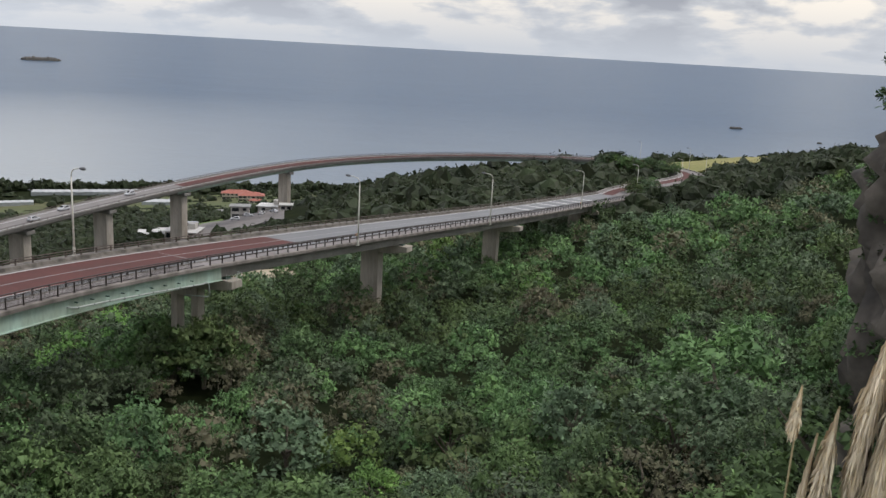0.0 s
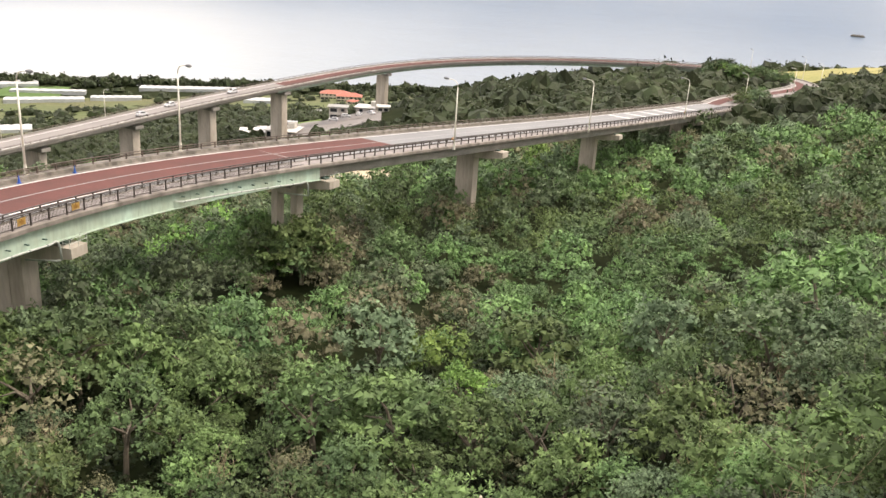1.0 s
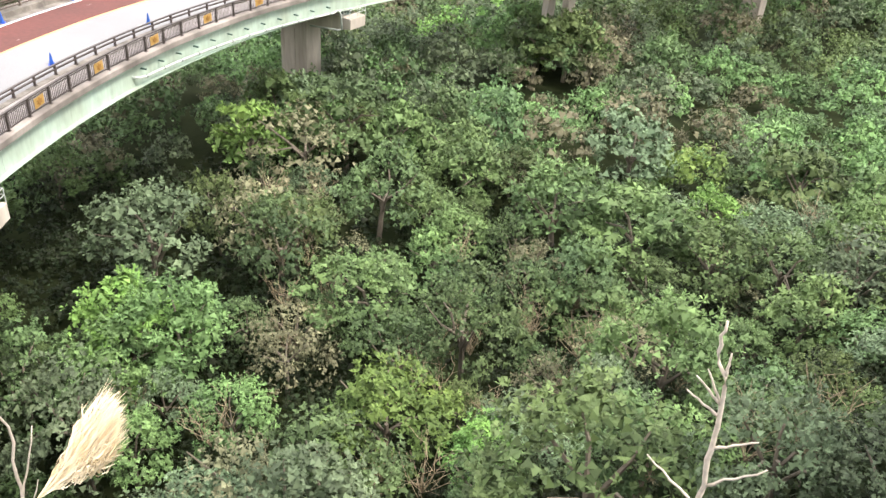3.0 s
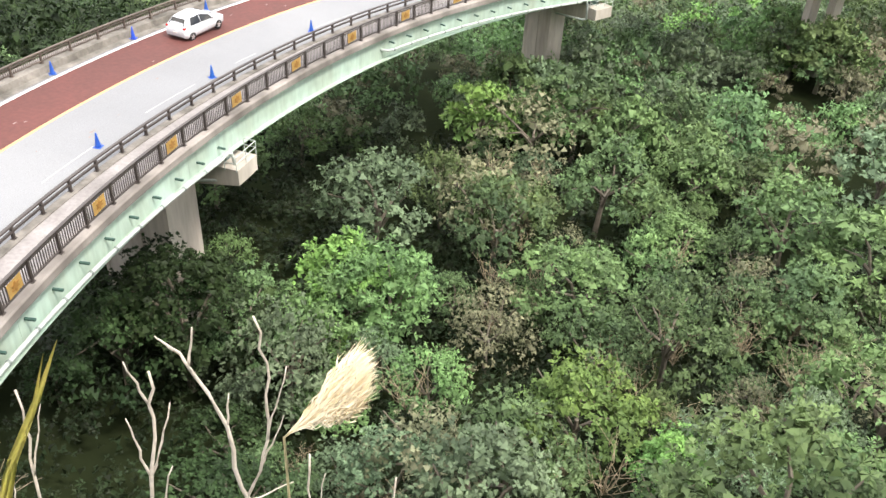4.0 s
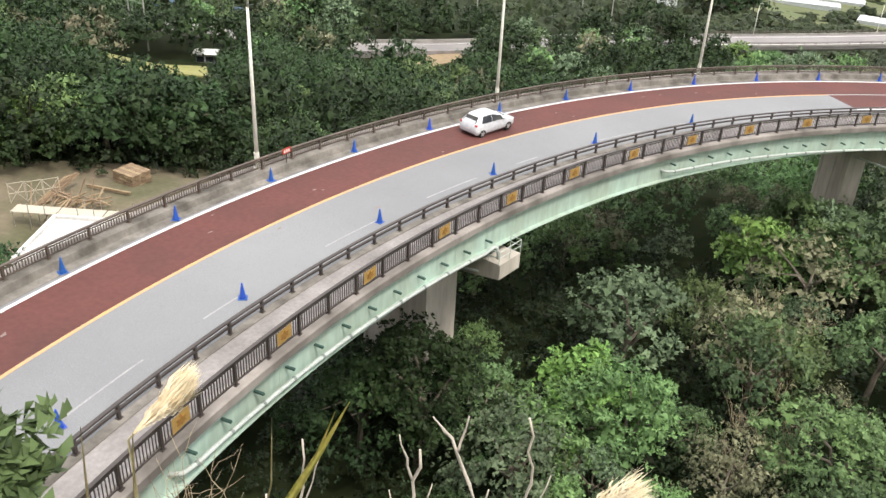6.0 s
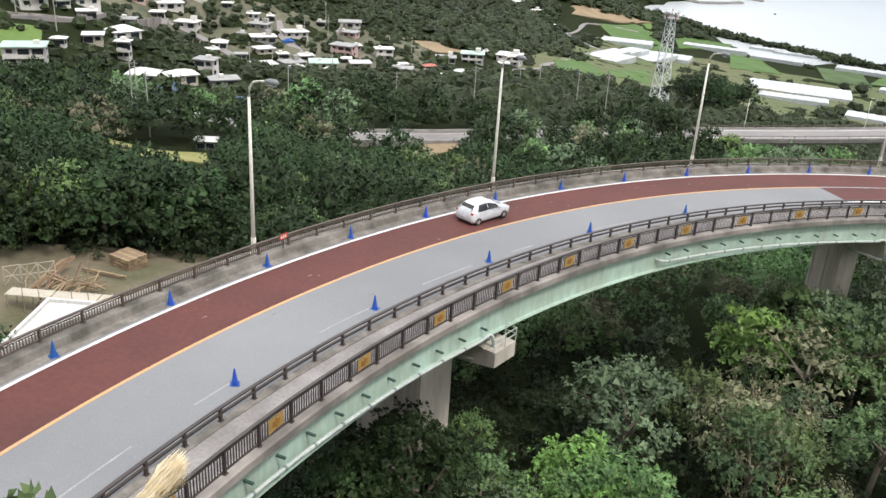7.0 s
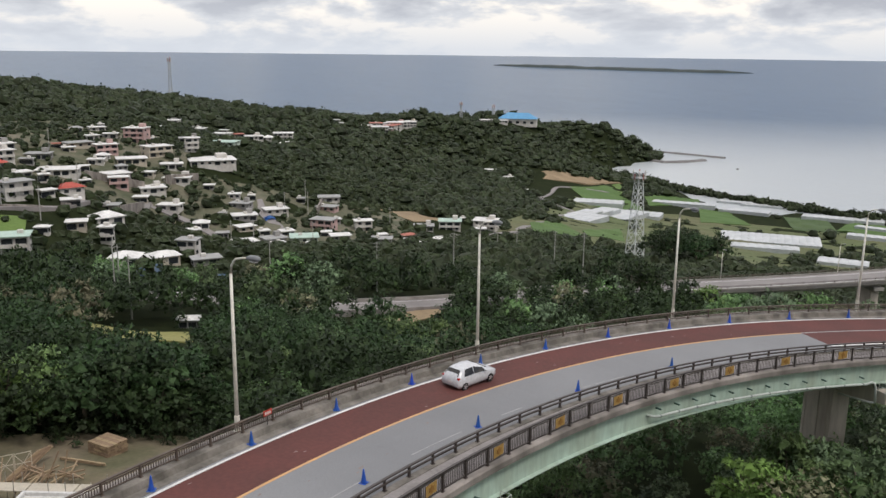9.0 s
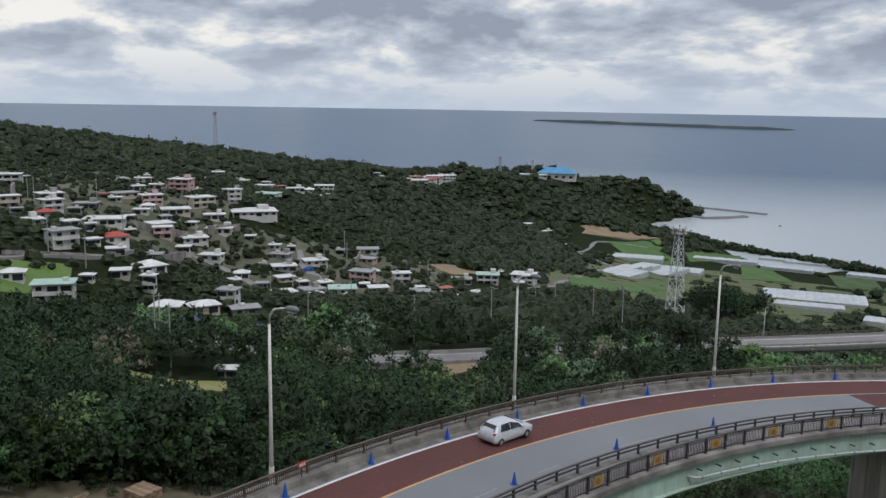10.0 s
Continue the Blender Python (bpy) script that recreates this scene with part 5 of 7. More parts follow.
def house(x, y, w, storeys, wall, roof, flat=True, deep=0.75, clear=True):
    """A house that looks roughly towards the bridge; its front is its -y side."""
    g = random.Random(int(abs(x) * 31 + abs(y) * 7))
    z = ground_z(x, y) - 0.7
    w -= 1.3 if flat else 0.9
    d = w * deep * g.uniform(0.85, 1.1)
    turn = math.atan2(y, x) - math.pi / 2 + g.uniform(-0.45, 0.45)
    kind = "flat-roofed" if flat else "hip-roofed"
    t = empty("house", (x, y, z), label=f"{COLOUR_WORD[wall]} {('low', 'two-storey', 'three-storey')[storeys - 1]} {kind} village house with {COLOUR_WORD[roof]} roof", category="house", group="village houses")
    t.matrix_world = Matrix.Translation((x, y, z)) @ Matrix.Rotation(turn, 4, "Z")
    h = 2.75 * storeys + 0.35
    bm = bmesh.new()
    box(bm, -w / 2, w / 2, -d / 2, d / 2, -3.0, h)
    wl = part("wall", bm, WALLS[wall], t)
    if flat:
        bm = bmesh.new()
        box(bm, -w / 2 - 0.65, w / 2 + 0.65, -d / 2 - 1.1, d / 2 + 0.4, h, h + 0.3, None, 0.04)
        rf = part("roof", bm, ROOFS[roof], t)
        if g.random() < 0.5:
            bm = bmesh.new()
            a = g.uniform(-0.3, 0.3) * w
            box(bm, a - 0.8, a + 0.8, -0.7, 0.7, h + 0.28, h + 1.3, None, 0.1)
            part("water_tank", bm, WALLS["w"], rf, "white rooftop water tank")
        if w > 9 and g.random() < 0.3:
            bm = bmesh.new()
            box(bm, w * 0.12, w * 0.36, 0, d * 0.4, h + 0.28, h + 2.3)
            part("stair_tower", bm, WALLS[wall], rf)
    else:
        bm = bmesh.new()
        e = 0.7
        base = [bm.verts.new(p) for p in ((-w / 2 - e, -d / 2 - e, h), (w / 2 + e, -d / 2 - e, h), (w / 2 + e, d / 2 + e, h), (-w / 2 - e, d / 2 + e, h))]
        top = [bm.verts.new(p) for p in ((-w / 2 + d / 2, 0, h + d * 0.24), (w / 2 - d / 2, 0, h + d * 0.24))]
        for f in ((0, 1, 5, 4), (2, 3, 4, 5)):
            bm.faces.new([(base + top)[i] for i in f])
        bm.faces.new((base[1], base[2], top[1]))
        bm.faces.new((base[3], base[0], top[0]))
        bm.faces.new(base[::-1])
        part("roof", bm, ROOFS[roof], t)
    n = max(2, int(w / 3.4))
    for s in range(storeys):
        for k in range(n):
            wide = g.random() < 0.45
            o = new("window", WIN_WIDE if wide else WIN_FRAME)
            o.parent = t
            o.matrix_basis = Matrix.Translation((-w / 2 + (k + 0.5) * w / n, -d / 2 - 0.01, 1.3 + 2.75 * s))
            p = new("pane", PANE_WIDE if wide else WIN_PANE)
            p.parent = o
        for side in (-1, 1):
            o = new("window", WIN_FRAME)
            o.parent = t
            o.matrix_basis = Matrix.Translation((side * (w / 2 + 0.01), g.uniform(-0.2, 0.2) * d, 1.3 + 2.75 * s)) @ Matrix.Rotation(side * math.pi / 2, 4, "Z")
            p = new("pane", WIN_PANE)
            p.parent = o
        if s:
            bm = bmesh.new()
            zf = 0.3 + 2.75 * s
            box(bm, -w * 0.46, w * 0.46, -d / 2 - 1.3, -d / 2, zf - 0.2, zf)
            box(bm, -w * 0.46, w * 0.46, -d / 2 - 1.3, -d / 2 - 1.18, zf, zf + 0.95)
            part("balcony", bm, WALLS[wall], t)
    if clear:
        u = Vector((x, y)).normalized()
        for back in (0, 7):
            KEEP_CLEAR.append((x - u.x * back, y - u.y * back, w * 0.5 + 1.8 - back * 0.1))
    return t


# x, y, width over the eaves, storeys, wall, roof, and whether the roof is flat
TOP_TERRACES = [
    (-496, 22, 12.8, 2, "w", "w"), (-434, 18, 10.2, 2, "c", "w"), (-443, 36, 10.4, 2, "w", "w"), (-426, 33, 8.3, 1, "g", "r", False), (-354, 21, 10.6, 1, "w", "w"), (-413, 40, 9.8, 1, "w", "w"), (-446, 47, 6.9, 1, "g", "g"),
    (-437, 59, 19.0, 1, "w", "w"), (-460, 54, 12.0, 1, "g", "g"), (-471, 38, 12.9, 1, "g", "w"), (-483, 65, 4.8, 1, "c", "o"), (-490, 76, 14.7, 1, "c", "g"), (-479, 88, 12.0, 2, "p", "w"), (-461, 80, 8.5, 1, "w", "w"),
]
HIGH_STREET = [
    (-443, 84, 14.7, 1, "g", "w"), (-467, 98, 15.5, 1, "c", "w"), (-480, 114, 14.5, 2, "c", "w"), (-515, 112, 13.0, 3, "p", "w"), (-545, 96, 10.0, 1, "w", "w"), (-511, 87, 8.1, 1, "w", "w"), (-522, 99, 8.9, 1, "w", "w"),
    (-647, 165, 13.8, 1, "w", "w"), (-595, 143, 5.5, 1, "w", "w"), (-462, 117, 11.8, 1, "w", "w"), (-431, 84, 9.8, 2, "p", "w"), (-446, 116, 14.0, 1, "w", "w"), (-472, 141, 25.0, 1, "w", "w"), (-491, 136, 8.6, 3, "w", "w"),
]
RIDGE = [
    (-524, 144, 12.7, 2, "g", "g"), (-625, 177, 13.5, 1, "g", "w"), (-626, 196, 13.6, 1, "w", "w"), (-577, 182, 18.0, 1, "m", "m"), (-642, 213, 7.9, 1, "p", "o"), (-649, 227, 15.5, 1, "w", "w"), (-660, 243, 9.1, 1, "w", "w", False),
    (-682, 264, 17.0, 2, "w", "w"), (-806, 369, 6.9, 1, "w", "w"),
]
MIDDLE_TERRACES = [
    (-319, 29, 10.4, 2, "w", "g"), (-322, 39, 5.9, 1, "w", "w"), (-333, 48, 9.2, 1, "w", "r", False), (-431, 99, 13.0, 1, "w", "w"), (-418, 91, 7.3, 1, "c", "w"), (-413, 103, 11.1, 1, "w", "w"), (-284, 12, 7.1, 1, "w", "w", False),
    (-272, 22, 12.2, 2, "w", "m"), (-288, 33, 4.6, 1, "w", "w", False), (-307, 55, 10.2, 1, "w", "w", False), (-296, 44, 7.0, 1, "c", "w"), (-285, 51, 5.0, 2, "w", "w"), (-264, 52, 8.9, 1, "w", "w", False), (-265, 63, 9.4, 1, "c", "w", False),
]
LOWER_HOUSES = [
    (-395, 112, 7.6, 1, "w", "w", False), (-276, 74, 7.1, 2, "w", "g"), (-262, 75, 9.4, 1, "g", "g"), (-421, 140, 10.5, 1, "g", "g"), (-406, 136, 12.5, 1, "g", "w"), (-417, 156, 12.8, 1, "w", "w"), (-432, 149, 4.2, 1, "w", "w"),
    (-391, 131, 9.2, 1, "c", "w"), (-368, 123, 11.0, 1, "p", "w"), (-383, 118, 6.3, 1, "g", "g"), (-370, 137, 11.0, 1, "g", "g"), (-355, 133, 8.0, 1, "g", "w"), (-370, 152, 13.5, 1, "m", "m"), (-349, 146, 3.4, 1, "c", "w"),
]
EAST_HOUSES = [
    (-447, 199, 12.8, 1, "w", "g"), (-429, 190, 11.6, 1, "p", "g"), (-395, 173, 12.5, 2, "p", "g"), (-394, 194, 9.8, 2, "w", "w"), (-370, 170, 10.2, 1, "g", "w"), (-358, 186, 10.4, 1, "g", "g"), (-370, 207, 6.7, 1, "c", "o", False),
    (-398, 232, 11.5, 1, "w", "g"), (-402, 251, 13.1, 2, "w", "m"), (-415, 284, 14.5, 2, "w", "w"), (-735, 507, 12.8, 1, "w", "w"), (-710, 511, 12.5, 1, "w", "w"), (-657, 499, 7.5, 1, "g", "w"),
]
for row in TOP_TERRACES + HIGH_STREET + RIDGE + MIDDLE_TERRACES + LOWER_HOUSES + EAST_HOUSES:
    house(*row)


for i, (x, y) in enumerate(((-812, 404), (-822, 420), (-833, 432), (-805, 416), (-846, 448), (-820, 436), (-852, 462), (-838, 452), (-849, 477), (-828, 446), (-815, 428), (-840, 468))):
    house(x, y, 13 + i % 4 * 2, 1 + i % 2, "cwpw"[i % 4], "wogw"[i % 4])
# the red-roofed houses near the shore, seen between the piers
for x, y, w in ((-183, 758, 26), (-165, 735, 22), (-154, 709, 14)):
    house(x, y, w, 2 if w > 20 else 1, "c", "o", flat=False, deep=0.5)
house(-145, 603, 24, 1, "g", "g")
house(-118, 600, 12, 1, "w", "w", flat=False)


def outbuildings():
    """Sheds and annexes in the yards between the houses."""
    g = random.Random(77)
    done = [(r[0], r[1], r[2]) for r in TOP_TERRACES + HIGH_STREET + RIDGE + MIDDLE_TERRACES + LOWER_HOUSES + EAST_HOUSES[:10]]
    spots = list(done)
    n = 0
    for _ in range(900):
        x, y, w = g.choice(done)
        x, y, w = x + g.uniform(-17, 17), y + g.uniform(-17, 17), g.uniform(4.0, 7.5)
        if n == 44 or min(math.hypot(x - a, y - b) - c * 0.5 for a, b, c in spots) < w * 0.5 + 1.0:
            continue
        spots.append((x, y, w))
        house(x, y, w, 1, g.choice("wwcgg"), g.choice("wwwg"), g.random() < 0.8)
        n += 1


outbuildings()


# ---- walls, roads and lots of the village ----
ground_strip("street", [(-300, 8), (-309, 26), (-312, 42), (-345, 62), (-380, 78), (-416, 92)], 6, ASPHALT_OLD, "grey village street along a retaining wall", "road")
ground_strip("street", [(-416, 92), (-400, 108), (-380, 118), (-352, 112)], 4.5, ASPHALT_OLD, "steep grey village lane", "road")
ground_strip("street", [(-432, 152), (-412, 148), (-396, 150), (-384, 146)], 5, ASPHALT_OLD, "grey village lane between houses", "road")
ground_strip("street", [(-372, 215), (-380, 238), (-388, 262), (-408, 300), (-431, 322), (-470, 366), (-507, 407), (-560, 470)], 5, ASPHALT_OLD, "pale farm road across the plain", "road")
ground_strip("street", [(-560, 470), (-626, 485), (-660, 524), (-691, 557), (-689, 585), (-672, 612)], 6, ASPHALT_OLD, "grey farm lane winding below a bare field", "road")
ground_patch("bare_ground", [(-736, 568), (-750, 610), (-714, 669), (-700, 612)], SOIL, "bare brown field below the wooded headland", "bare ground", 0.4)
ground_patch("field", [(-687, 590), (-708, 660), (-655, 622), (-640, 548)], GRASS, "green field beside the farm lane", "field", 0.3)
KEEP_CLEAR += [(x * f, y * f, 15) for x, y in ((-734, 575), (-726, 596), (-714, 622), (-712, 652), (-690, 560)) for f in (1.0, 0.98, 0.96, 0.94, 0.92, 0.9)]
ground_patch("parking_lot", [(-226, 44), (-230, 60), (-240, 60), (-238, 44)], ASPHALT_OLD, "grey parking lot among trees", "parking lot")
KEEP_CLEAR += [(-232, 51, 10), (-222, 49, 8), (-213, 47, 7)]
ground_patch("lawn", [(-272, 8), (-276, 26), (-300, 30), (-298, 6)], GRASS, "green lawn above the village wall", "lawn")
KEEP_CLEAR += [(-285, 15, 14), (-275, 14, 12), (-265, 13, 9), (-290, 26, 8)]
ground_patch("bare_ground", [(-415, 236), (-425, 262), (-446, 262), (-440, 226)], SOIL, "bare brown earth above the houses", "bare ground")
KEEP_CLEAR += [(-432, 243, 14), (-420, 240, 10)]
ground_patch("clearing", [(-152, 24), (-150, 40), (-168, 44), (-170, 26)], GRASS_DRY, "small yellow-green clearing in the forest", "clearing")
KEEP_CLEAR += [(-160, 33, 10), (-150, 32, 8), (-141, 30, 6)]
ground_patch("village_soil", [(-350, 90), (-340, 205), (-440, 240), (-455, 120)], SOIL_VILLAGE := mat("village_soil", (0.17, 0.152, 0.108), 0.95, col2=(0.045, 0.06, 0.025), scale=0.09, fine=0.5, coords="Position"), "patchy soil, yards and weeds between houses", "ground", 0.15, 24)
ground_patch("village_soil", [(-405, 10), (-395, 100), (-560, 160), (-580, 10)], SOIL_VILLAGE, "patchy soil, yards and weeds between houses", "ground", 0.15, 24)


def block_wall(x0, y0, x1, y1, h, label):
    z0, z1 = ground_z(x0, y0), ground_z(x1, y1)
    d = Vector((x1 - x0, y1 - y0)).normalized() * 0.4
    n = Vector((-d.y, d.x))
    v = []
    for x, y, z in ((x0, y0, z0), (x1, y1, z1)):
        for o in (-1, 1):
            v += [(x + n.x * o, y + n.y * o, z - 2), (x + n.x * o, y + n.y * o, z + h)]
    f = [(0, 1, 5, 4), (2, 6, 7, 3), (1, 3, 7, 5), (0, 2, 3, 1), (4, 5, 7, 6), (0, 4, 6, 2)]
    tagged(mesh_ob("retaining_wall", v, f, CONCRETE_STAIN), label, "wall", kind="structure")


block_wall(-310, 42, -352, 66, 3.2, "long grey concrete retaining wall below a street")
block_wall(-352, 66, -410, 90, 3.2, "long grey concrete retaining wall below a street")
block_wall(-304, 10, -309, 36, 1.5, "low grey concrete wall along the street")
block_wall(-440, 108, -446, 126, 5.0, "high grey retaining wall under a white house")
block_wall(-436, 70, -432, 96, 4.0, "grey retaining wall between terraces")
block_wall(-440, 20, -452, 22, 9.0, "tall grey concrete slope wall")
block_wall(-436, 190, -420, 180, 4.0, "grey retaining wall under the pink houses")
TARP = mat("blue_tarpaulin", (0.03, 0.16, 0.5), 0.5, scale=0.8)


def tarp(x, y):
    z = ground_z(x, y)
    bm = bmesh.new()
    g = random.Random(2)
    n = 6
    vs = [[bm.verts.new((x + (i - 2.5) * 1.1, y + (k - 2.5) * 1.1, z + 1.6 + g.uniform(-0.3, 0.3) - 0.12 * ((i - 2.5) ** 2 + (k - 2.5) ** 2))) for k in range(n)] for i in range(n)]
    for i in range(n - 1):
        for k in range(n - 1):
            bm.faces.new((vs[i][k], vs[i + 1][k], vs[i + 1][k + 1], vs[i][k + 1]))
    r = bmesh.ops.solidify(bm, geom=bm.faces[:], thickness=0.1)
    me = bpy.data.meshes.new("tarpaulin")
    bm.to_mesh(me)
    bm.free()
    me.materials.append(TARP)
    tagged(new("tarpaulin", me), "crumpled blue tarpaulin over a yard", "tarpaulin")


tarp(-407, 149)
POLE_CONC = mat("pole_concrete", (0.40, 0.39, 0.36), 0.8, scale=1)


def utility_pole(x, y, h):
    t = empty("utility_pole", (x, y, ground_z(x, y)), label="grey concrete utility pole with cross arms", category="utility pole", group="utility poles")
    bm = bmesh.new()
    tube(bm, [(0, 0, -1), (0, 0, h)], [0.19, 0.12], 8)
    part("pole", bm, POLE_CONC, t)
    for k in range(2):
        bm = bmesh.new()
        box(bm, -0.9, 0.9, -0.05, 0.05, h - 0.6 - 0.9 * k, h - 0.48 - 0.9 * k, Matrix.Rotation(0.6, 4, "Z"))
        part("cross_arm", bm, POLE_CONC, t)


for x, y, h in ((-197, 36, 16), (-202, 38, 15), (-186, 37, 14), (-219, 80, 15), (-209, 107, 14), (-217, 137, 15), (-209, 181, 16), (-236, 191, 14), (-322, 227, 12), (-318, 235, 11), (-340, 52, 12), (-300, 34, 11), (-311, 24, 12), (-352, 112, 13), (-414, 160, 12),
                (-420, 175, 12), (-440, 182, 12), (-355, 150, 11), (-470, 60, 12), (-452, 30, 13), (-462, 28, 12), (-395, 210, 12), (-370, 128, 11)):
    utility_pole(x, y, h)
BANNER = mat("blue_banner", (0.16, 0.24, 0.36), 0.7, scale=1)
for x, y in ((-212, 44), (-200, 60), (-220, 50)):
    t = empty("banner_pole", (x, y, ground_z(x, y)), label="faded blue banner on a slim pole", category="banner", group="banners")
    bm = bmesh.new()
    tube(bm, [(0, 0, 0), (0, 0, 9)], 0.06, 6)
    part("pole", bm, POLE_CONC, t)
    bm = bmesh.new()
    box(bm, 0.05, 2.0, -0.02, 0.02, 6.6, 8.8, Matrix.Rotation(1.3, 4, "Z"))
    part("cloth", bm, BANNER, t)


# ---- the lattice mast and the masts on the hill ----
GALV = mat("galvanised_steel", (0.55, 0.57, 0.58), 0.4, 0.4, scale=1)
RED_PAINT = mat("faded_red_paint", (0.45, 0.2, 0.18), 0.5, scale=1)


MAST_WHITE = mat("mast_galvanised", (0.72, 0.74, 0.74), 0.45, col2=(0.58, 0.6, 0.6), scale=0.5)


def lattice_mast(x, y, h, w0, w1, label, thick=0.16, bays=9):
    z = ground_z(x, y)
    t = empty("lattice_mast", (x, y, z), label=label, category="radio mast")

    def corner(i, f):
        w = w0 + (w1 - w0) * f
        return Vector(((w / 2) * (1, 1, -1, -1)[i], (w / 2) * (1, -1, -1, 1)[i], h * f))

    for i in range(4):
        bm = bmesh.new()
        tube(bm, [corner(i, 0), corner(i, 1)], [thick, thick * 0.7], 6)
        part("leg", bm, MAST_WHITE if bays == 9 else GALV, t)
    for k in range(bays):
        a, b = k / bays, (k + 1) / bays
        for i in range(4):
            j = (i + 1) % 4
            for p, q in ((corner(i, a), corner(j, b)), (corner(j, a), corner(i, b)), (corner(i, b), corner(j, b))):
                bm = bmesh.new()
                tube(bm, [p, q], thick * 0.45, 5)
                part("brace", bm, MAST_WHITE if bays == 9 else GALV, t)
    for f in (0.94, 1.0):
        bm = bmesh.new()
        w = w1 * 1.1
        box(bm, -w, w, -w, w, h * f - 0.1, h * f + 0.05)
        part("platform", bm, GALV, t)
    for a in range(8):
        bm = bmesh.new()
        u = a * math.pi / 4
        x1, y1 = math.cos(u) * w1 * 1.1, math.sin(u) * w1 * 1.1
        box(bm, x1 - 0.2, x1 + 0.2, y1 - 0.2, y1 + 0.2, h * 0.92, h * 0.92 + (4.5 if a % 2 else 3.0))
        part("antenna", bm, SIGN_BAR if a % 3 else RED_PAINT, t, "antenna panel")
    return t


lattice_mast(-301, 292.5, 44, 6.6, 2.5, "tall galvanised lattice radio mast above the trees", 0.22)
house(-309, 290, 6, 1, "g", "g")
KEEP_CLEAR += [(-301 * f, 292 * f, 7) for f in (1.0, 0.975)]
for b, d, h in ((75.6, 905, 40), (57.4, 1090, 20), (55.3, 1120, 16)):
    q = polar(b, d)
    lattice_mast(q.x, q.y, h, 3.2, 1.6, "slender far radio mast on the hilltop", 0.22, 6)


def blue_hall():
    q = polar(53.7, 1128)
    z = ground_z(q.x, q.y)
    t = empty("hall", (q.x, q.y, z), label="large hall with a blue sheet roof on the headland", category="hall")
    t.matrix_world = Matrix.Translation((q.x, q.y, z - 2.5)) @ Matrix.Rotation(radians(50), 4, "Z")
    bm = bmesh.new()
    box(bm, -24, 24, -11, 11, -3, 7)
    part("wall", bm, WALLS["w"], t)
    bm = bmesh.new()
    base = [bm.verts.new(p) for p in ((-25, -13, 7), (25, -13, 7), (25, 13, 7), (-25, 13, 7))]
    top = [bm.verts.new(p) for p in ((-13, 0, 14), (13, 0, 14))]
    for f in ((0, 1, 5, 4), (2, 3, 4, 5), (1, 2, 5), (3, 0, 4), (3, 2, 1, 0)):
        bm.faces.new([(base + top)[i] for i in f])
    part("roof", bm, ROOFS["b"], t, "blue sheet roof")
    for k in range(5):
        bm = bmesh.new()
        box(bm, -20 + 9 * k, -16 + 9 * k, -11.1, -10.9, 1, 4)
        part("window", bm, GLASS_DARK, t)
    u = q.xy.normalized()
    for back in (0, 12, 26):
        KEEP_CLEAR.append((q.x - u.x * back, q.y - u.y * back, 30 - back * 0.4))


blue_hall()
for b, d in ((54.9, 1110), (55.6, 1104)):
    q = polar(b, d)
    house(q.x, q.y, 22, 1, "w", "w")

LOW_TREES += [(polar(b, d).x, polar(b, d).y, 6.0) for b in (76.4, 78.0, 79.6) for d in range(100, 150, 8)] + [(polar(75.4, d).x, polar(75.4, d).y, 6.0) for d in range(140, 184, 8)]
house(-175, 46, 4.6, 1, "g", "w", flat=False, clear=False)

# ---- the yard behind the lower bridge ----
ground_patch("yard", [polar(10.5, 328).xy, polar(17.5, 328).xy, polar(17.5, 384).xy, polar(10.5, 384).xy], ASPHALT_OLD, "grey parking yard behind the lower bridge", "yard", 0.4)
ground_patch("lawn", [polar(14.4, 386).xy, polar(16.8, 386).xy, polar(16.8, 404).xy, polar(14.4, 404).xy], GRASS, "small green lawn beside the yard", "lawn", 0.5)
KEEP_CLEAR += [(polar(b, d).x, polar(b, d).y, 7) for b in np.arange(9.6, 18.2, 1.1) for d in range(318, 420, 9)]


def bus(m):
    t = empty("bus", m.translation, label="white parked bus with a dark window band", category="bus")
    t.matrix_world = m
    bm = bmesh.new()
    box(bm, -4.4, 4.4, -1.2, 1.2, 0.45, 3.0, None, 0.18)
    part("body", bm, CAR_WHITE, t)
    for side in (-1.215, 1.2):
        for k in range(6):
            bm = bmesh.new()
            box(bm, -4.0 + 1.35 * k, -2.8 + 1.35 * k, side, side + 0.015, 1.6, 2.5)
            part("window", bm, GLASS_DARK, t, "dark bus window")
    bm = bmesh.new()
    box(bm, 4.4, 4.415, -1.0, 1.0, 1.4, 2.7)
    part("windscreen", bm, GLASS_DARK, t)
    for x in (-2.8, 2.8):
        for y in (-1.1, 1.1):
            bm = bmesh.new()
            tube(bm, [(x, y - 0.14, 0.47), (x, y + 0.14, 0.47)], 0.47, 14)
            part("wheel", bm, TYRE, t)


def on_ground(x, y, turn):
    return Matrix.Translation((x, y, ground_z(x, y) + 0.9)) @ Matrix.Rotation(turn, 4, "Z")


bus(on_ground(-103, 345, 0.15))
house(-88, 372, 9, 2, "w", "g", clear=False)
house(-76, 378, 11, 1, "w", "w", clear=False)
house(-66, 360, 6, 1, "w", "w", clear=False)
for i, (x, y) in enumerate(((-80, 352), (-74, 350), (-69, 349), (-84, 346))):
    build_car(on_ground(x, y, 0.4 + i), CAR_WHITE, "small white car parked in the yard", "parked cars")
for i in range(3):
    q = polar(18.6 - 0.9 * i, 352 - 5 * i)
    house(q.x, q.y, 13, 1, "w", "w", clear=False)

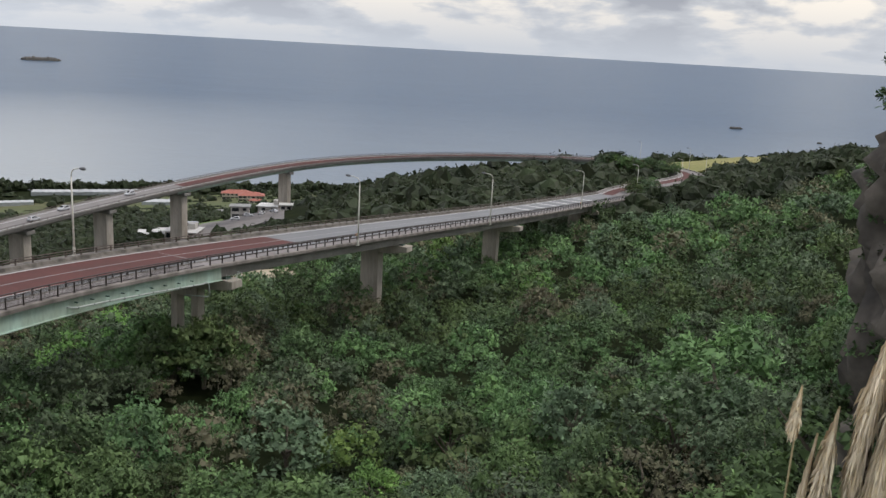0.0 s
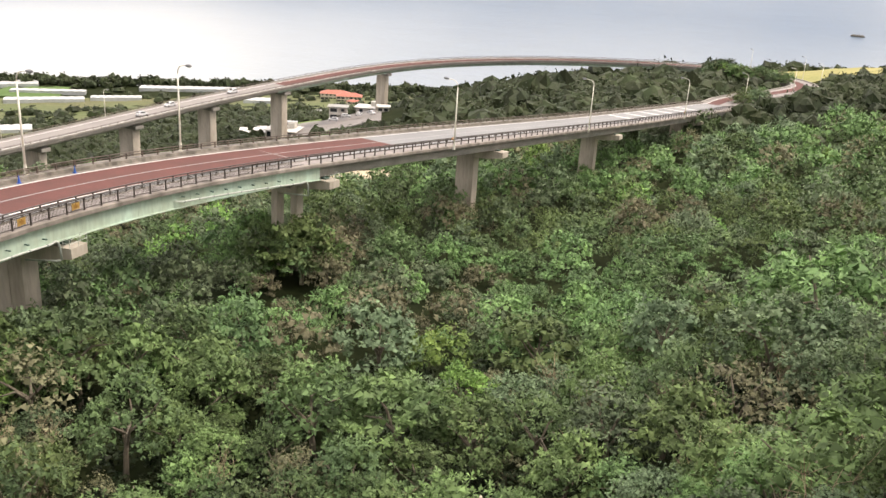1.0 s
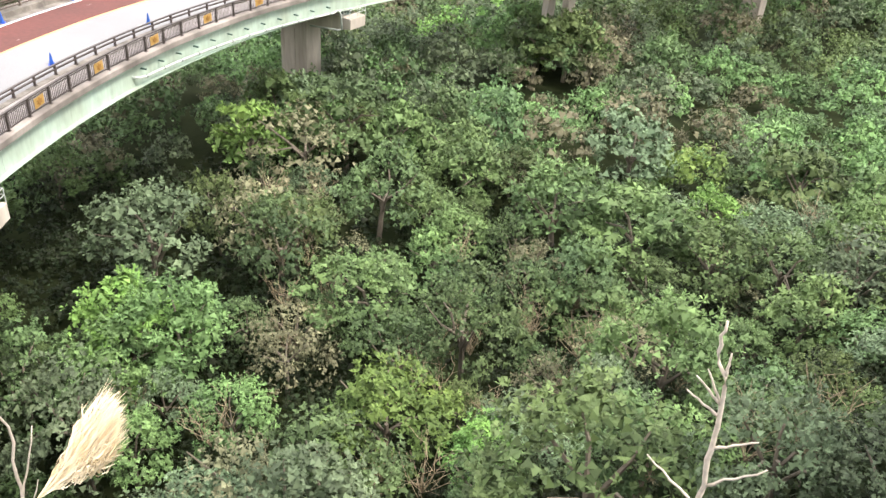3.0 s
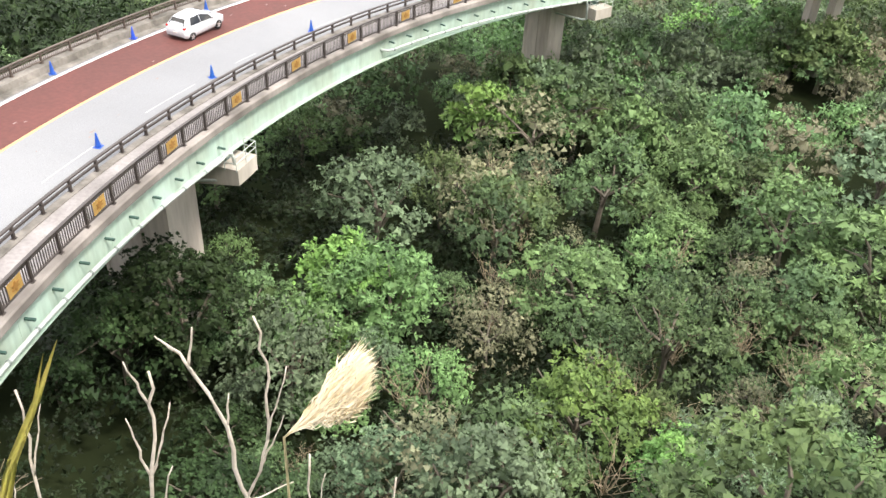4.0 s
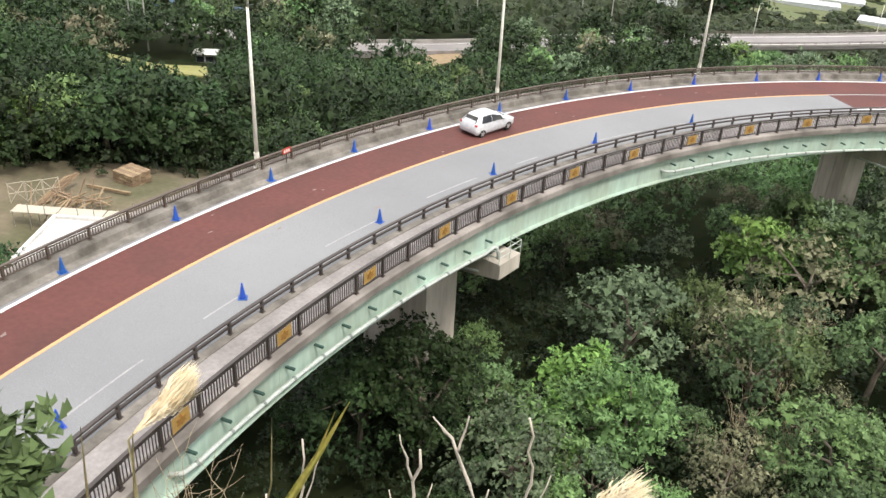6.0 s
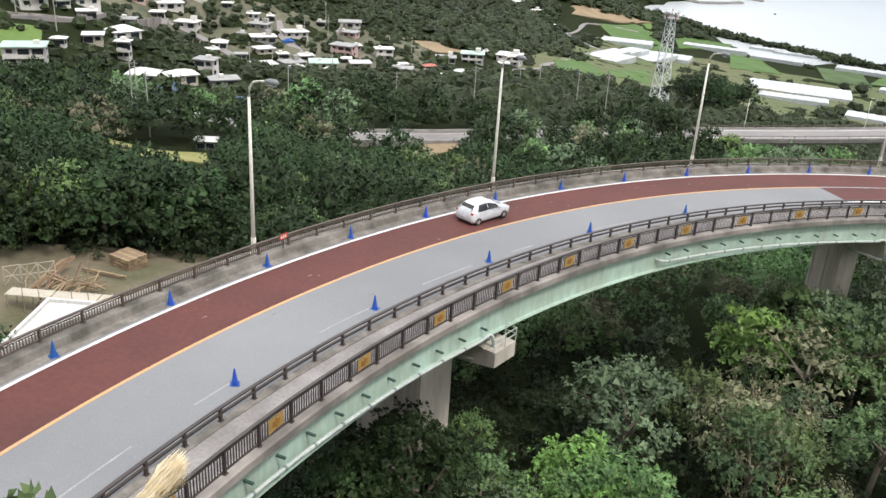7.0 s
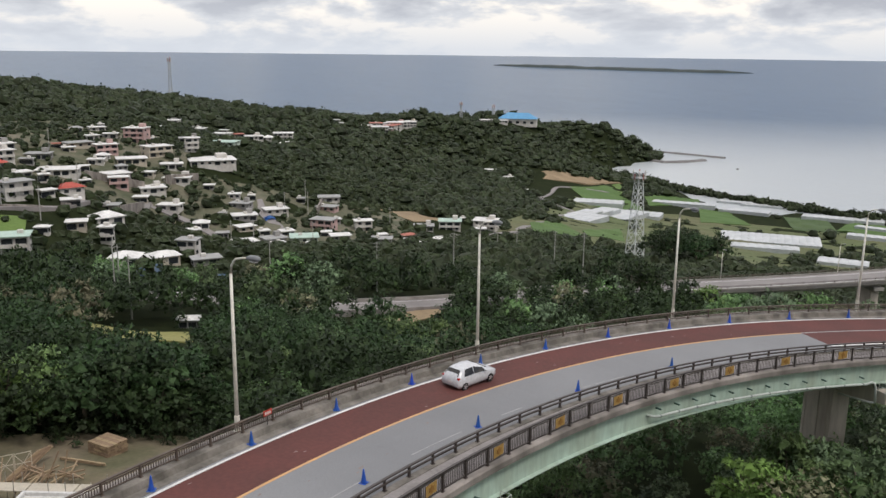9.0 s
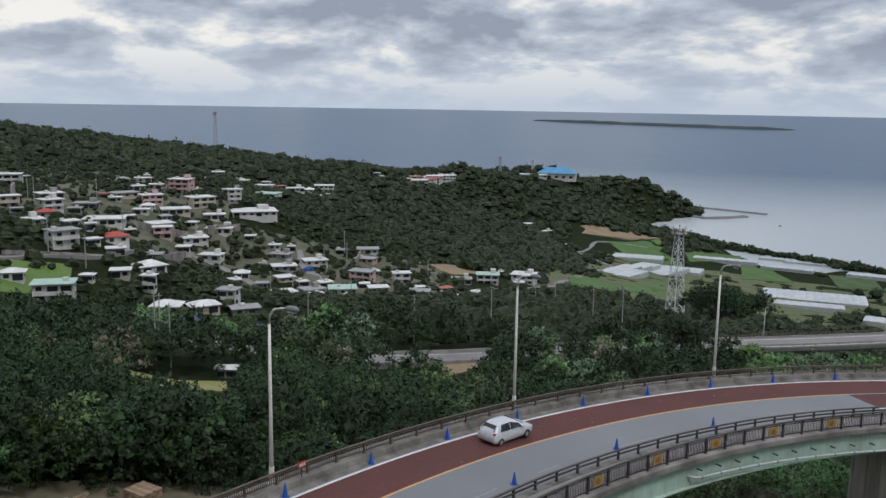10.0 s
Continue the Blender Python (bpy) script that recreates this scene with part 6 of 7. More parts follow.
# ---- fields and greenhouses on the coastal plain ----
FIELD_MATS = [mat("field_green", (0.085, 0.15, 0.035), 0.95, col2=(0.06, 0.115, 0.03), scale=0.02, fine=0.6, coords="Position", stretch=(1, 5, 1)), mat("field_pale", (0.13, 0.17, 0.06), 0.95, col2=(0.16, 0.14, 0.07), scale=0.02, fine=0.5, coords="Position"),
              mat("field_bush", (0.05, 0.085, 0.03), 0.95, col2=(0.07, 0.11, 0.035), scale=0.04, fine=0.4, coords="Position")]
PLAIN = mat("coastal_plain", (0.085, 0.12, 0.04), 0.95, col2=(0.12, 0.115, 0.055), scale=0.012, fine=0.25, coords="Position")
ground_patch("coastal_plain", [polar(56, 500).xy, polar(4, 540).xy, polar(2, 862).xy, polar(50, 862).xy], PLAIN, "patchwork of weeds and tilled earth behind the shore", "plain", 0.4, 60)
FIELDS = [((-389, 302), (-452, 344), (-491, 398), (-414, 362), 0), ((-419, 366), (-446, 384), (-479, 449), (-414, 393), 0), ((-582, 533), (-690, 575), (-694, 633), (-598, 590), 0), ((-612, 610), (-673, 659), (-629, 698), (-605, 672), 0),
          ((-528, 590), (-589, 654), (-557, 660), (-500, 622), 0), ((-470, 640), (-520, 690), (-490, 712), (-440, 660), 2), ((-400, 680), (-450, 670), (-470, 720), (-420, 740), 0)]
for a, b, c, d, k in FIELDS:
    ground_patch("field", (a, b, c, d), FIELD_MATS[k], "flat green crop field near the sea", "field", 0.8, 14)
    cx, cy = (a[0] + c[0]) / 2, (a[1] + c[1]) / 2
    KEEP_CLEAR.append((cx, cy, 34))
    u = Vector((cx, cy)).normalized()
    KEEP_CLEAR.append((cx - u.x * 30, cy - u.y * 30, 26))
ground_patch("bare_field", [(-716, 560), (-744, 596), (-712, 648), (-700, 608)], SOIL, "tilled brown field near the beach", "field", 1.0, 14)
FILM = mat("greenhouse_film", (0.6, 0.61, 0.61), 0.35, col2=(0.4, 0.42, 0.42), scale=0.12, fine=1.0)
FILM_SIDE = mat("greenhouse_side", (0.46, 0.49, 0.49), 0.4, scale=0.2)


def greenhouse(x, y, w, d, turn, spans, h=3.0):
    """Arched film tunnels side by side; d is their length."""
    z = ground_z(x, y) + 0.5
    t = empty("greenhouse", (x, y, z), label="white film greenhouse with arched spans on the plain", category="greenhouse", group="greenhouses")
    t.matrix_world = Matrix.Translation((x, y, z)) @ Matrix.Rotation(turn, 4, "Z")
    sw = w / spans
    for k in range(spans):
        x0 = -w / 2 + k * sw
        verts, faces = [], []
        n = 7
        for yy in (-d / 2, d / 2):
            for i in range(n):
                u = i / (n - 1)
                verts.append((x0 + u * sw * 0.99, yy, h * 0.9 + h * 0.1 * math.sin(math.pi * u)))
        for i in range(n - 1):
            faces.append((i, i + 1, n + i + 1, n + i))
        m = len(verts)
        verts += [(vx, vy, vz - 0.12) for vx, vy, vz in verts]
        faces += [tuple(m + q for q in f[::-1]) for f in faces]
        mesh_ob("span", verts, faces, FILM, t)
    for yy in (-d / 2, d / 2 - 0.1):
        bm = bmesh.new()
        box(bm, -w / 2, w / 2, yy, yy + 0.1, -1.5, h * 0.91)
        part("end_wall", bm, FILM_SIDE, t)
    for xx in (-w / 2, w / 2 - 0.1):
        bm = bmesh.new()
        box(bm, xx, xx + 0.1, -d / 2, d / 2, -1.5, h * 0.9)
        part("side_wall", bm, FILM_SIDE, t)
    u = Vector((x, y)).normalized()
    for back in (0, 14, 30):
        KEEP_CLEAR.append((x - u.x * back, y - u.y * back, max(w, d) * 0.5 + 4))


# x, y, width, length, turn, spans
GREENHOUSES = [(-634, 556, 60, 22, 0.73, 10), (-528, 452, 16, 44, 0.35, 3), (-542, 476, 16, 44, 0.35, 3), (-556, 496, 18, 46, 0.35, 4), (-508, 446, 14, 32, 0.35, 3), (-548, 522, 18, 46, 0.35, 4), (-560, 546, 40, 24, 0.63, 7),
               (-605, 650, 60, 14, 0.63, 8)]
GREENHOUSES_B = [(-598, 716, 34, 12, 0.53, 6), (-572, 726, 40, 14, 0.53, 7), (-552, 676, 46, 16, 0.53, 8), (-436, 566, 74, 36, 0.68, 14), (-398, 512, 46, 14, 0.68, 8), (-488, 712, 44, 16, 0.53, 7), (-400, 664, 60, 12, 0.5, 9),
                 (-352, 690, 40, 10, 0.45, 7), (-420, 704, 60, 9, 0.33, 8), (-466, 742, 26, 40, 0.5, 5)]
GREENHOUSES_C = [(-338, 762, 50, 14, 0.33, 8), (-300, 770, 46, 14, 0.33, 8), (-258, 776, 46, 14, 0.23, 8), (-330, 502, 30, 16, 0.53, 5), (-230, 700, 30, 14, 0.23, 5)]
for row in GREENHOUSES + GREENHOUSES_B + GREENHOUSES_C:
    greenhouse(*row)

# ---- the shore: beach, jetties, island and rocks ----
ROCK_DARK = mat("dark_rock", (0.16, 0.145, 0.125), 0.9, col2=(0.08, 0.075, 0.065), scale=0.3, fine=3, bump=0.5, coords="Position")
JETTY = mat("jetty_stone", (0.21, 0.20, 0.19), 0.9, col2=(0.13, 0.125, 0.12), scale=0.05, fine=0.5, coords="Position")


def jetty(points, w, label):
    verts, faces = [], []
    for i, (b, d) in enumerate(points):
        p = polar(b, d)
        q0, q1 = polar(*points[max(i - 1, 0)]), polar(*points[min(i + 1, len(points) - 1)])
        t = (q1 - q0).normalized()
        n = Vector((-t.y, t.x, 0))
        for o, z in ((-w, -1), (-w * 0.5, 2.4), (w * 0.5, 2.4), (w, -1)):
            verts.append(p + n * o + Vector((0, 0, z + 0.4 * math.sin(i * 2.3 + o))))
    for i in range(len(points) - 1):
        for k in range(3):
            faces.append((4 * i + k, 4 * i + k + 1, 4 * i + k + 5, 4 * i + k + 4))
    faces += [(0, 3, 2, 1), tuple(len(verts) - 4 + k for k in range(4))]
    tagged(mesh_ob("jetty", verts, faces, JETTY), label, "jetty", group="jetties")


jetty([(45.4, 1400), (44.7, 1382), (43.4, 1364), (42.0, 1350), (40.7, 1336)], 6, "long grey stone jetty reaching into the sea")
jetty([(47.6, 1330), (46.7, 1308), (45.7, 1284), (45.1, 1268), (44.3, 1252), (43.4, 1262), (42.5, 1282), (41.9, 1296)], 7, "curved stone jetty around a small harbour")
tagged(mesh_ob("beach", [(*polar(b, d).xy, z) for b in (50.5, 49.0, 47.5) for d, z in ((1090, 2.6), (1130, 1.4), (1175, -0.4))], [(i * 3 + k, i * 3 + k + 1, i * 3 + k + 4, i * 3 + k + 3) for i in range(2) for k in range(2)], SAND), "small pale sand beach in the bay", "beach", kind="structure")
KEEP_CLEAR += [(*polar(49, 1120).xy, 30), (*polar(48.6, 1090).xy, 24)]


def sea_height(d):
    return 0.0 if d < 1600 else (d - 1600) / (4900 - 1600) * (EYE - 4900 * math.tan(radians(0.37)))


def low_island(b0, d0, b1, d1, h, wide, material, name, label, seed):
    p0, p1 = polar(b0, d0), polar(b1, d1)
    n = 60
    verts, faces = [], []
    t = (p1 - p0).normalized()
    nn = Vector((-t.y, t.x, 0))
    for i in range(n + 1):
        u = i / n
        c = p0.lerp(p1, u)
        z0 = sea_height(c.length)
        e = min(1, 7 * u, 7 * (1 - u)) ** 0.6
        top = h * e * (0.75 + 0.35 * noise.noise(Vector((u * 14, seed, 0)))) + 0.3
        for o, z in ((-wide, -6), (-wide * 0.8, top * 0.75), (0, top), (wide * 0.8, top * 0.75), (wide, -6)):
            verts.append(c + nn * o * max(e, 0.1) + Vector((0, 0, z0 + z)))
    for i in range(n):
        for k in range(4):
            faces.append((5 * i + k, 5 * i + k + 1, 5 * i + k + 6, 5 * i + k + 5))
    tagged(mesh_ob(name, verts, faces, material), label, "island")


ISLAND_GREEN = mat("island_scrub", (0.048, 0.064, 0.062), 0.9, col2=(0.07, 0.082, 0.078), scale=0.01, fine=0.1, coords="Position")
low_island(55.4, 3960, 39.4, 3650, 12, 60, ISLAND_GREEN, "island", "long low wooded island on the horizon", 3.0)
low_island(25.9, 2790, 23.7, 2790, 12, 20, ROCK_DARK, "rock_islet", "low dark rock islet in the sea", 5.0)
low_island(-17.5, 1940, -18.3, 1940, 5, 8, ROCK_DARK, "rock_islet", "small dark rock in the sea", 7.0)
low_island(-22.6, 1800, -22.9, 1800, 3, 5, ROCK_DARK, "rock_islet", "tiny dark rock in the sea", 8.0)
low_island(39.95, 1215, 39.8, 1215, 1.6, 2, ROCK_DARK, "rock_islet", "tiny dark rock off the beach", 9.0)


# ---- the foreground: rock, dry branches and plume grass on the slope under the camera ----
def build_rock():
    b, d = -35.7, 27.0
    c = polar(b, d)
    bm = bmesh.new()
    bmesh.ops.create_icosphere(bm, subdivisions=6, radius=1.0)
    for v in bm.verts:
        p = v.co.copy()
        k = 1 + 0.25 * noise.noise(p * 1.7) + 0.25 * noise.noise(Vector((p.x, p.y, p.z * 3)) * 4.5 + Vector((3, 1, 2))) + 0.16 * noise.noise(Vector((p.x, p.y, p.z * 3)) * 11) + 0.08 * noise.noise(Vector((p.x, p.y, p.z * 3)) * 27)
        ledge = 0.05 * math.sin(p.z * 26 + 3 * noise.noise(p * 2))
        wide = 3.6 * (k + ledge) * (1.0 if p.z < 0 else 1 + 0.25 * p.z)
        flat = math.hypot(p.x, p.y) + 1e-6
        blunt = max(0.0, 1 - p.z ** 4) ** 0.25 / flat
        v.co = Vector((p.x * blunt * wide, p.y * blunt * wide, p.z * 15.0))
    bmesh.ops.translate(bm, verts=bm.verts, vec=(c.x, c.y, EYE - 10.5))
    me = bpy.data.meshes.new("rock_tower")
    bm.to_mesh(me)
    bm.free()
    me.materials.append(ROCK_FACE)
    me.polygons.foreach_set("use_smooth", [True] * len(me.polygons))
    tagged(new("rock_tower", me), "tall weathered grey limestone outcrop with clinging plants", "rock")
    g = np.random.default_rng(8)
    for i in range(96):
        a = math.radians(g.uniform(80, 250))
        z = g.uniform(-11, 4.5) if i > 8 else g.uniform(1.5, 5.2)
        r = 3.5 - max(0, z) * 0.2
        m = Matrix.Translation((c.x + math.cos(a) * r, c.y + math.sin(a) * r, EYE + z - 0.5))
        v = leaf_cloud(700 + i % 12, 1.0, 1.5, 12, 9, 6, 0.17, 0.06, 0.36)
        t = empty("shrub", m.translation, label="dark green shrub clinging to the rock", category="shrub", group="shrubs on the rock")
        ob = new("foliage", quads_mesh("foliage", v, LEAF_DEEP))
        ob.parent = t
        bm = bmesh.new()
        tube(bm, [(0, 0, -0.5), (0.05, 0, 0.2), (0.1, 0.05, 0.7)], [0.05, 0.04, 0.015], 5)
        part("stem", bm, BARK, t)


ROCK_FACE = mat("limestone_face", (0.21, 0.185, 0.155), 0.95, col2=(0.06, 0.055, 0.05), scale=0.6, fine=5, bump=1.0, coords="Position", contrast=0.16)
build_rock()
DEAD_WOOD = mat("bleached_wood", (0.62, 0.56, 0.48), 0.85, col2=(0.42, 0.36, 0.29), scale=6, fine=40, bump=0.3)
PLUME = mat("cream_plume", (0.84, 0.74, 0.54), 0.8, col2=(0.74, 0.62, 0.42), scale=8, fine=60, island=0.12)
STRAW = mat("straw_stem", (0.5, 0.43, 0.24), 0.7, scale=8)
BLADE = mat("yellow_green_blade", (0.5, 0.52, 0.12), 0.5, col2=(0.62, 0.52, 0.16), scale=4)


def at_view(b, el, d, eye=(0, 0)):
    """A point d metres off horizontally from a standing place, at a bearing and an angle of height."""
    p = polar(b, d)
    return Vector((p.x + eye[0], p.y + eye[1], EYE + d * math.tan(radians(el))))


def crooked(bm, a, b, r0, r1, g, bend=0.05, n=6):
    pts = []
    ln = (b - a).length
    for i in range(n + 1):
        u = i / n
        j = Vector((g.uniform(-1, 1), g.uniform(-1, 1), g.uniform(-1, 1))) * bend * ln * (0 if i in (0, n) else 1)
        pts.append(a.lerp(b, u) + j)
    tube(bm, pts, [(r0 + (r1 - r0) * i / n) * (1.12 if i % 2 else 0.95) for i in range(n + 1)], 5)
    return pts


def rooted(p):
    """The place on the slope under a point."""
    return Vector((p.x, p.y, ground_z(p.x, p.y) - 0.15))


def dead_branch(stem, twigs, radius, seed, label):
    """stem: points from foot to tip; twigs: (place along the stem, end point)."""
    g = random.Random(seed)
    stem = [rooted(stem[0])] + stem
    twigs = [(0.25 + 0.75 * f, e) if len(stem) < 5 else (0.2 + 0.8 * f, e) for f, e in twigs]
    t = empty("dead_branch", stem[0], label=label, category="branch", group="bare branches")
    off = -stem[0]
    bm = bmesh.new()
    n = len(stem) - 1
    fine = []
    for i in range(n):
        for k in range(4):
            u = k / 4
            j = Vector((g.uniform(-1, 1), g.uniform(-1, 1), g.uniform(-1, 1))) * 0.012
            fine.append(stem[i].lerp(stem[i + 1], u) + off + (j if i + k else Vector()))
    fine.append(stem[-1] + off)
    tube(bm, fine, [radius * (1 - 0.62 * i / len(fine)) * g.uniform(0.9, 1.15) for i in range(len(fine))], 8)
    part("stem", bm, DEAD_WOOD, t, smooth=True)
    for f, end in twigs:
        bm = bmesh.new()
        i = min(int(f * (len(fine) - 1)), len(fine) - 2)
        crooked(bm, fine[i], end + off, radius * 0.5, radius * 0.22, g, 0.02)
        part("twig", bm, DEAD_WOOD, t, smooth=True)
    return t


D1 = 2.3


def low_view(b, el, d):
    return at_view(b - 2.0, el - 0.8, d)


dead_branch([low_view(64.5, -54, D1), low_view(64.3, -49.8, D1), low_view(62.9, -45.5, D1), low_view(62.2, -41.5, D1)], [(0.55, low_view(64.8, -44.0, D1)), (0.6, low_view(61.0, -43.6, D1)), (0.85, low_view(64.0, -40.6, D1)), (0.35, low_view(61.8, -47.4, D1))], 0.0115, 1, "bleached bare branch on the slope")
dead_branch([low_view(55.4, -54, D1), low_view(55.5, -50.4, D1), low_view(56.8, -45.6, D1), low_view(59.0, -41.6, D1), low_view(60.3, -40.2, D1)], [(0.8, low_view(58.2, -39.2, D1)), (0.95, low_view(61.2, -39.4, D1)), (0.5, low_view(56.0, -43.6, D1))], 0.0115, 2, "forked bleached bare branch on the slope")
dead_branch([low_view(56.5, -54, D1), low_view(55.6, -50.4, D1), low_view(53.0, -46.5, D1), low_view(52.6, -43.0, D1), low_view(53.2, -38.9, D1)], [(0.55, low_view(50.8, -42.2, D1)), (0.42, low_view(51.4, -45.3, D1)), (0.3, low_view(51.0, -49.4, D1))], 0.009, 3, "slender bleached bare branch on the slope")
E2 = (0.17, 0.16)
D2 = 2.9
dead_branch([at_view(-2.2, -50, D2, E2), at_view(-2.6, -44.5, D2, E2), at_view(-2.1, -41.5, D2, E2), at_view(-2.2, -39.0, D2, E2), at_view(-0.7, -36.6, D2, E2), at_view(-0.6, -34.6, D2, E2)],
            [(0.35, at_view(-5.6, -40.9, D2, E2)), (0.2, at_view(-6.9, -42.2, D2, E2)), (0.55, at_view(0.4, -38.4, D2, E2)), (0.5, at_view(0.8, -39.4, D2, E2)), (0.7, at_view(-1.6, -36.4, D2, E2)), (0.55, at_view(-0.3, -37.8, D2, E2)), (0.15, at_view(2.4, -44.0, D2, E2))], 0.015, 4, "stout bleached bare branch on the slope")
for b, el, s in ((73.5, -44.6, 11), (47.3, -48.6, 12), (39.0, -50.0, 13), (70.2, -41.5, 14)):
    dead_branch([at_view(b + 0.8, el - 8, D1), at_view(b + 0.4, el - 4, D1), at_view(b, el, D1)], [(0.5, at_view(b - 1.4, el - 1.2, D1))], 0.008, s, "short broken bare branch on the slope")


def plume(base, tip, width, seed, droop, label, hanging=False):
    """A feathery grass plume on its stem: hundreds of thin hairs from a bent spine."""
    g = np.random.default_rng(seed)
    t = empty("plume_grass", base, label=label, category="grass plume", group="plume grasses")
    ax = tip - base
    ln = ax.length
    side = ax.cross(Vector((0, 0, 1))).normalized()
    drop = Vector((0, 0, -1)) * droop * ln
    spine = [Vector() + ax * u + side * width * 0.25 * math.sin(2.2 * u) + drop * u * u for u in np.linspace(0, 1, 9)]
    bm = bmesh.new()
    foot = rooted(base) - base
    thin = 0.45 if hanging else 1.0
    tube(bm, [foot, foot * 0.3 + side * 0.02, Vector(), spine[4] * 0.9], [0.0055 * thin, 0.005 * thin, 0.004 * thin, 0.002 * thin], 6)
    part("stem", bm, STRAW, t, smooth=True)
    quads = []
    out = ax.normalized()
    for i in range(3400):
        u = g.uniform(0, 0.72)
        k = u * 8
        a = spine[int(k)].lerp(spine[min(int(k) + 1, 8)], k - int(k))
        fan = float(np.clip(g.normal() * 0.5, -1.1, 1.1))
        hair = ln * (1 - u) * g.uniform(0.35, 1.0)
        swell = width * fan * (min(1.0, 0.75 + 1.0 * u) if hanging else min(1.0, 0.14 + 2.1 * u))
        thick = Vector((g.normal(), g.normal(), g.normal())) * width * 0.09 * min(1.0, 0.2 + 2 * u)
        mid = a + out * hair * 0.45 + side * swell * 0.9 + thick
        end = a + out * hair * 0.92 + side * swell * g.uniform(0.5, 1.15) + thick * 1.4 + drop * g.uniform(0.2, 1.0) * hair / ln
        w = Vector((g.normal(), g.normal(), g.normal())).cross(out).normalized() * 0.0016
        quads += [a - w, mid - w * 1.4, end, mid + w * 1.4]
    ob = new("panicle", quads_mesh("panicle", np.array([tuple(q) for q in quads]), PLUME, 4))
    ob.parent = t
    return t


plume(at_view(51.6, -47.4, 1.9, (0.065, 0.07)), at_view(43.0, -42.4, 1.9, (0.065, 0.07)), 0.115, 1, 0.05, "cream feathery grass plume bent by the wind")
plume(at_view(83.8, -39.9, 2.4), at_view(77.8, -36.0, 2.4), 0.07, 2, 0.1, "cream feathery grass plume over the slope")
EA = (0.42, 0.22)
for b, top, low, wide, seed in ((-28.3, -14.4, -21.5, 0.1, 3), (-29.6, -14.2, -22.0, 0.1, 4), (-26.2, -19.8, -26.0, 0.1, 5), (-28.0, -17.6, -25.0, 0.09, 6), (-29.2, -18.0, -26.0, 0.1, 8), (-25.2, -21.6, -27.0, 0.03, 9)):
    plume(at_view(b, top, 1.6, EA), at_view(b + 0.5, low, 1.6, EA), wide * 0.65, seed, 0.05, "drooping cream grass plume beside the rock", True)
plume(at_view(-23.9, -19.0, 1.6, EA), at_view(-23.7, -22.2, 1.6, EA), 0.033, 7, 0.05, "small cream grass plume beside the rock", True)


def blade(points, width, material, label):
    points = [rooted(points[0])] + points
    t = empty("grass_blade", points[0], label=label, category="grass blade", group="grass blades")
    bm = bmesh.new()
    rows = []
    n = 12
    for i in range(n + 1):
        u = i / n * (len(points) - 1)
        k = min(int(u), len(points) - 2)
        p = points[k].lerp(points[k + 1], u - k) - points[0]
        d = (points[k + 1] - points[k]).normalized()
        s = d.cross((points[k] - Vector((0, 0, EYE))).normalized()).normalized()
        w = width * (1 - (i / n) ** 2.2) + 0.001
        fold = s.cross(d) * w * 0.35
        rows.append([bm.verts.new(p + s * w + fold), bm.verts.new(p), bm.verts.new(p - s * w + fold)])
    for a, b in zip(rows, rows[1:]):
        for k in range(2):
            bm.faces.new((a[k], a[k + 1], b[k + 1], b[k]))
    bmesh.ops.solidify(bm, geom=bm.faces[:], thickness=0.0012)
    part("leaf", bm, material, t, smooth=True)


blade([at_view(75.0, -49.5, 2.2), at_view(72.0, -45.5, 2.2), at_view(68.6, -42.2, 2.2), at_view(66.2, -39.3, 2.2)], 0.019, BLADE, "yellowed long grass blade on the slope")
blade([at_view(75.6, -49.5, 2.2), at_view(72.6, -46.0, 2.2), at_view(69.6, -43.4, 2.2), at_view(67.4, -39.9, 2.2)], 0.013, BLADE, "yellowed long grass blade on the slope")
blade([at_view(85.0, -47.0, 2.2), at_view(84.0, -43.0, 2.2), at_view(83.4, -39.5, 2.2)], 0.006, STRAW, "dry straw-coloured grass blade on the slope")
blade([at_view(88.0, -46.0, 2.2), at_view(87.4, -42.0, 2.2), at_view(87.0, -38.5, 2.2)], 0.005, STRAW, "dry straw-coloured grass blade on the slope")
blade([at_view(74.6, -47.5, 2.2), at_view(73.0, -44.0, 2.2), at_view(72.6, -40.0, 2.2)], 0.0035, STRAW, "dry straw-coloured grass blade on the slope")


def slope_shrub(p, seed, r, label, material):
    t = empty("shrub", p, label=label, category="shrub", group="shrubs on the slope")
    ob = new("foliage", quads_mesh("foliage", leaf_cloud(seed, r, r * 1.6, 16, 10, 6, 0.085, 0.034, r * 0.34, 12), material))
    ob.parent = t
    bm = bmesh.new()
    tube(bm, [rooted(p) - p, (0.03, 0.02, 0.1), (0, 0.06, r)], [0.02, 0.016, 0.008], 6)
    part("stem", bm, BARK, t)


slope_shrub(at_view(96.0, -43.0, 3.4), 801, 0.45, "leafy green shrub at the edge of the slope", LEAF_NEAR)
slope_shrub(at_view(97.5, -42.5, 3.6), 802, 0.42, "leafy green shrub at the edge of the slope", LEAF_NEAR)


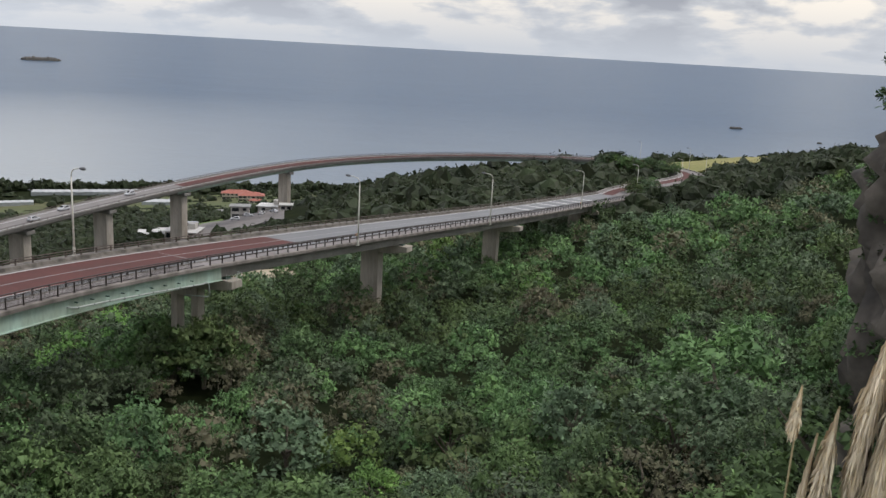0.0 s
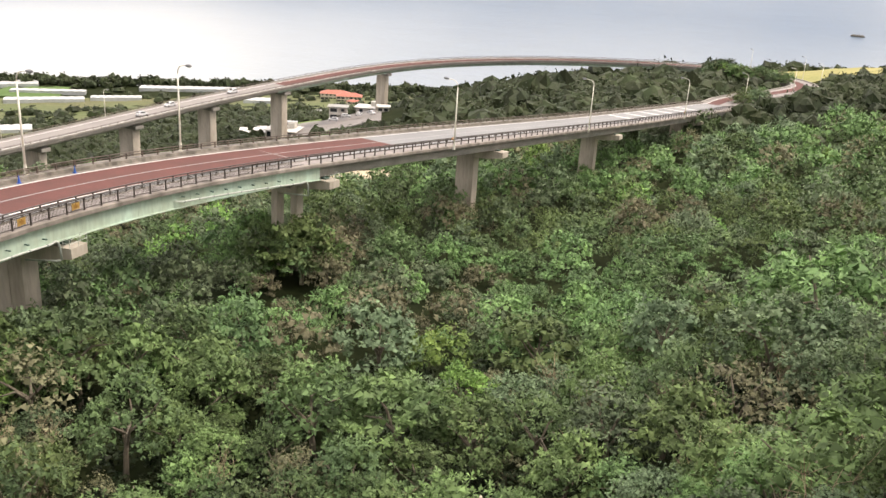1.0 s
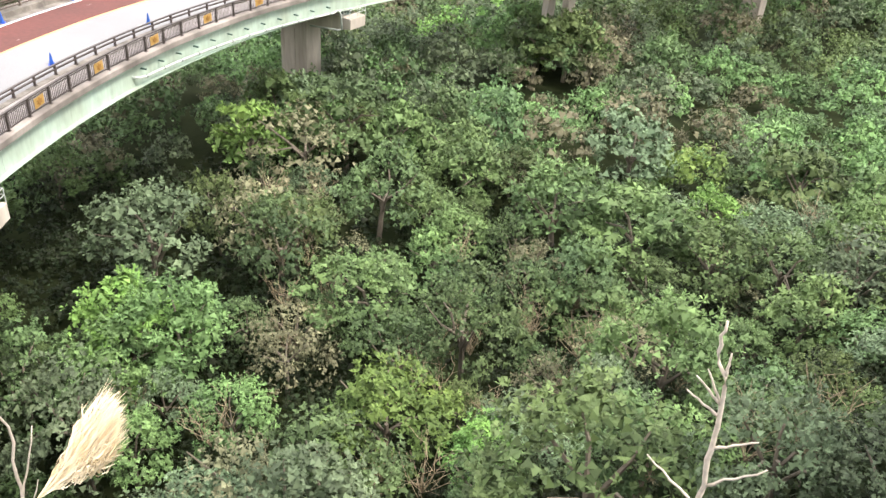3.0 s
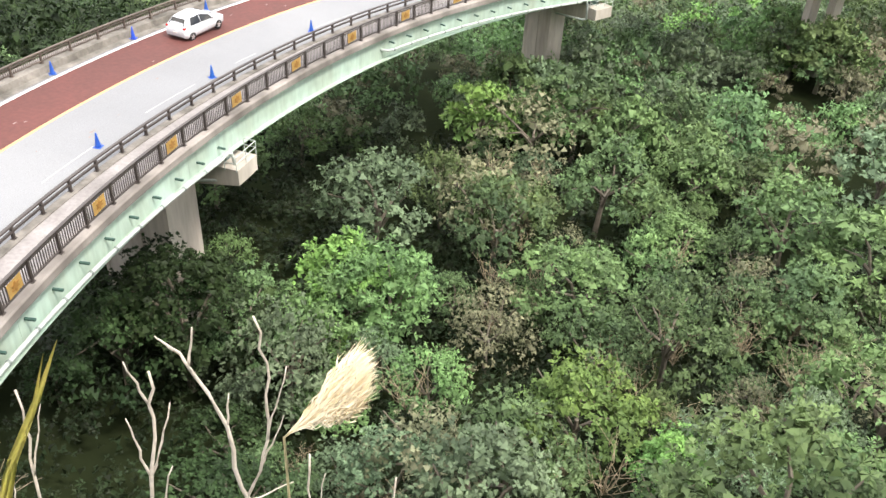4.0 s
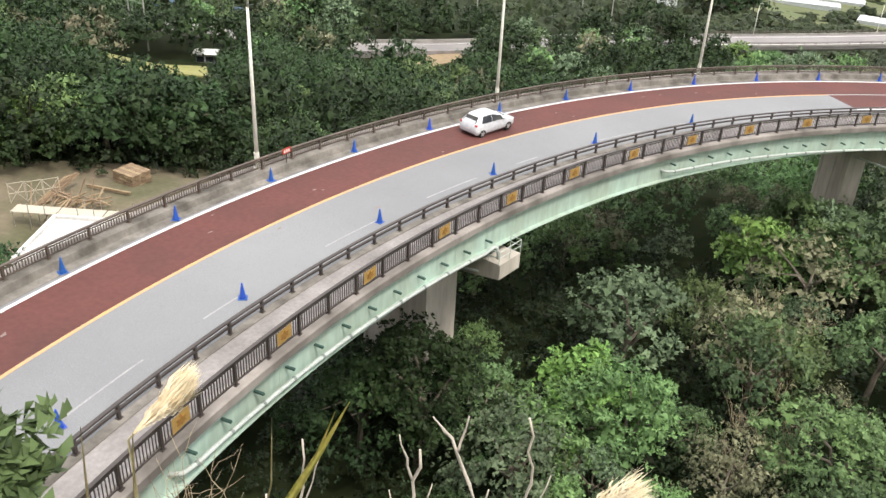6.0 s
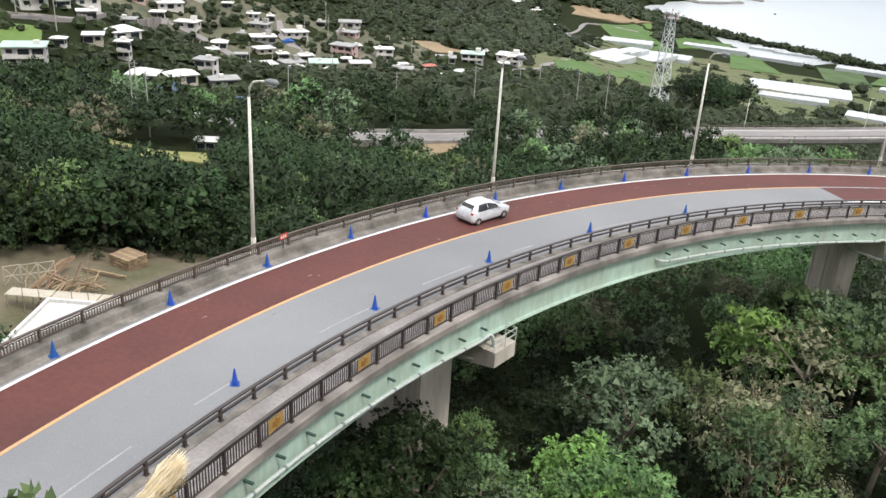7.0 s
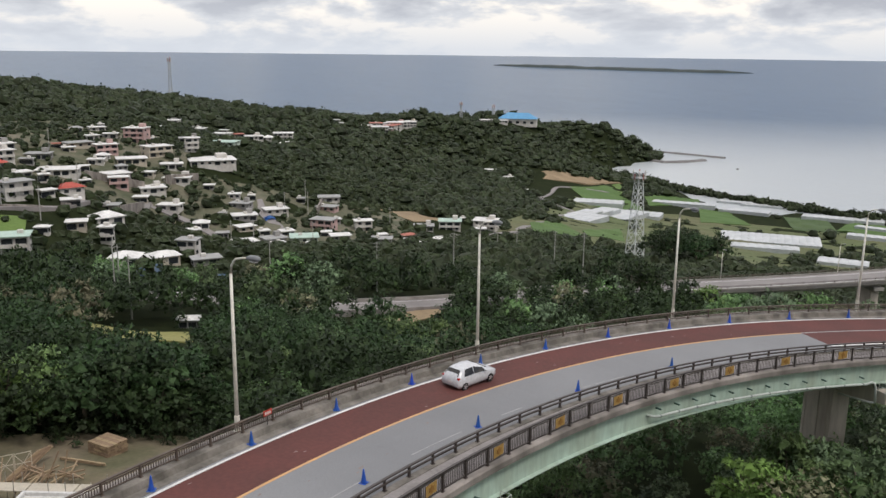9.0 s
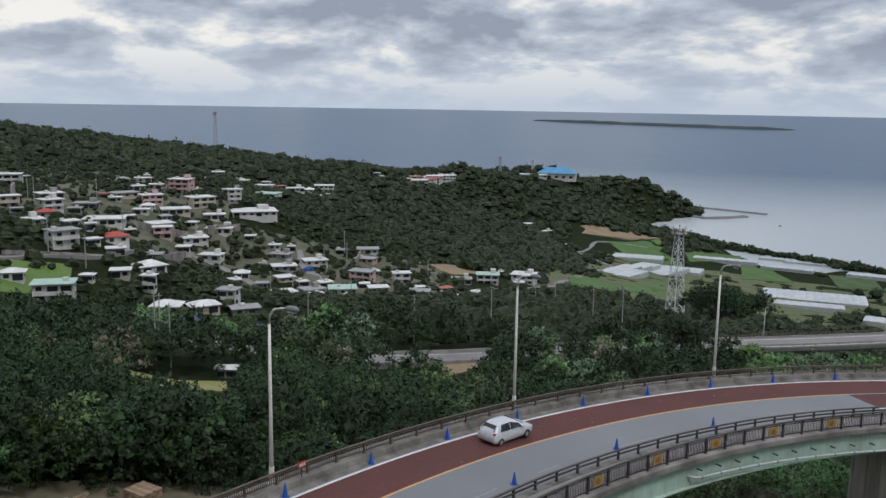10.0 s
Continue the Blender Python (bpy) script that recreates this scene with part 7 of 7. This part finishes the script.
def dry_bush(p, seed, size, label):
    """A tangle of bare twigs."""
    g = random.Random(seed)
    t = empty("dry_shrub", p, label=label, category="shrub", group="dry shrubs")
    for k in range(10):
        bm = bmesh.new()
        a = g.uniform(0, 6.28)
        tip = Vector((math.cos(a) * g.uniform(0.3, 0.9), math.sin(a) * g.uniform(0.3, 0.9), g.uniform(0.7, 1.5))) * size
        pts = crooked(bm, Vector((0, 0, -0.3)), tip, 0.009 * size, 0.004 * size, g, 0.05, 5)
        for i in (1, 2, 3, 4):
            e = pts[i] + Vector((g.uniform(-0.5, 0.5), g.uniform(-0.5, 0.5), g.uniform(0.1, 0.5))) * size
            crooked(bm, pts[i], e, 0.0055 * size, 0.0028 * size, g, 0.05, 3)
        part("stem", bm, TWIG, t)


def plant_dry_bushes():
    rng = random.Random(21)
    dry_bush(Vector((*polar(78.5, 14.5).xy, EYE - 15.6)), 1, 1.6, "tangle of pale bare twigs below the bridge")
    dry_bush(Vector((*polar(81.0, 14.8).xy, EYE - 15.8)), 2, 1.4, "tangle of pale bare twigs below the bridge")
    for i in range(66):
        q = polar(rng.uniform(-24, 60) if i % 3 else rng.uniform(10, 38), rng.uniform(22, 60) if i % 3 else rng.uniform(24, 46))
        if bridge_limit(np.array([(q.x, q.y)]))[0] < 1e8:
            continue
        dry_bush(Vector((q.x, q.y, ground_z(q.x, q.y) + rng.uniform(1.8, 3.0))), 100 + i, rng.uniform(1.1, 2.0), "half-dead bush of brown twigs in the thicket")


plant_dry_bushes()


# kinds of foliage: material, leaf length, half width, share
GREENS = [
    (LEAF_NEAR, 0.22, 0.055, 5.0, "leafy dark green broadleaf tree in the thicket"),
    (LEAF_DEEP, 0.19, 0.05, 4.5, "dense deep green broadleaf tree in the thicket"),
    (LEAF_BLUE, 0.20, 0.06, 3.5, "grey-green broadleaf tree in the thicket"),
    (LEAF_BRIGHT, 0.25, 0.065, 0.4, "fresh yellow-green tree in the thicket"),
    (LEAF_NEAR, 0.26, 0.055, 3.5, "spreading green tree in the thicket"),
    (LEAF_OLIVE, 0.20, 0.035, 2.2, "olive brown half-dry tree in the thicket"),
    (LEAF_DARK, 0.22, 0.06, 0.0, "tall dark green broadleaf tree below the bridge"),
]


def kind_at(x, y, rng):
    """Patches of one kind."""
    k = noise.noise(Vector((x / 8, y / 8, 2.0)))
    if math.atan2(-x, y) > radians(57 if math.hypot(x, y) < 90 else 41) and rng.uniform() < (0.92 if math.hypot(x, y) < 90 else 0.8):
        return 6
    q = noise.noise(Vector((x / 13, y / 13, 9.0)))
    p = np.array([g[3] for g in GREENS]) * np.exp(np.array([0, -2 * k, 2 * k, 2 * q, -k, -2 * q, 0]) * 1.3)
    return int(rng.choice(len(GREENS), p=p / p.sum()))


# trees that stand out: bearing, distance, kind, size
STANDING_OUT = [(26.1, 28.5, 3, 1.35), (47.1, 39, 3, 1.5), (49.0, 36.5, 4, 1.2), (44.9, 46.9, 2, 1.6), (14.2, 51.2, 0, 1.75), (7.9, 49.2, 4, 1.7), (34.2, 37.7, 5, 1.0), (37.1, 62.9, 3, 1.3), (-18.9, 60.2, 4, 1.9), (30.2, 64, 1, 1.5), (33.0, 52, 5, 1.1), (38.5, 55, 5, 1.0), (-12.5, 44, 4, 1.4), (20, 36, 1, 1.5)]


def plant_near_trees():
    kinds = []
    for i, (m, ln, w, _, lab) in enumerate(GREENS):
        row = []
        for j in range(2):
            trunk = trunk_mesh(i * 3 + j, 4.9, 2.5)
            dry = 0.55 if m is LEAF_OLIVE else 1.0
            fine = leaf_cloud(100 + 10 * i + j, 2.3, 5.2, 34, int(13 * dry), 8, ln * 0.72, w * 0.96, 0.76, int(22 * dry))
            plain = leaf_cloud(100 + 10 * i + j, 2.3, 5.2, 32, int(12 * dry), 6, ln * 0.9, w * 1.2, 0.76, int(16 * dry))
            coarse = leaf_cloud(100 + 10 * i + j, 2.4, 5.2, 28, int(8 * dry), 5, ln * 1.3, w * 1.8, 0.82, int(14 * dry))
            row.append([quads_mesh("crown", v, m) for v in (fine, plain, coarse)] + [trunk])
        kinds.append(row)
    rng = np.random.default_rng(5)
    gap = lambda d: 3.9 + d * 0.012
    xy = np.r_[spaced(rng, 22, 66, -33, 62, gap), spaced(rng, 30, 66, 62, 101, lambda d: 4.6)]
    tall = {}
    # tall trees behind the building site, round the piers and in the groves by the lower road
    xy = np.r_[xy, [(-83 - 2.5 * (k % 2) + 0.25 * k, -16 + 3.4 * k) for k in range(13)], [(-89 - 2.0 * (k % 2), -16 + 4.0 * k) for k in range(11)]]
    more = []
    for s, top in ((3.6, -28.0), (47.0, -30.0), (84.5, -32.2), (126.0, -40.0), (175.5, -43.6), (235.0, -48.6)):
        c = UPPER.at(s, -1.6)
        u = -c.xy.normalized()
        slope = -top / c.xy.length
        for near, sides in ((3.2, (-4.6, -2.0, 0.4, 2.6, 5.0)), (6.6, (-5.6, -2.4, 0.8, 3.8)), (0.5, (-5.4, 5.4)), (-3.5, (-4.5, 4.5))):
            for e in sides:
                e += rng.uniform(-0.5, 0.5)
                q = c.xy + u * (near + rng.uniform(-0.4, 0.4)) + Vector((-u.y, u.x)) * e
                more.append((q.x, q.y, min(2.0, (EYE + top + slope * (near - 2.6) * 0.9 - (0.12 * e * e if near > 0 else 0) - rng.uniform(0, 0.6) - ground_z(q.x, q.y)) / 4.6)))
    for k in range(9):
        q = polar(43.0 + 0.55 * k + rng.uniform(-0.3, 0.3), 228 + 9 * math.sin(k * 2.1))
        more.append((q.x, q.y, 2.2 + 0.5 * rng.uniform()))
    for k in range(10):
        q = polar(40.6 + 0.45 * k, 375 + 14 * math.sin(k * 1.7))
        more.append((q.x, q.y, 2.3 + 0.6 * rng.uniform()))
    for i, (x, y, z) in enumerate(HAIRPIN):
        if 1 <= i <= 12 or 31 <= i <= 46:
            d = math.hypot(x, y)
            for near in (8.5, 14.0):
                bx, by = x * (1 - near / d) + rng.uniform(-1, 1), y * (1 - near / d)
                more.append((bx, by, min(2.4, (z + 2.4 + rng.uniform(0, 1.4) - ground_z(bx, by)) / 4.6)))
    kind_of = {}
    for b, d, k, size in STANDING_OUT:
        q = polar(b, d)
        xy = xy[np.hypot(xy[:, 0] - q.x, xy[:, 1] - q.y) > 1.9 * size]
    for b, d, k, size in STANDING_OUT:
        kind_of[len(xy) + len(more)] = k
        more.append((*polar(b, d).xy, size))
    for x, y, size in more:
        tall[len(xy)] = size
        xy = np.r_[xy, [(x, y)]]
    lim = bridge_limit(xy)
    z = ground_z.many(xy)
    ok = clear_of(xy)
    for n, ((x, y), gz, top, free) in enumerate(zip(xy, z, lim, ok)):
        far_side = math.degrees(math.atan2(-x, y)) > 62 and math.hypot(x, y) > 50
        size = 0.6 + 0.95 * rng.beta(1.2, 1.7) + 0.35 * far_side
        size = min(max(size, 1.5 + 0.3 * rng.uniform()) if x < -80 and y < 28 else size, (top - gz) / 5.4)
        if n in tall:
            size = min(tall[n], (top - gz) / 5.0)
        elif not free or (top < 1e8 and math.hypot(x, y) < 90 and rng.uniform() < 0.8):
            continue
        if size < 0.35:
            continue
        far_off = math.hypot(x, y)
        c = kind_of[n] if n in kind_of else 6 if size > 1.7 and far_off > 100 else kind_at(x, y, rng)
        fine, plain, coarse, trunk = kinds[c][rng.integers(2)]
        t = empty("tree", (x, y, gz), label=GREENS[c][4], category="tree", group="thicket trees")
        t.matrix_world = Matrix.Translation((x, y, gz)) @ Matrix.Rotation(rng.uniform(0, 6.28), 4, "Z") @ Matrix.Diagonal((size * rng.uniform(0.85, 1.15), size * rng.uniform(0.85, 1.15), size * rng.uniform(0.9, 1.15), 1))
        for nm, me in (("crown", fine if far_off < 41 and not far_side else plain if far_off < 62 else coarse), ("trunk", trunk)):
            ob = new(nm, me)
            ob.parent = t


def scatter(name, label, xy, templates, sizes, rng, material, kind="stuff", sink=0.0, category="forest", anywhere=False, join=True):
    """Many crowns in one mesh."""
    z = ground_z.many(xy)
    lim = bridge_limit(xy)
    ok = np.ones(len(xy), bool) if anywhere else clear_of(xy) & (z > 1.0)
    blocks = []
    for (x, y), gz, top, free, s in zip(xy, z, lim, ok, sizes):
        if not free:
            continue
        t = templates[rng.integers(len(templates))]
        h = t[:, 2].max() * s
        if gz - sink + h > top:
            s *= (top - gz + sink) / h
            if s < 0.3:
                continue
        a = rng.uniform(0, 6.28)
        co, si = math.cos(a) * s, math.sin(a) * s
        blocks.append(np.c_[t[:, 0] * co - t[:, 1] * si + x, t[:, 0] * si + t[:, 1] * co + y, t[:, 2] * s * rng.uniform(0.85, 1.2) + gz - sink])
    me = quads_mesh(name, np.concatenate(blocks), material, join=join)
    return tagged(new(name, me), label, category, kind=kind)


def in_sight(xy, tall):
    """Leaves out what lies behind a nearer crest, seen from the lookout."""
    d = np.hypot(xy[:, 0], xy[:, 1])
    keep = np.ones(len(xy), bool)
    top = (ground_z.many(xy) + tall + 4 - EYE) / d
    for f in np.linspace(0.25, 0.95, 15):
        keep &= top > (ground_z.many(xy * f) + 3.5 - EYE) / (d * f) - 0.002
    return keep


FOREST_WORDS = ["dense green subtropical forest below the bridges", "deep green broadleaf forest below the bridges", "grey-green trees scattered through the forest", "fresh yellow-green trees scattered through the forest",
                "spreading green trees of the valley forest", "olive brown half-dry trees among the forest", "dark green tall forest between bridge and village"]


def plant_forests():
    rng = np.random.default_rng(11)
    gap = lambda d: 4.7 + (d - 62) * 0.015
    xy = spaced(rng, 66, 235, -31, 96, gap)
    xy = xy[in_sight(xy, 6)]
    d = np.hypot(xy[:, 0], xy[:, 1])
    west = np.arctan2(-xy[:, 0], xy[:, 1]) > radians(57)
    size = gap(d) / 5.0 * (0.55 + 1.0 * rng.beta(1.3, 1.6, len(xy)) + 0.3 * west)
    for x, y, r in LOW_TREES:
        size[np.hypot(xy[:, 0] - x, xy[:, 1] - y) < r] *= 0.4
    which = np.array([kind_at(x, y, rng) for x, y in xy])
    for i, word in enumerate(FOREST_WORDS):
        for lo, hi, tufts, per, inner, ln in ((60, 105, 8, 4, 10, 0.28), (105, 150, 7, 4, 7, 0.3), (150, 240, 6, 3, 6, 0.4)):
            pick = (which == i) & (d >= lo) & (d < hi)
            if pick.any():
                mids = [leaf_cloud(300 + 10 * i + j, 2.4, 5.2, 22, tufts, per, ln, ln * (0.38 if i != 5 else 0.2), 0.86, inner) for j in range(5)]
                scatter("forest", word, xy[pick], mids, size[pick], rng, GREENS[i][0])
    gap2 = lambda d: 5.9 + (d - 235) * 0.0042
    xy = spaced(rng, 235, 1330, -29, 92, gap2)
    xy = xy[in_sight(xy, 7)]
    xy = xy[np.array([town_free(x, y, rng) for x, y in xy])]
    d = np.hypot(xy[:, 0], xy[:, 1])
    size = gap2(d) / 7.2 * (0.5 + 0.85 * rng.beta(1.2, 2.0, len(xy))) * np.where((np.degrees(np.arctan2(-xy[:, 0], xy[:, 1])) > 61) & (d < 620), 0.62, 1.0) * np.where((np.abs(np.degrees(np.arctan2(-xy[:, 0], xy[:, 1])) + 3) < 9) & (d < 420), 1.5, 1.0)
    for lo, hi, turns, rings, per, ln in ((235, 350, 12, 4, 84, 0.85), (350, 520, 10, 4, 40, 1.1), (520, 1400, 8, 3, 22, 1.6)):
        fars = [canopy(400 + i, 4.6, 5.6, 11, 1.75, turns, rings, per, ln) for i in range(8)]
        pick = (d >= lo) & (d < hi)
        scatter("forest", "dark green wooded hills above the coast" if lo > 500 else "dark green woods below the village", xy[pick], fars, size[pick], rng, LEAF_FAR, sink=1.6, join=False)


# the built-up parts of the village: x, y, radius
VILLAGE = [(-440, 40, 26), (-468, 70, 34), (-470, 105, 36), (-430, 95, 24), (-640, 205, 34), (-410, 140, 28), (-380, 130, 26), (-375, 160, 24), (-420, 190, 26), (-320, 40, 22), (-405, 250, 26)]


def town_free(x, y, rng):
    """Trees are thin in the village and absent on the farmed plain by the shore."""
    d, b = math.hypot(x, y), math.degrees(math.atan2(-x, y))
    for cx, cy, r in VILLAGE:
        if (x - cx) ** 2 + (y - cy) ** 2 < r * r:
            return rng.uniform() < 0.3
    if 62 < b < 96 and 250 < d < 640:
        return True
    if 36 < b < 50 and 520 < d < 880:
        return rng.uniform() < 0.10
    if 0 < b < 36 and 640 < d < 870:
        return rng.uniform() < 0.25
    return True


def plant_shore():
    """The dark wood along the beach and a few tall trees."""
    rng = np.random.default_rng(31)
    p = []
    for b in np.arange(-14, 49.5, 0.22):
        edge = float(np.interp(b, [-15, 5, 20, 33, 44, 48.7], [862, 872, 862, 892, 1015, 1105]))
        for _ in range(2):
            q = polar(b + rng.uniform(-0.1, 0.1), edge - rng.uniform(0, 20))
            p.append((q.x, q.y))
    fars = [canopy(500 + i, 3.7, 6.0, 9, 1.4, 11, 4, 20, 1.3) for i in range(4)]
    xy = np.array(p)
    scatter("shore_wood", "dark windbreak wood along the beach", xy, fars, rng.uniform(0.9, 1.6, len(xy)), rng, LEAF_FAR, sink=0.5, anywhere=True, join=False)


def plant_undergrowth():
    rng = np.random.default_rng(41)
    xy = np.r_[spaced(rng, 18, 66, -34, 64, lambda d: 2.1 + d * 0.012), spaced(rng, 14, 66, 64, 101, lambda d: 2.9), spaced(rng, 66, 92, 72, 101, lambda d: 2.9)]
    low = [leaf_cloud(600 + i, 1.7, 1.9, 9, 6, 4, 0.26, 0.1, 0.72, 6) for i in range(5)]
    near = np.hypot(xy[:, 0], xy[:, 1]) < 36
    fine = [leaf_cloud(620 + i, 1.7, 1.9, 10, 7, 5, 0.19, 0.065, 0.66, 6) for i in range(4)]
    for pick, kinds in ((near, fine), (~near, low)):
        scatter("undergrowth", "low green undergrowth between the trees, its colour darkened as shade", xy[pick], kinds, rng.uniform(0.7, 1.3, pick.sum()), rng, UNDER, category="undergrowth")


def plant_village_bushes():
    rng = np.random.default_rng(51)
    xy = spaced(rng, 240, 640, 62, 92, lambda d: 6.3)
    ok = np.ones(len(xy), bool)
    for x, y, r in KEEP_CLEAR:
        ok &= (xy[:, 0] - x) ** 2 + (xy[:, 1] - y) ** 2 > (r * 0.62) ** 2
    keep = np.full(len(xy), 0.75)
    for x, y, r in VILLAGE:
        keep[np.hypot(xy[:, 0] - x, xy[:, 1] - y) < r] = 0.5
    xy = xy[ok & (rng.uniform(size=len(xy)) < keep)]
    low = [canopy(640 + i, 2.4, 2.8, 7, 1.0, 8, 3, 10, 0.8) for i in range(5)]
    z = ground_z.many(xy)
    blocks = []
    for (x, y), gz in zip(xy, z):
        t = low[rng.integers(5)] * rng.uniform(0.6, 1.3)
        blocks.append(t + np.array([x, y, gz - 0.2]))
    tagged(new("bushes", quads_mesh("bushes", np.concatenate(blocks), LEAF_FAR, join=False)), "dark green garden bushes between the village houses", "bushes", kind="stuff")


plant_near_trees()
plant_village_bushes()
plant_undergrowth()
plant_forests()
plant_shore()
